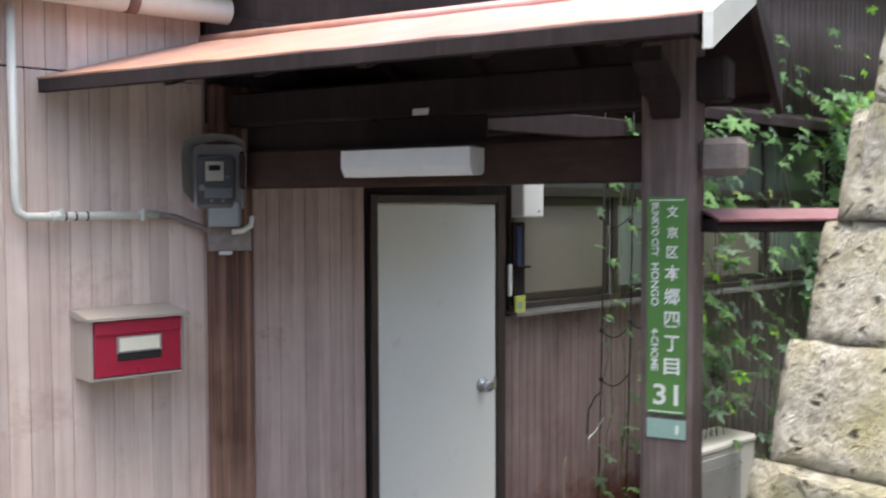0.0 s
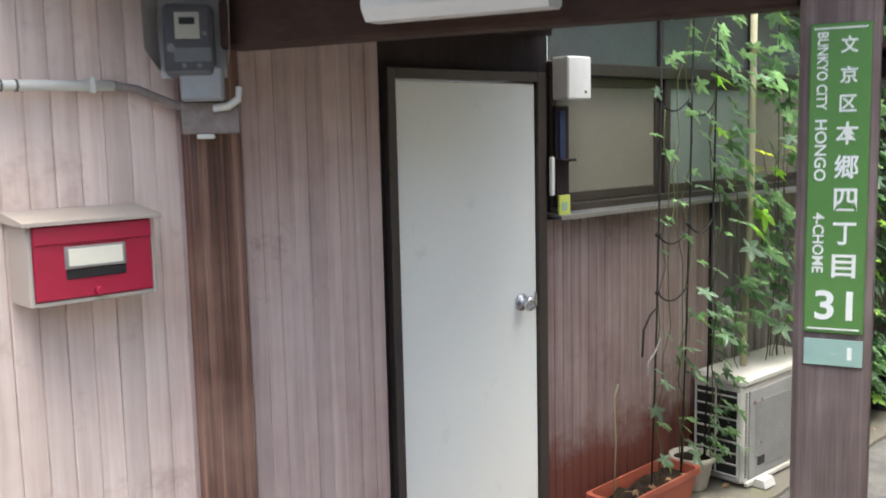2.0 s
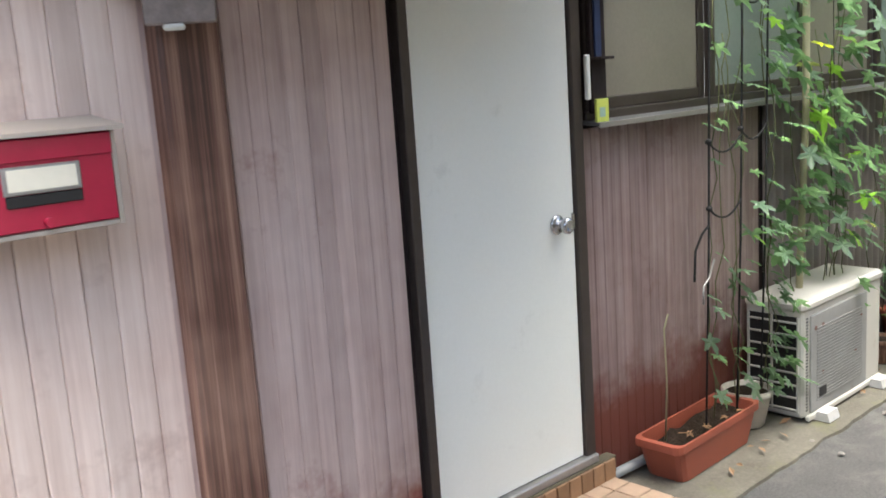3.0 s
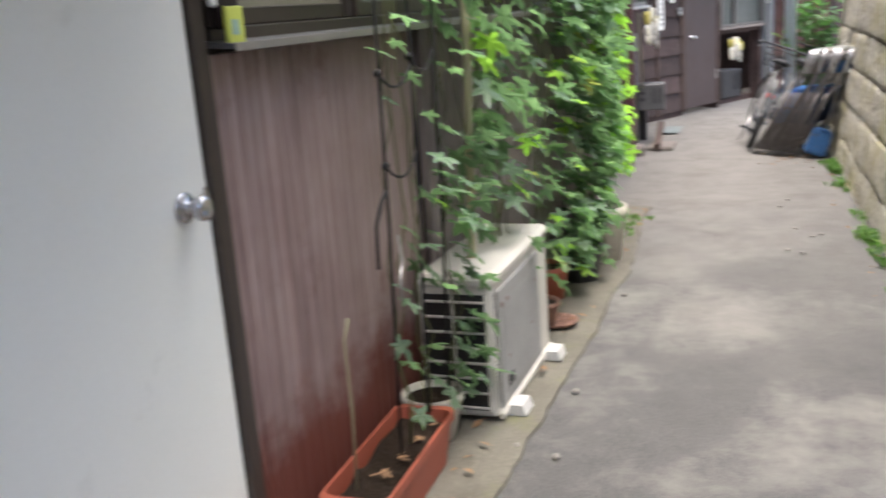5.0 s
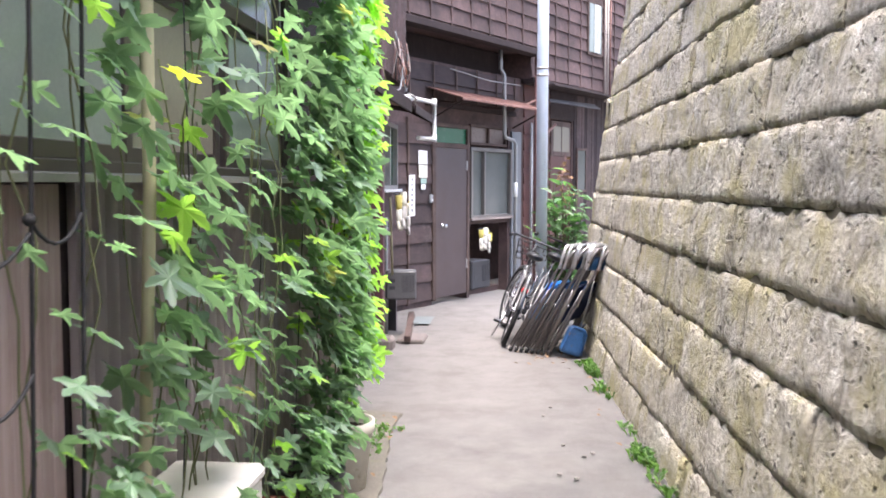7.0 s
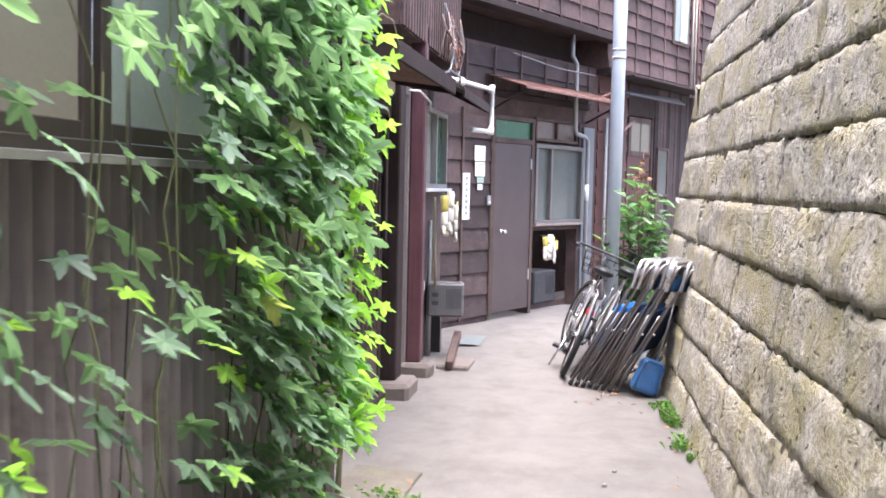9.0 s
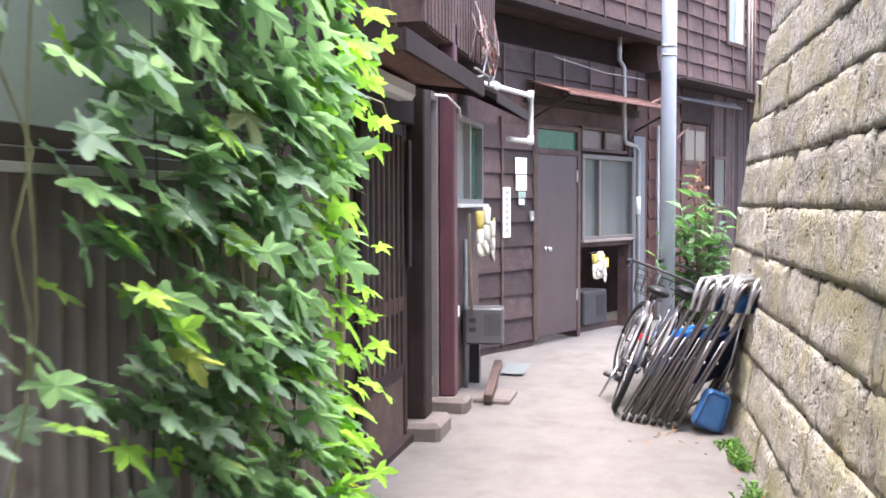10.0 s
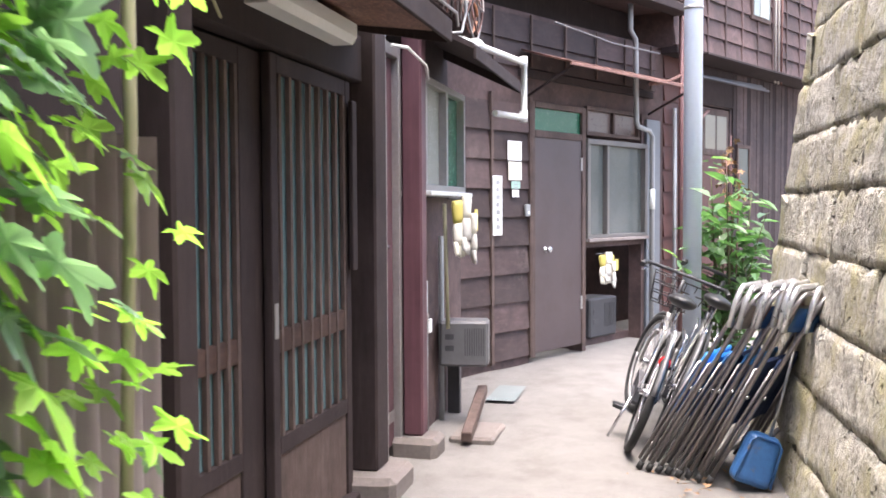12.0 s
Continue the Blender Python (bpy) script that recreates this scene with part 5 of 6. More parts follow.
# ---- planters and pots ----
def planter():
    p = empty("planter", pose(4.55, 3.36, 0.03, 0, 0, 2), "long terracotta plastic planter with soil", "planter")
    L, W, H = 0.31, 0.10, 0.165
    bm = bmesh.new()
    loops = []
    for f, z in ((0.86, 0.0), (1.0, H - 0.03), (1.06, H - 0.03), (1.06, H), (0.97, H), (0.95, H - 0.045)):
        lp = []
        for cx, cy, a0 in ((1, 1, 0), (-1, 1, 90), (-1, -1, 180), (1, -1, 270)):
            for a in (0, 45, 90):
                r = 0.03
                lp.append(bm.verts.new((cx * (L * f - r) + r * math.cos(radians(a0 + a)), cy * (W * f - r) + r * math.sin(radians(a0 + a)), z)))
        loops.append(lp)
    for a, b in zip(loops, loops[1:]):
        for k in range(12):
            bm.faces.new((a[k], a[(k + 1) % 12], b[(k + 1) % 12], b[k]))
    bm.faces.new(loops[0][::-1])
    part("trough", bm, M["terracotta"], p)
    so = bmesh.new()
    g = [[so.verts.new((-0.29 + 0.58 * i / 14, -0.09 + 0.18 * j / 5, H - 0.048 + 0.022 * noise.noise((i * 0.9, j * 0.9, 2)))) for j in range(6)] for i in range(15)]
    for i in range(14):
        for j in range(5):
            so.faces.new((g[i][j], g[i + 1][j], g[i + 1][j + 1], g[i][j + 1])).smooth = True
    part("soil", so, M["soil"], p)
    for k in range(7):
        x, y = rnd.uniform(-0.26, 0.26), rnd.uniform(-0.06, 0.06)
        part("dead_leaf", leaf_bm(0.026, rnd.random(), (x, y, H - 0.03), (rnd.uniform(-20, 20), rnd.uniform(-20, 20), rnd.uniform(0, 360))), M["litter"], p)


def leaf_points(r, seed):
    """Palmate leaf with five pointed lobes, tip along -y, stalk at the origin; (x, y, z) rim points and centre."""
    rr = random.Random(seed)
    tips = [(-128, 0.62), (-64, 0.86), (0, 1.0), (64, 0.86), (128, 0.62)]
    rim = []
    for k, (a, ln) in enumerate(tips):
        ln *= rr.uniform(0.88, 1.08)
        a += rr.uniform(-5, 5)
        for da, f in ((-19, 0.58), (-14, 0.76), (-10, 0.73), (-5, 0.92), (0, 1.0), (5, 0.92), (10, 0.73), (14, 0.76), (19, 0.58)):
            rim.append((a + da, ln * f))
        if k < 4:
            rim.append(((a + tips[k + 1][0]) / 2, 0.38))
    rim.append((180, 0.12))
    pts = []
    curl, fold = rr.uniform(0.15, 0.45), rr.uniform(0.05, 0.3)
    for a, ln in rim:
        x, y = r * ln * math.sin(radians(a)), -r * ln * math.cos(radians(a))
        z = -curl * (x * x + y * y) / r * 0.7 + fold * abs(x) * 0.6 + 0.05 * r * math.sin(a * 0.13 + seed)
        pts.append((x, y, z))
    return pts


def leaf_bm(r, seed, at=(0, 0, 0), turn=(0, 0, 0)):
    bm = bmesh.new()
    c = bm.verts.new((0, -0.12 * r, 0.02 * r))
    vs = [bm.verts.new(p) for p in leaf_points(r, seed)]
    for k in range(len(vs)):
        bm.faces.new((c, vs[k], vs[(k + 1) % len(vs)]))
    bm.transform(pose(*at, *turn))
    return bm


planter()


def pot(name, x, y, z, r0, r1, h, mat, label):
    p = empty(name, pose(x, y, z), label, "plant pot", "pots along the wall")
    part("vessel", lathe([(r0 * 0.9, 0), (r0, 0.01), (r1 * 0.97, h * 0.8), (r1, h * 0.82), (r1 * 1.06, h * 0.85), (r1 * 1.06, h), (r1 * 0.95, h), (r1 * 0.93, h * 0.86)], 28), mat, p)
    part("soil", lathe([(r1 * 0.93, h * 0.84), (r1 * 0.9, h * 0.87), (r1 * 0.3, h * 0.89)], 20), M["soil"], p)
    return p


pot("flower_pot", 4.98, 3.39, 0.03, 0.075, 0.105, 0.17, M["pot_white"], "round dirty white pot beside the air conditioner")
pot("flower_pot", 6.16, 3.30, 0.03, 0.06, 0.085, 0.13, M["post_red"], "small round terracotta pot")
pot("flower_pot", 6.62, 3.38, 0.02, 0.08, 0.105, 0.18, M["terracotta"], "brown terracotta pot under the vines")
pot("flower_pot", 7.0, 3.30, 0.01, 0.1, 0.13, 0.22, M["dark_metal"], "dark plastic pot under the vines")
pot("flower_pot", 7.45, 3.27, -0.005, 0.115, 0.15, 0.33, M["pot_white"], "large dirty white pot with a rolled rim")
tagged(link("saucer", lathe([(0.08, 0), (0.1, 0.02), (0.095, 0.02), (0.08, 0.008)], 24, (6.22, 3.24, 0.03)), M["post_red"]), "brown pot saucer on the kerb", "saucer")


# ---- climbing net and vines ----
def net():
    n = empty("climbing_net", pose(0, 0, 0), "black rope climbing net hung from the eave", "net")
    xs = (4.56, 4.80, 5.0)
    for k, x in enumerate(xs):
        part("rope", tube([(x + 0.01, 3.34, 0.16 if k < 2 else 0.2), (x, 3.31, 0.9), (x + 0.006, 3.30, 1.6), (x, 3.285, 2.48)], 0.0045, 6), M["rope"], n)
    for k, (xa, xb, z) in enumerate(((4.56, 4.80, 1.33), (4.56, 4.80, 1.07), (4.80, 5.0, 1.36), (4.56, 4.8, 1.92), (4.8, 5.0, 1.9))):
        part("cross_rope", tube([(xa + (xb - xa) * f / 8, 3.305 - 0.01 * math.sin(math.pi * f / 8), z - 0.05 * math.sin(math.pi * (f / 8) ** 0.8) + 0.005 * f / 8) for f in range(9)], 0.004, 6), M["rope"], n)
        part("knot", lathe([(0.004, -0.012), (0.012, -0.006), (0.013, 0.004), (0.004, 0.012)], 8, (xa, 3.305, z)), M["rope"], n)
    part("white_tie", tube([(4.31, 3.18, 0.755), (4.312, 3.18, 0.82), (4.40, 3.21, 0.835), (4.55, 3.28, 0.87)], 0.004, 6), M["alu"], n, "white wire tie")
    part("hook", tube([(4.44, 3.3, 0.80), (4.45, 3.3, 0.92), (4.50, 3.3, 0.98), (4.56, 3.31, 1.0)], 0.005, 6), M["rope"], n)
    for k in range(4):
        x = 5.7 + k * 0.62 + rnd.uniform(-0.05, 0.05)
        y = 3.32 - 0.06 * smooth((x - 6.9) / 1.0)
        part("rope", tube([(x, y + 0.05, 0.25), (x + rnd.uniform(-0.02, 0.02), y, 1.3), (x, y + 0.02, 2.49)], 0.0022, 5), M["rope"], n)
    for x, y in ((5.36, 3.31), (8.06, 3.3)):
        part("bamboo_pole", tube([(x + 0.02, y + 0.06, 0.03), (x, y, 1.4), (x - 0.015, y - 0.01, 2.8)], 0.017 if x < 6 else 0.012, 8), M["bamboo"], n, "pale bamboo pole")


net()


def vine_sites():
    """Leaf places: (x, y, z, radius). Sparse near the door, thick at the far end."""
    r = random.Random(11)
    out = []

    def zone(n, x0, x1, y0, y1, z0, z1, s0, s1, lean=0.0):
        for _ in range(n):
            x = r.uniform(x0, x1)
            out.append((x, r.uniform(y0, y1), r.uniform(z0, z1), r.uniform(s0, s1)))

    for x in (4.58, 4.82, 5.02):
        for _ in range(20 if x < 4.7 else 30):
            out.append((x + r.uniform(-0.06, 0.09), 3.29 + r.uniform(-0.05, 0.04), r.uniform(0.25, 2.45), r.uniform(0.045, 0.085)))
    for _ in range(40):
        out.append((r.uniform(4.92, 5.12), 3.24 + r.uniform(-0.06, 0.06), r.uniform(0.2, 0.95), r.uniform(0.05, 0.085)))
    zone(120, 5.12, 5.75, 3.18, 3.38, 0.75, 2.5, 0.07, 0.115)
    zone(46, 6.5, 7.3, 3.14, 3.28, 0.12, 0.5, 0.06, 0.095)
    zone(110, 5.6, 6.5, 3.16, 3.4, 0.35, 2.5, 0.06, 0.10)
    zone(26, 6.4, 7.15, 3.14, 3.4, 0.3, 2.5, 0.07, 0.11)
    zone(50, 5.95, 7.2, 3.14, 3.32, 0.22, 0.85, 0.055, 0.09)
    for _ in range(95):
        x = r.uniform(5.7, 8.0)
        out.append((x, r.uniform(3.36, 3.46), 2.4 + abs(r.gauss(0, 0.5)) * (0.5 + 0.5 * math.sin(x * 5) ** 2), r.uniform(0.05, 0.09)))
    # the thick end, with an uneven edge
    k = 0
    while k < 1060:
        x, z = r.uniform(6.68, 8.15), r.uniform(0.28, 2.75)
        edge = 7.98 + 0.12 * noise.noise((z * 2.3, 1, 0)) + 0.07 * noise.noise((z * 7, 5, 0))
        if x > edge or (x > 7.55 and z < 0.5) or (x > 7.7 and z < 1.9 and r.random() < 0.4):
            continue
        f = smooth((x - 6.6) / 0.5)
        front = 3.23 - 0.09 * f + 0.05 * noise.noise((x * 3, z * 3, 8))
        if x < 6.9 and noise.noise((x * 2.6, z * 2.1, 21)) < 0.0:
            continue
        if z < 0.52 and x > 7.2 and r.random() < 0.8:
            continue
        out.append((x, min(3.44, front + abs(r.gauss(0, 0.09))), z, r.uniform(0.062, 0.112) if x < 7.7 else r.uniform(0.045, 0.08)))
        k += 1
    return out


def vines():
    v = empty("climbing_vines", pose(0, 0, 0.03), "lush green climbing vines with lobed leaves on a net", "vine")
    r = random.Random(5)
    sites = vine_sites()
    # stems
    for k in range(24):
        x = r.choice((4.58, 4.82, 5.02, 5.36)) if k < 8 else r.uniform(5.4, 7.85)
        y = 3.32 - 0.05 * smooth((x - 7.0) / 0.8)
        z, pts = 0.2, []
        top = r.uniform(1.6, 2.6)
        while z < top:
            pts.append((x, y + r.uniform(-0.03, 0.03), z - 0.03))
            x += r.uniform(-0.035, 0.035)
            z += 0.14
        part("stem", tube(pts, 0.0026, 5), M["stem"], v)
    for x, y, z in ((8.06, 3.2, 1.62), (8.05, 3.18, 1.95), (8.02, 3.2, 2.2)):
        part("tendril", tube([(x - 0.25, y + 0.1, z - 0.05), (x - 0.08, y, z + 0.05), (x + 0.02, y - 0.02, z + 0.04), (x + 0.08, y - 0.03, z - 0.04)], 0.003, 5), M["bamboo"], v)
    near = sorted(range(len(sites)), key=lambda i: -(sites[i][0] > 7.0) * (3.5 - sites[i][1]))[:270]
    near = set(near)
    variants = []
    for s in range(14):
        bm = leaf_bm(1.0, s)
        me = bpy.data.meshes.new("leaf")
        bm.normal_update()
        bm.to_mesh(me)
        bm.free()
        me.materials.append(M["leaf"])
        backlit = me.copy()
        backlit.materials.clear()
        backlit.materials.append(M["leaf_backlit"])
        variants.append((me, backlit))
    verts, faces, slots = [], [], []
    for i, (x, y, z, s) in enumerate(sites):
        # mostly the far leaves take the backlit lime colour
        tip = r.random() < 0.05 + 0.8 * smooth((x - 7.3) / 0.6)
        m = pose(x, y, z - 0.03, 35 + r.gauss(0, 15), r.gauss(0, 16), 42 + 10 * smooth((x - 7.0) / 0.8) + r.gauss(0, 26)) @ Matrix.Diagonal((s, s, s, 1))
        if i in near:
            o = new("leaf", variants[i % 14][tip])
            o.parent, o.matrix_basis = v, m
        else:
            base = len(verts)
            pts = [(0, -0.12, 0.02)] + leaf_points(1.0, i % 23)
            verts += [tuple(m @ Vector(p)) for p in pts]
            n = len(pts) - 1
            faces += [(base, base + 1 + k, base + 1 + (k + 1) % n) for k in range(n)]
            slots += [int(tip)] * n
    me = bpy.data.meshes.new("foliage")
    me.from_pydata(verts, [], faces)
    me.materials.append(M["leaf"])
    me.materials.append(M["leaf_backlit"])
    me.polygons.foreach_set("material_index", slots)
    f = new("foliage", me)
    f.parent = v
    f["kind"] = "stuff"


vines()
tagged(link("dry_stalk", tube([(4.36, 3.40, 0.05), (4.37, 3.39, 0.4), (4.345, 3.38, 0.62), (4.36, 3.37, 0.68)], 0.004, 6), M["bamboo"]), "thin dry yellow stalk against the wall", "plant")


# ---- weeds and litter at the foot of the stone wall ----
def tufts(name, sites, mat, label, size=(0.03, 0.07), blades=14):
    verts, faces = [], []
    r = random.Random(3)
    for x, y in sites:
        z = ground_z(x, y)
        for _ in range(blades):
            a, ln, w = r.uniform(0, 6.28), r.uniform(*size), r.uniform(0.006, 0.014)
            bx, by = x + r.gauss(0, 0.035), y + r.gauss(0, 0.02)
            dx, dy = math.cos(a) * ln * 0.7, math.sin(a) * ln * 0.7
            b = len(verts)
            verts += [(bx, by, z), (bx + dx * 0.5 - w * math.sin(a), by + dy * 0.5 + w * math.cos(a), z + ln * 0.7),
                      (bx + dx, by + dy, z + ln * 0.8), (bx + dx * 0.5 + w * math.sin(a), by + dy * 0.5 - w * math.cos(a), z + ln * 0.7)]
            faces.append((b, b + 1, b + 2, b + 3))
    me = bpy.data.meshes.new(name)
    me.from_pydata(verts, [], faces)
    me.materials.append(mat)
    return tagged(new(name, me), label, "weeds", kind="stuff")


def foot_y(x):
    return 1.64 + math.tan(radians(2.7)) * (x - 6.2)


r_ = random.Random(4)
tufts("weeds", [(x, foot_y(x) + 0.03 + abs(r_.gauss(0, 0.025))) for x in [r_.uniform(5.2, 11) for _ in range(22)] + [r_.gauss(8.2, 0.25) for _ in range(14)] + [r_.gauss(10.6, 0.2) for _ in range(26)]],
      M["grass"], "small green weeds along the stone wall's foot")
tufts("kerb_weeds", [(r_.uniform(7.6, 8.7), 3.28 + r_.gauss(0, 0.05)) for _ in range(26)], M["grass"], "small weeds at the kerb under the vines", (0.02, 0.05), 8)


def litter():
    verts, faces = [], []
    r = random.Random(8)
    for k in range(150):
        if k < 60:
            x, y = r.gauss(11.2, 0.22), r.gauss(2.2, 0.16)
        elif k < 100:
            x = r.uniform(5, 11)
            y = foot_y(x) + abs(r.gauss(0.04, 0.08))
        else:
            x, y = r.uniform(4.4, 9), 3.12 + abs(r.gauss(0, 0.15))
        m = pose(x, y, ground_z(x, y) + (0.04 if y > 3.05 else 0.014), r.uniform(-25, 25), r.uniform(-25, 25), r.uniform(0, 360))
        s = r.uniform(0.01, 0.028)
        b = len(verts)
        verts += [tuple(m @ Vector(p)) for p in ((-s, 0, 0), (0, -s * 0.5, 0.004), (s, 0, 0), (0, s * 0.5, 0.004))]
        faces.append((b, b + 1, b + 2, b + 3))
    me = bpy.data.meshes.new("leaf_litter")
    me.from_pydata(verts, [], faces)
    me.materials.append(M["litter"])
    tagged(new("leaf_litter", me), "scattered dry leaves on the ground", "litter", kind="stuff")


litter()
for x, y in ((6.76, 3.02), (5.0, 3.1), (9.3, 2.25), (9.05, 2.3), (7.78, 2.24), (8.13, 2.1), (7.72, 2.16), (8.2, 2.05), (8.35, 2.2), (5.5, 3.0), (4.95, 2.95)):
    bm = bmesh.new()
    bmesh.ops.create_icosphere(bm, subdivisions=1, radius=0.015)
    for v in bm.verts:
        v.co = Vector((v.co.x * 1.3, v.co.y, v.co.z * 0.5)) * (1 + 0.3 * noise.noise(v.co * 60 + Vector((x, y, 0))))
    o = tagged(link("pebble", bm, M["conc_block"]), "small pale stone chip on the asphalt", "stone", "stone chips")
    o.location = (x, y, ground_z(x, y) + 0.014)


# ---- blue board leaning on the stone wall ----
def blue_board():
    b = empty("blue_board", pose(4.44, 1.77, ground_z(4.9, 1.8), 14, 0, 2.7), "bright blue folded plastic board leaning on the stone wall", "board")
    part("panel", box(0.0, 0.42, -0.02, 0.02, 0.0, 0.56, 0.012), M["blue"], b)
    part("panel", box(0.43, 0.62, -0.02, 0.03, 0.0, 0.56, 0.012), M["blue"], b)
    part("top_lip", box(-0.01, 0.63, -0.03, 0.04, 0.54, 0.585, 0.014), M["blue"], b)
    part("hinge_rod", tube([(0.425, 0.028, 0.02), (0.425, 0.028, 0.5)], 0.012), M["blue_steel"], b)


blue_board()


# ---- bicycle, folding chairs and dustpan by the stone wall ----
def bicycle():
    z0 = ground_z(12, 2.5)
    b = empty("bicycle", pose(11.76, 2.63, z0 + 0.015, 21, 0, 1.5), "worn city bicycle leaning on stacked chairs", "bicycle", "bicycles by the wall")
    R = 0.325

    def wheel(cx, turn):
        m = Matrix.Translation((cx, 0, R)) @ pose(0, 0, 0, 0, 0, turn)
        bm = bmesh.new()
        add_tube(bm, arc((0, 0, 0), R - 0.018, 0, 2 * math.pi, 40, (1, 0, 0), (0, 0, 1)), 0.022, 8)
        bm.transform(m)
        w = part("wheel", bm, M["rubber"], b, "black rubber tyre")
        rim = add_tube(bmesh.new(), arc((0, 0, 0), R - 0.043, 0, 2 * math.pi, 40, (1, 0, 0), (0, 0, 1)), 0.009, 6)
        rim.transform(m)
        part("rim", rim, M["alu"], w)
        sp = bmesh.new()
        for k in range(28):
            a = 2 * math.pi * k / 28
            add_tube(sp, [(0.02 * math.cos(a + 1.2), 0.02 * (-1) ** k, 0.02 * math.sin(a + 1.2)), ((R - 0.045) * math.cos(a), 0, (R - 0.045) * math.sin(a))], 0.0014, 4, False)
        add_tube(sp, [(0, -0.05, 0), (0, 0.05, 0)], 0.02, 10)
        sp.transform(m)
        part("spokes", sp, M["steel"], w)
        fd = add_tube(bmesh.new(), arc((0, 0, 0), R + 0.014, radians(20), radians(170), 20, (1, 0, 0), (0, 0, 1)), 0.013, 6)
        fd.transform(m)
        part("mudguard", fd, M["unit_grey"], w, "dull grey mudguard")

    wheel(0.0, 0)
    wheel(1.06, 14)
    fr = bmesh.new()
    bb, seat_t, head, hub = (0.43, 0, 0.28), (0.30, 0, 0.66), (0.90, 0, 0.66), (0, 0, R)
    add_tube(fr, [bb, seat_t], 0.015)
    add_tube(fr, [bb, (0.86, 0, 0.58)], 0.018)
    add_tube(fr, [(0.33, 0, 0.56), (0.86, 0, 0.64)], 0.016)
    add_tube(fr, [(0.86, 0, 0.56), (0.83, 0, 0.70)], 0.019)
    for s in (-1, 1):
        add_tube(fr, [(hub[0], 0.055 * s, R), (0.40, 0.03 * s, 0.28)], 0.009)
        add_tube(fr, [(hub[0], 0.055 * s, R), (0.31, 0.02 * s, 0.62)], 0.008)
        add_tube(fr, [(0.87, 0.03 * s, 0.57), (0.95, 0.05 * s, 0.48), (1.06, 0.05 * s, R)], 0.01)
    part("frame", fr, M["alu"], b, "silver frame")
    part("seat_post", tube([(0.30, 0, 0.66), (0.28, 0, 0.80)], 0.012), M["steel"], b)
    sd = bmesh.new()
    bmesh.ops.create_uvsphere(sd, u_segments=16, v_segments=10, radius=1)
    for v in sd.verts:
        x = v.co.x
        v.co = Vector((0.27 + x * 0.14, v.co.y * (0.085 if x < 0 else 0.085 * (1 - 0.65 * x)), 0.835 + v.co.z * 0.038 + 0.012 * x * x))
    part("saddle", sd, M["black"], b, "black saddle", True)
    hb = bmesh.new()
    add_tube(hb, [(0.83, 0, 0.70), (0.81, 0, 0.92)], 0.012)
    add_tube(hb, [(0.68, -0.27, 0.93), (0.78, -0.25, 0.95), (0.84, -0.1, 0.95), (0.84, 0.1, 0.95), (0.78, 0.25, 0.95), (0.68, 0.27, 0.93)], 0.011)
    hbar = part("handlebar", hb, M["dark_metal"], b)
    for s in (-1, 1):
        part("grip", tube([(0.67, 0.272 * s, 0.928), (0.765, 0.255 * s, 0.948)], 0.016), M["black"], hbar)
        part("brake_lever", tube([(0.80, 0.22 * s, 0.935), (0.76, 0.25 * s, 0.90), (0.70, 0.26 * s, 0.895)], 0.005, 6), M["steel"], hbar)
    bk = bmesh.new()
    for z in (0.72, 0.78, 0.84, 0.90):
        f = 0.8 + (z - 0.72) * 1.1
        pts = [(1.05 + 0.13 * f * sx, 0.17 * f * sy, z) for sx, sy in ((-1, -1), (1, -1), (1, 1), (-1, 1), (-1, -1))]
        add_tube(bk, pts, 0.004, 5)
    for sx in (-1, -0.4, 0.3, 1):
        for sy in (-1, 1):
            add_tube(bk, [(1.05 + 0.104 * sx, 0.136 * sy, 0.72), (1.05 + 0.13 * sx, 0.17 * sy, 0.90)], 0.003, 5)
    for sy in (-0.6, -0.2, 0.2, 0.6):
        for sx in (-1, 1):
            add_tube(bk, [(1.05 + 0.104 * sx, 0.136 * sy, 0.72), (1.05 + 0.13 * sx, 0.17 * sy, 0.90)], 0.003, 5)
        add_tube(bk, [(0.946, 0.136 * sy, 0.72), (1.154, 0.136 * sy, 0.72)], 0.003, 5)
    part("basket", bk, M["black"], b, "black wire basket")
    rk = bmesh.new()
    for y in (-0.06, 0, 0.06):
        add_tube(rk, [(-0.18, y, 0.70), (0.24, y, 0.70)], 0.006, 6)
    for s in (-1, 1):
        add_tube(rk, [(-0.1, 0.06 * s, 0.70), (0, 0.06 * s, R)], 0.005, 6)
    part("carrier", rk, M["steel"], b)
    part("reflector", lathe([(0.030, 0), (0.032, 0.006), (0.024, 0.014)], 16), M["red_lens"], b, "round red reflector", True).matrix_basis = pose(-0.20, 0.0, 0.545, 0, -90, 0)
    part("reflector_plate", box(-0.205, -0.195, -0.022, 0.022, 0.37, 0.52, 0.004), M["white_plastic"], b, "pale plate under the reflector")
    part("reflector_bracket", tube([(-0.18, 0, 0.70), (-0.195, 0, 0.545)], 0.006, 6), M["white_plastic"], b)
    ck = bmesh.new()
    add_tube(ck, [(0.43, 0.05, 0.28), (0.37, 0.06, 0.13)], 0.008)
    ckp = part("crank", ck, M["steel"], b)
    part("crank", tube([(0.43, -0.05, 0.28), (0.49, -0.06, 0.43)], 0.008), M["steel"], b)
    for x, y, z in ((0.37, 0.10, 0.13), (0.49, -0.10, 0.43)):
        part("pedal", box(x - 0.045, x + 0.045, y - 0.035, y + 0.04, z - 0.012, z + 0.012, 0.004), M["black"], ckp)
    part("chain_case", box(0.0, 0.47, 0.05, 0.058, 0.24, 0.36, 0.02), M["dark_metal"], b, "dark steel chain case")
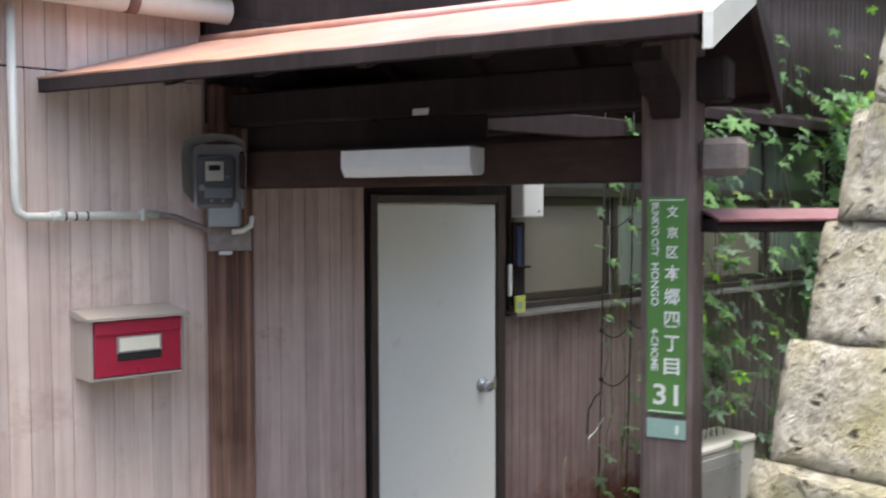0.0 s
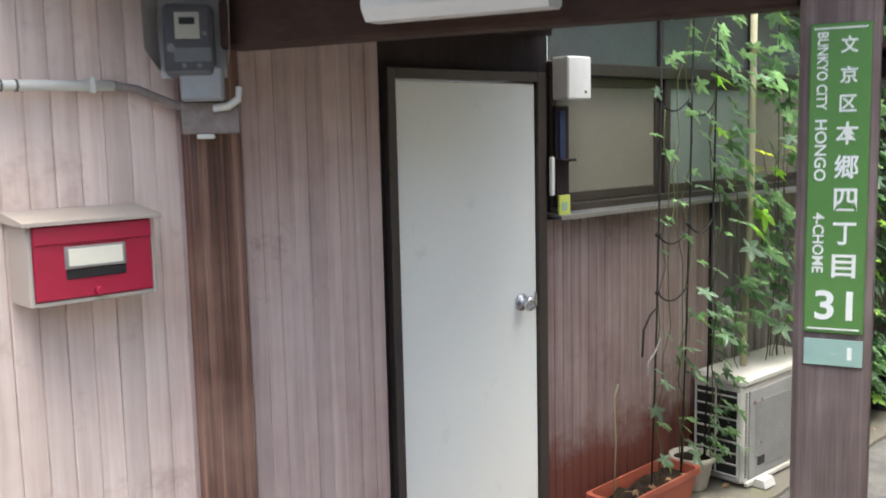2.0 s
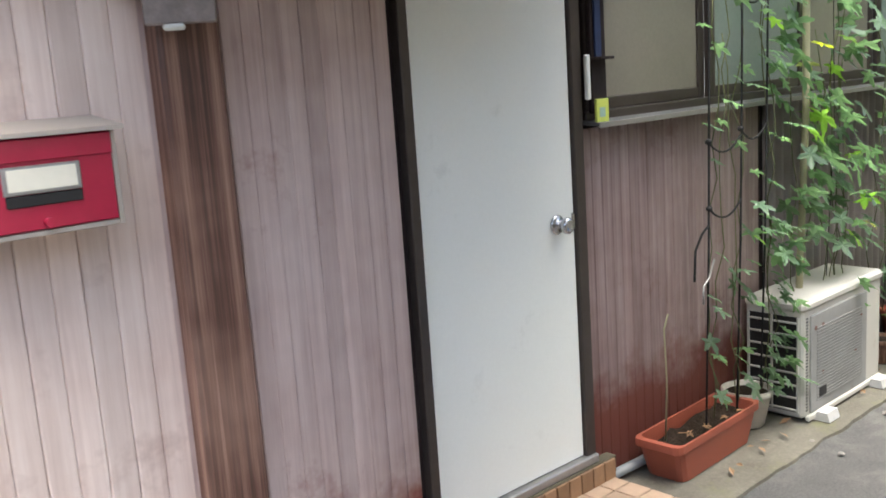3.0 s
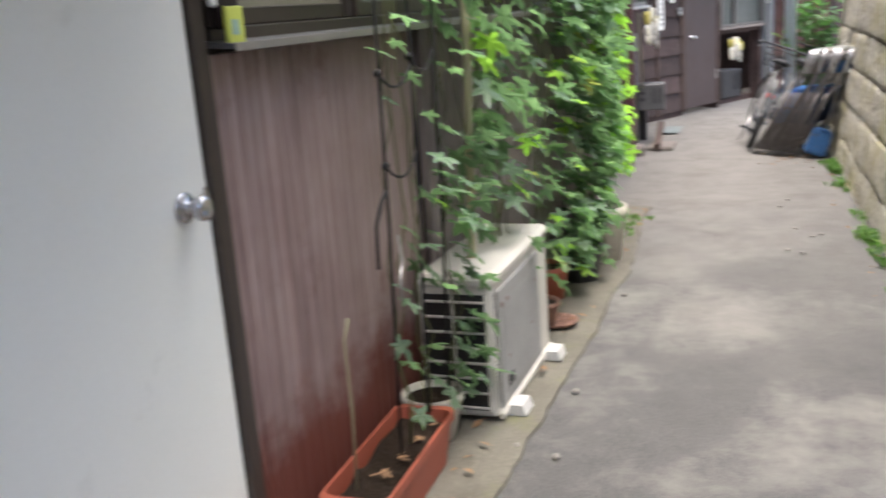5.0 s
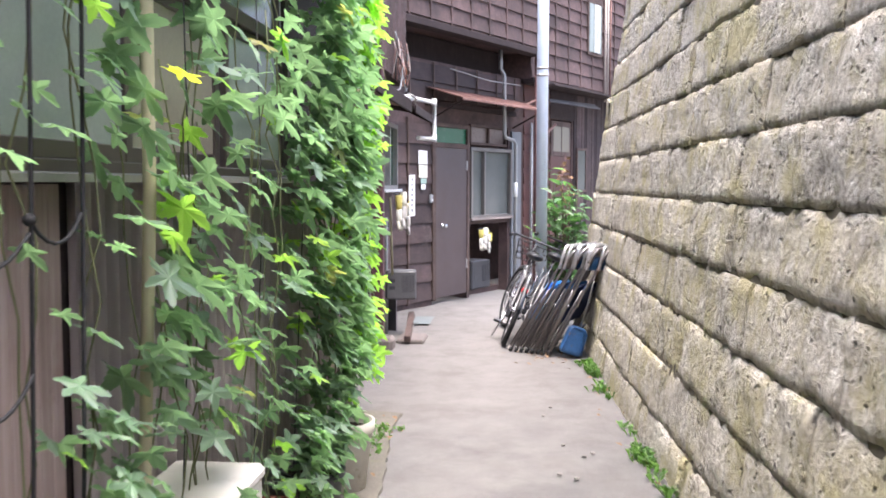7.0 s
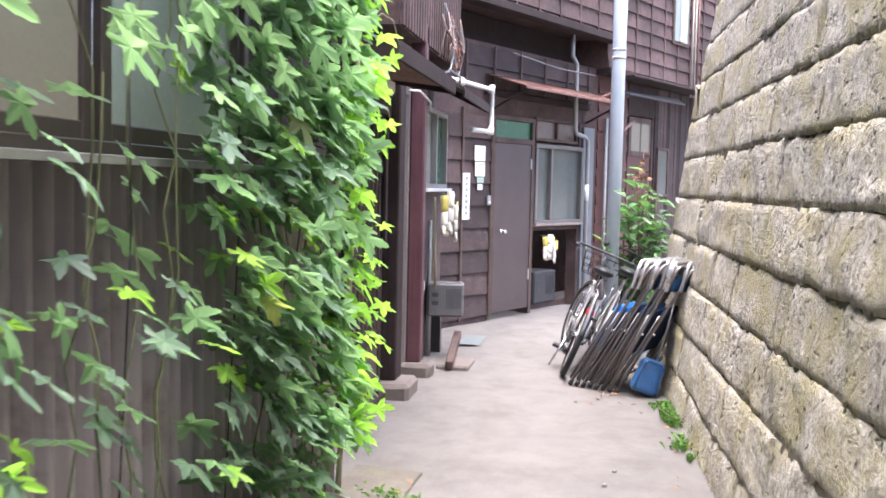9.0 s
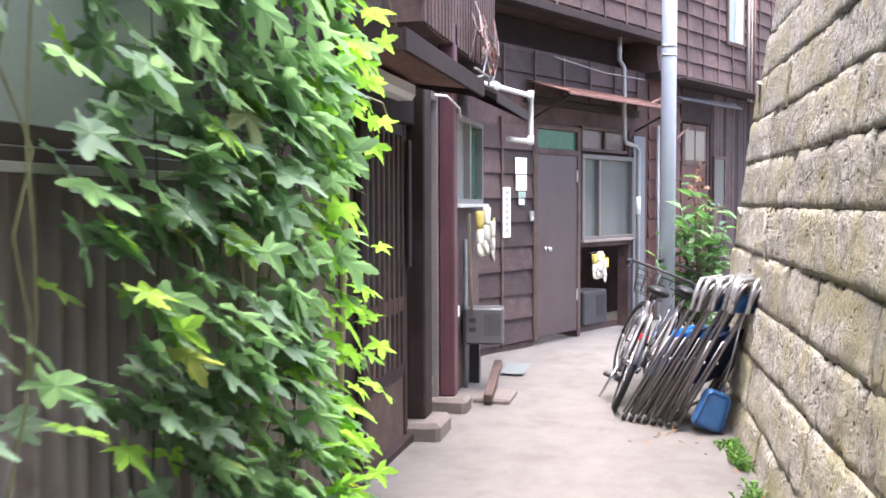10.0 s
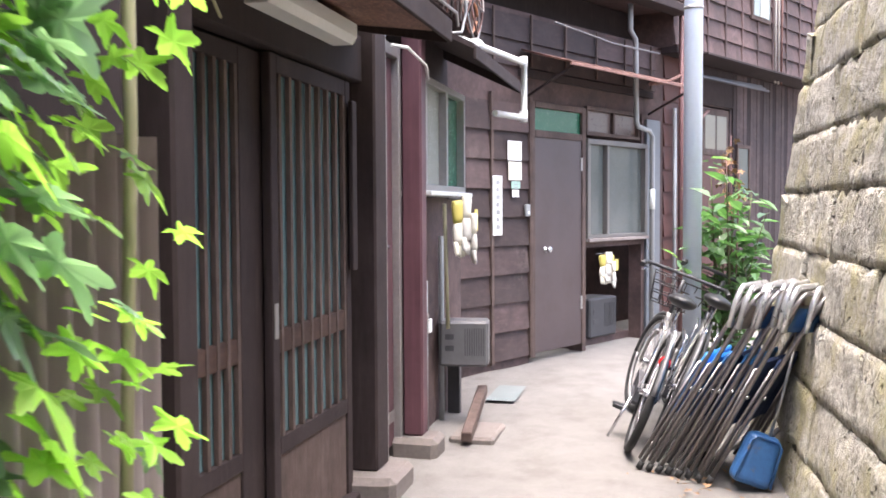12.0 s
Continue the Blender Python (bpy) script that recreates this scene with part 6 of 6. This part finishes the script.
    part("stand", tube([(0.0, 0.08, R - 0.05), (-0.02, 0.12, 0.03)], 0.008), M["steel"], b)
    return b


bike = bicycle()
second = copy_thing(bike, pose(11.98, 2.49, ground_z(12, 2.5) + 0.015, 24, 0, -3))
second["label"] = "second city bicycle wedged between bicycle and chairs"
for o in list(second.children):
    if o.name.startswith("reflector"):
        bpy.data.objects.remove(o)


def folding_chair(seat_mat, back_mat):
    c = empty("folding_chair", None, "folded steel pipe chair with vinyl seat leaning in a stack", "chair", "stacked folding chairs")
    fr = bmesh.new()
    pts = [(0.0, 0, 0), (0.0, 0, 0.95)] + [(0.06 - 0.06 * math.cos(a), 0.0, 0.95 + 0.10 * math.sin(a)) for a in [k * math.pi / 10 for k in range(1, 6)]] \
        + [(0.38 + 0.06 * math.sin(a), 0.0, 0.95 + 0.10 * math.cos(a)) for a in [k * math.pi / 10 for k in range(0, 6)]] + [(0.44, 0, 0)]
    add_tube(fr, pts, 0.0105, 8)
    part("front_frame", fr, M["chair_steel"], c)
    bw = bmesh.new()
    add_tube(bw, [(0.0, -0.012, 0.86)] + [Vector(p) + Vector((0, -0.012 + 0.3 * max(0, p[2] - 0.86), 0)) for p in pts[1:-1]] + [(0.44, -0.012, 0.86)], 0.0145, 8)
    part("top_bow", bw, M["chrome"], c, "bright curved back bow")
    rf = bmesh.new()
    add_tube(rf, [(0.03, 0.03, 0.02), (0.03, 0.028, 0.62), (0.41, 0.028, 0.62), (0.41, 0.03, 0.02)], 0.009, 8)
    add_tube(rf, [(0.03, 0.03, 0.10), (0.41, 0.03, 0.10)], 0.008, 6)
    part("rear_frame", rf, M["chair_steel"], c)
    part("seat", box(0.05, 0.39, 0.012, 0.034, 0.30, 0.68, 0.01), seat_mat, c, "vinyl seat")
    br = bmesh.new()
    n = 10
    rows = [[br.verts.new((0.02 + 0.40 * k / n, -0.012 - 0.03 * math.sin(math.pi * k / n), z)) for k in range(n + 1)] for z in (0.86, 0.89, 0.95, 0.985)]
    for a, b in zip(rows, rows[1:]):
        for k in range(n):
            br.faces.new((a[k], a[k + 1], b[k + 1], b[k])).smooth = True
    bmesh.ops.solidify(br, geom=br.faces[:], thickness=-0.016)
    part("backrest", br, back_mat, c)
    for x in (0.0, 0.44):
        part("rubber_foot", tube([(x, 0, -0.012), (x, 0, 0.03)], 0.016, 8), M["rubber"], c)
    for x in (0.0, 0.44):
        part("pivot", tube([(x, -0.018, 0.50), (x, -0.008, 0.50)], 0.011, 10), M["steel"], c)
    return c


protos = {}
for k, key in enumerate(("blue", "blue", "blue_steel", "navy", "blue_steel", "blue", "navy", "navy")):
    m = pose(11.42 - 0.028 * k + rnd.uniform(-0.02, 0.02), 2.55 - 0.047 * k, ground_z(11.4, 2.4) + 0.022, 31.5 - 0.3 * k + rnd.uniform(-1.2, 1.2), rnd.uniform(-3, 3), -27 + rnd.uniform(-9, 9))
    if key in protos:
        copy_thing(protos[key], m)
    else:
        protos[key] = folding_chair(M[key], M["orange" if key == "blue_steel" else "blue_steel" if key == "navy" else "mail_grey"])
        protos[key].matrix_basis = m


def dustpan():
    at = pose(11.17, 2.05, ground_z(11, 2.1) + 0.03, 20, 0, 14)
    d = empty("dustpan", at, "worn blue steel dustpan with a long handle", "dustpan")
    bm = box(-0.05, 0.05, -0.1, 0.1, 0.0, 0.25)
    for v in bm.verts:
        if v.co.z > 0.1:
            v.co.y *= 0.82
    bmesh.ops.bevel(bm, geom=bm.edges[:], offset=0.042, segments=4, affect="EDGES", profile=0.5)
    part("pan", bm, M["blue_steel"], d)
    rim = [(-0.052, 0.086, 0.02), (-0.052, 0.074, 0.21), (-0.052, 0.05, 0.236), (-0.052, -0.05, 0.236), (-0.052, -0.074, 0.21), (-0.052, -0.086, 0.02)]
    part("rolled_edge", tube(rim, 0.006, 6), M["blue_steel"], d)
    part("socket", tube([(0.0, -0.02, 0.24), (0.01, -0.05, 0.29)], 0.013, 8), M["dark_metal"], d)
    part("handle", tube([at.inverted() @ Vector(p) for p in ((11.18, 1.96, 0.18), (11.2, 1.90, 0.38), (11.25, 1.812, 0.735))], 0.008, 8), M["alu"], d, "grey metal handle")
    part("grip", tube([at.inverted() @ Vector(p) for p in ((11.235, 1.824, 0.695), (11.253, 1.812, 0.745))], 0.014, 8), M["blue"], d)


dustpan()


# ---- shrub behind the pole ----
def shrub():
    s = empty("shrub", pose(13.1, 2.04, ground_z(13, 2)), "leafy green shrub with thin stems beside the wall", "shrub")
    r = random.Random(2)
    verts, faces = [], []
    for k in range(16):
        tx, ty, tz = r.gauss(-0.05, 0.28), r.gauss(-0.02, 0.2), r.uniform(0.6, 1.75)
        p0, p2 = Vector((r.gauss(0, 0.05), r.gauss(0, 0.05), 0)), Vector((tx, ty, tz))
        p1 = (p0 + p2) / 2 + Vector((0, 0, 0.25))
        pts = [p0 * (1 - f) ** 2 + p1 * 2 * f * (1 - f) + p2 * f * f for f in [j / 6 for j in range(7)]]
        part("stem", tube(pts, [0.009 - 0.001 * j for j in range(7)], 5), M["stem"], s)
        for j in range(30):
            f = r.uniform(0.35, 1.03)
            q = p0 * (1 - f) ** 2 + p1 * 2 * f * (1 - f) + p2 * f * f
            m = Matrix.Translation(q + Vector((r.gauss(0, 0.05), r.gauss(0, 0.05), r.gauss(0, 0.04)))) @ pose(0, 0, 0, r.uniform(-30, 40), r.uniform(-30, 30), r.uniform(0, 360))
            a = r.uniform(0.055, 0.11)
            b = len(verts)
            verts += [tuple(m @ Vector(p)) for p in ((0, 0, 0), (a * 0.32, a * 0.5, a * 0.1), (a * 0.25, a * 1.1, 0.0), (0, a * 1.7, -a * 0.25), (-a * 0.25, a * 1.1, 0.0), (-a * 0.32, a * 0.5, a * 0.1), (0, a * 0.8, -a * 0.08))]
            faces += [(b, b + 1, b + 6), (b + 1, b + 2, b + 6), (b + 2, b + 3, b + 6), (b + 3, b + 4, b + 6), (b + 4, b + 5, b + 6), (b + 5, b, b + 6)]
    me = bpy.data.meshes.new("leaves")
    me.from_pydata(verts, [], faces)
    me.materials.append(M["shrub"])
    o = new("leaves", me)
    o.parent = s
    o["kind"] = "stuff"


shrub()


def dry_twigs():
    d = empty("dry_twigs", pose(13.0, 2.0, ground_z(13, 2)), "reddish dry twigs standing in the shrub", "twig")
    r = random.Random(12)
    for k in range(6):
        top = Vector((r.uniform(-0.1, 0.15), r.uniform(-0.12, 0.1), r.uniform(1.45, 1.95)))
        part("twig", tube([(0.02 * k, 0, 0), top * 0.55 + Vector((0, 0, 0.1)), top], [0.006, 0.005, 0.003], 5), M["pipe_red"], d)
        for j in range(5):
            at = top + Vector((r.gauss(0, 0.05), r.gauss(0, 0.05), -r.uniform(0, 0.25)))
            part("dry_leaf", leaf_bm(0.045, r.random(), tuple(at), (r.uniform(0, 70), r.uniform(-30, 30), r.uniform(0, 360))), M["litter"], d)


dry_twigs()


# ---- fittings of the second house and back row ----
def hung_gloves(m, label):
    """Work gloves hung by their cuffs from a rail, fingers down."""
    g = empty("work_gloves", m, label, "gloves", "hung work gloves")
    part("rail", tube([(-0.13, 0.03, 0.1), (0.13, 0.03, 0.1)], 0.006, 6), M["dark_metal"], g)
    for k, (x, y, z, lean, size, cuff, hand) in enumerate(((-0.075, 0.0, 0.09, -6, 1.0, "yellow", "cream"), (-0.015, -0.03, 0.115, 3, 1.05, "cream", "cotton"),
                                                           (0.055, -0.015, 0.085, 7, 0.95, "yellow", "cotton"), (0.02, -0.055, 0.03, -4, 0.9, "cream", "cotton"))):
        gm = pose(x, y, z, 0, lean, 12 * k - 15) @ Matrix.Scale(size, 4)
        c = lathe([(0.034, 0.0), (0.04, -0.02), (0.036, -0.07), (0.033, -0.10)], 12)
        c.transform(gm @ Matrix.Diagonal((1.1, 0.55, 1, 1)))
        gl = part("glove", c, M[cuff], g, cuff.replace("cream", "pale cream") + " glove cuff", True)
        h = lathe([(0.033, -0.10), (0.044, -0.13), (0.046, -0.17), (0.036, -0.20)], 12)
        h.transform(gm @ Matrix.Diagonal((1.05, 0.5, 1, 1)))
        part("palm", h, M[hand], gl, "hanging cotton palm", True)
        for f in range(4):
            fx = -0.033 + 0.022 * f
            fb = add_tube(bmesh.new(), [(fx, 0, -0.185), (fx * 1.15, -0.004, -0.23), (fx * 1.2, -0.01, -0.265 + 0.012 * abs(f - 1.5))], [0.012, 0.011, 0.008], 7)
            fb.transform(gm)
            part("finger", fb, M[hand], gl)
        fb = add_tube(bmesh.new(), [(0.042, 0, -0.14), (0.062, -0.008, -0.175), (0.064, -0.012, -0.205)], [0.012, 0.011, 0.008], 7)
        fb.transform(gm)
        part("finger", fb, M[hand], gl)
    part("paper_tag", box(0.03, 0.095, -0.062, -0.059, -0.05, 0.05, 0.001), M["yellow"], g, "yellow paper tag")


hung_gloves(pose(12.15, 3.63, 1.20) @ Matrix.Scale(1.3, 4), "yellow and white work gloves hung under the window")
hung_gloves(B @ Matrix.Translation((1.0, -0.14, 0.74)) @ Matrix.Scale(1.05, 4), "pale yellow and white work gloves by the dark recess")
bp = empty("bamboo_rod", pose(12.1, 3.70, 0.55), "thin pale bamboo rod hanging on the wall", "rod")
part("rod", tube([(0, 0, 0), (0.01, 0.02, 0.75)], 0.012, 8), M["bamboo"], bp)

wp = empty("white_pipe", pose(0, 0, 0), "white plastic drain pipe above the small roof", "pipe")
part("run", tube([(11.9, 3.58, 2.235), (12.2, 3.54, 2.25), (13.18, 3.41, 2.285), (13.21, 3.405, 2.27), (13.21, 3.405, 1.93), (13.18, 3.41, 1.90), (12.7, 3.52, 1.89)], 0.021, 12), M["white_plastic"], wp)
for x, y, z in ((13.2, 3.407, 2.29), (13.2, 3.407, 1.91)):
    part("elbow", lathe([(0.015, -0.04), (0.028, -0.035), (0.029, 0.035), (0.015, 0.04)], 14, (x, y, z)), M["white_plastic"], wp)
part("collar", tube([(12.16, 3.545, 2.249), (12.24, 3.535, 2.252)], 0.036, 12), M["white_plastic"], wp)

cb = empty("cable_bundle", pose(0, 0, 0), "tangle of thin old cables on the wall", "cable")
for k in range(9):
    rr_ = random.Random(k)
    x0, y0, z0 = 11.85 + 0.1 * k, 3.66, 2.5
    pts = [(x0, y0, z0 - 0.1)]
    for j in range(7):
        a = j * 1.1 + k
        pts.append((x0 + 0.03 * j + 0.07 * math.cos(a) + rr_.uniform(-0.03, 0.03), y0 - 0.03 + 0.02 * math.sin(a), z0 + 0.12 + 0.10 * math.sin(a) + 0.02 * j + rr_.uniform(-0.03, 0.03)))
    part("cable", tube(pts, 0.0055, 6), M["grey_wood"] if k % 4 == 0 else M["rust"] if k % 2 else M["black"], cb)
part("wall_cable", tube([(10.95, 3.70, 2.05), (11.1, 3.66, 2.06), (11.3, 3.62, 2.0), (11.5, 3.66, 1.96)], 0.008, 6), M["pvc"], cb)

tagged(link("wire_overhead", tube([B @ Vector((-0.1, -0.3, 2.78)), B @ Vector((0.8, -0.32, 2.72)), B @ Vector((1.7, -0.3, 2.74))], 0.008, 6), M["unit_grey"]), "thin grey pipe under the overhang", "pipe")


def pipes():
    p = empty("drain_pipe", B, "grey drain pipe with bends on the back wall", "pipe")
    part("run", tube([(1.46, -0.12, 3.2), (1.46, -0.12, 2.95), (1.56, -0.12, 2.88), (1.58, -0.12, 2.1), (1.62, -0.12, 2.05), (1.84, -0.12, 2.02), (1.90, -0.12, 1.97), (1.90, -0.12, 0.0)], 0.025, 10), M["grey_metal"], p)
    part("white_sleeve", tube([(1.90, -0.12, 1.25), (1.90, -0.12, 1.45)], 0.029, 10), M["white_plastic"], p)
    q = empty("red_pipe", B, "rust-red iron pipe with branches", "pipe")
    part("run", tube([(2.28, -0.24, 0.0), (2.28, -0.24, 3.6)], 0.026, 10), M["pipe_red"], q)
    part("branch", tube([(2.28, -0.24, 2.6), (2.0, -0.2, 2.5), (1.7, -0.2, 2.46)], 0.018, 8), M["rust"], q)
    part("branch", tube([(2.28, -0.24, 2.05), (2.7, -0.2, 2.15), (3.0, -0.2, 2.3)], 0.018, 8), M["rust"], q)
    for k, s in enumerate((2.5, 2.62)):
        tagged(link("grey_pipe", tube([B @ Vector((s, -0.06, 0.0)), B @ Vector((s, -0.06, 2.3))], 0.02, 8), M["grey_metal"]), "slim grey pipe on the back wall", "pipe", "slim wall pipes")
    tagged(link("metal_sheet", box(1.96, 2.24, -0.03, 0.0, 0.02, 2.15, 0.004, B), M["sheet_grey"]), "tall dull blue-grey metal panel", "panel")
    for k in range(3):
        tagged(link("conduit_run", tube([B @ Vector((2.4, -0.3 - 0.05 * k, 2.62 - 0.02 * k)), B @ Vector((4.2, -0.3 - 0.04 * k, 2.66 - 0.03 * k))], 0.013, 8), M["dark_metal"]), "thin grey pipe under the upper storey", "pipe", "pipes under the overhang")
    for s in (4.75, 4.85, 4.95):
        tagged(link("upper_pipe", tube([B @ Vector((s, -0.24, 2.75)), B @ Vector((s, -0.24, 4.6))], 0.013, 8), M["mail_grey"] if s < 4.9 else M["rust"]), "thin vertical pipe on the upper wall", "pipe", "upper wall pipes")


pipes()


def notices():
    n = empty("name_plate", B, "tall white wooden nameplate with black writing", "sign")
    part("board", box(-0.59, -0.47, -0.045, -0.03, 1.05, 1.53, 0.003), M["paper"], n)
    for k in range(7):
        part("writing", box(-0.555, -0.505 - 0.01 * (k % 2), -0.0465, -0.045, 1.10 + k * 0.06, 1.135 + k * 0.06), M["grey_metal"], n)
    for s0, s1, z0, z1, mat in ((-0.38, -0.19, 1.66, 1.82, "paper"), (-0.37, -0.19, 1.50, 1.65, "cream"), (-0.33, -0.21, 1.43, 1.49, "sign_mint"), (-0.32, -0.23, 1.36, 1.42, "paper")):
        q = empty("notice", B, "small paper notice pinned to the boards", "notice", "notices beside the door")
        part("sheet", box(s0, s1, -0.034, -0.03, z0, z1), M[mat], q)
        for j in range(2):
            part("line", box(s0 + 0.03, s1 - 0.03, -0.0346, -0.034, z1 - 0.03 - 0.025 * j, z1 - 0.022 - 0.025 * j), M["grey_metal"], q)
    i = empty("intercom", B, "small grey intercom beside the door", "intercom")
    part("body", box(-0.15, -0.09, -0.055, -0.03, 1.2, 1.3, 0.006), M["grey_metal"], i)
    part("button", tube([(-0.12, -0.055, 1.23), (-0.12, -0.061, 1.23)], 0.012, 10), M["white_plastic"], i)


notices()


def vent_box(name, m, w, h, d, label):
    b = empty(name, m, label, "unit")
    part("casing", box(0, w, -d, 0, 0, h, 0.015), M["dark_metal"] if "crate" in name else M["unit_grey"], b)
    for k in range(9):
        part("louvre", box(w * 0.52 + k * w * 0.047, w * 0.52 + k * w * 0.047 + w * 0.02, -d - 0.003, -d, h * 0.25, h * 0.85), M["dark_metal"], b)
    for z in (0.35, 0.6):
        part("grip", box(w * 0.12, w * 0.3, -d - 0.003, -d, h * z, h * (z + 0.12)), M["dark_metal"], b)
    return b


vent_box("heater_unit", pose(12.42, 3.81, 0.30, 0, 0, -82), 0.30, 0.28, 0.22, "grey wall heater unit with louvres")
vent_box("plastic_crate", B @ Matrix.Translation((1.1, 0.4, 0.02)), 0.5, 0.38, 0.3, "grey plastic crate in the dark recess")
tagged(link("heater_bracket", box(12.5, 12.56, 3.72, 3.8, -0.06, 0.30, 0.004), M["dark_metal"]), "dark iron bracket under the heater", "bracket")
pb = empty("wall_piping", pose(0, 0, 0), "dusty grey pipes and taps on the wall", "pipe")
for k, (x, z0, z1) in enumerate(((11.75, 0.0, 1.3), (11.9, 0.0, 0.85), (12.3, 0.0, 1.1))):
    part("pipe", tube([(x, 3.79, z0 - 0.05), (x, 3.79, z1)], 0.018, 8), M["grey_metal"], pb)
part("joint", tube([(11.6, 3.77, 0.62), (11.78, 3.76, 0.66)], 0.028, 8), M["grey_wood"], pb)
part("tag", box(11.88, 11.93, 3.755, 3.77, 0.55, 0.63, 0.003), M["paper"], pb)
part("valve", lathe([(0.02, 0), (0.04, 0.01), (0.04, 0.05), (0.02, 0.06)], 12, (11.75, 3.78, 0.88)), M["white_plastic"], pb)
bm = box(-0.03, 0.03, -0.03, 0.03, 0, 0.75, 0.006)
o = tagged(link("loose_timber", bm, M["old_wood"]), "short brown timber propped against the wall", "timber")
o.matrix_world = pose(11.68, 3.50, ground_z(11.7, 3.5) + 0.05, 0, 80, 4)
tagged(link("flat_stone", box(11.75, 12.15, 3.36, 3.62, -0.08, -0.015, 0.015), M["dusty_stone"]), "flat pale stone slab on the ground", "stone")
mt = bmesh.new()
g = [[mt.verts.new((12.85 + 0.55 * i / 8, 3.42 + 0.2 * j / 4, ground_z(13, 3.5) + 0.02 + 0.006 * noise.noise((i, j, 0)))) for j in range(5)] for i in range(9)]
for i in range(8):
    for j in range(4):
        mt.faces.new((g[i][j], g[i + 1][j], g[i + 1][j + 1], g[i][j + 1]))
tagged(link("cloth", mt, M["rag"]), "faded blue-green rag on the ground", "rag")
tagged(link("antenna_clutter", tube([(10.2, 3.30, 2.10), (10.5, 3.28, 2.09), (10.62, 3.30, 2.06)], 0.007, 6), M["alu"]), "thin metal strip along the awning edge", "strip")

# ---- loose cables high on the second house ----
def cable_coil():
    c = empty("cable_coil", pose(12.55, 3.66, 2.50), "loose coil of brown and grey cable hung on the boards", "cable")
    for k, (r0, mat) in enumerate(((0.13, "rust"), (0.11, "orange"), (0.15, "grey_metal"), (0.095, "rust"))):
        pts = [(r0 * math.cos(a) * 1.5 + 0.03 * k, -0.012 * k - 0.01 * math.sin(2 * a), r0 * math.sin(a) * (0.8 + 0.1 * k)) for a in [0.3 * k + j * 0.35 for j in range(18)]]
        part("loop", tube(pts, 0.007, 6), M[mat], c)
    part("lead", tube([(-0.5, 0.0, 0.35), (-0.3, -0.03, 0.18), (-0.22, -0.03, -0.02), (-0.3, -0.02, -0.16), (-0.5, 0.0, -0.2)], 0.008, 6), M["grey_metal"], c)
    part("hook", tube([(0.0, 0.05, 0.13), (0.0, -0.05, 0.13), (0.0, -0.05, 0.16)], 0.006, 6), M["dark_metal"], c)


cable_coil()

# ---- boards of the house walls ----
board_mesh = {}


def wall_board(parent, x, w, z0, z1, mat, y):
    key = (round(w, 3), round(z0, 2), round(z1, 2), mat)
    if key not in board_mesh:
        bm = box(0.0006, w - 0.0006, 0.0, 0.014, z0, z1, 0.003)
        me = bpy.data.meshes.new("board")
        bm.normal_update()
        bm.to_mesh(me)
        bm.free()
        me.materials.append(M[mat])
        board_mesh[key] = me
    o = new("board", board_mesh[key])
    o.parent, o.location = parent, (x, y + rnd.uniform(-0.0015, 0.0015), 0)


x = -0.6
while x < 2.34:
    if x > 1.4:
        wall_board(wall_north, x, 0.073, -0.05, 2.45, "siding_pink", 3.505)
        wall_board(wall_north, x, 0.073, 2.455, 2.80, "siding_pink", 3.508)
    else:
        wall_board(wall_north, x, 0.073, -0.05, 2.80, "siding_pink", 3.505)
    x += 0.073
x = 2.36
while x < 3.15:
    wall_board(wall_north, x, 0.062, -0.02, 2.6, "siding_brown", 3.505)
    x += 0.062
x = 4.035
while x < 5.28:
    wall_board(wall_north, x, 0.0575, 0.02, 1.425, "siding_dark", 3.505)
    x += 0.0575
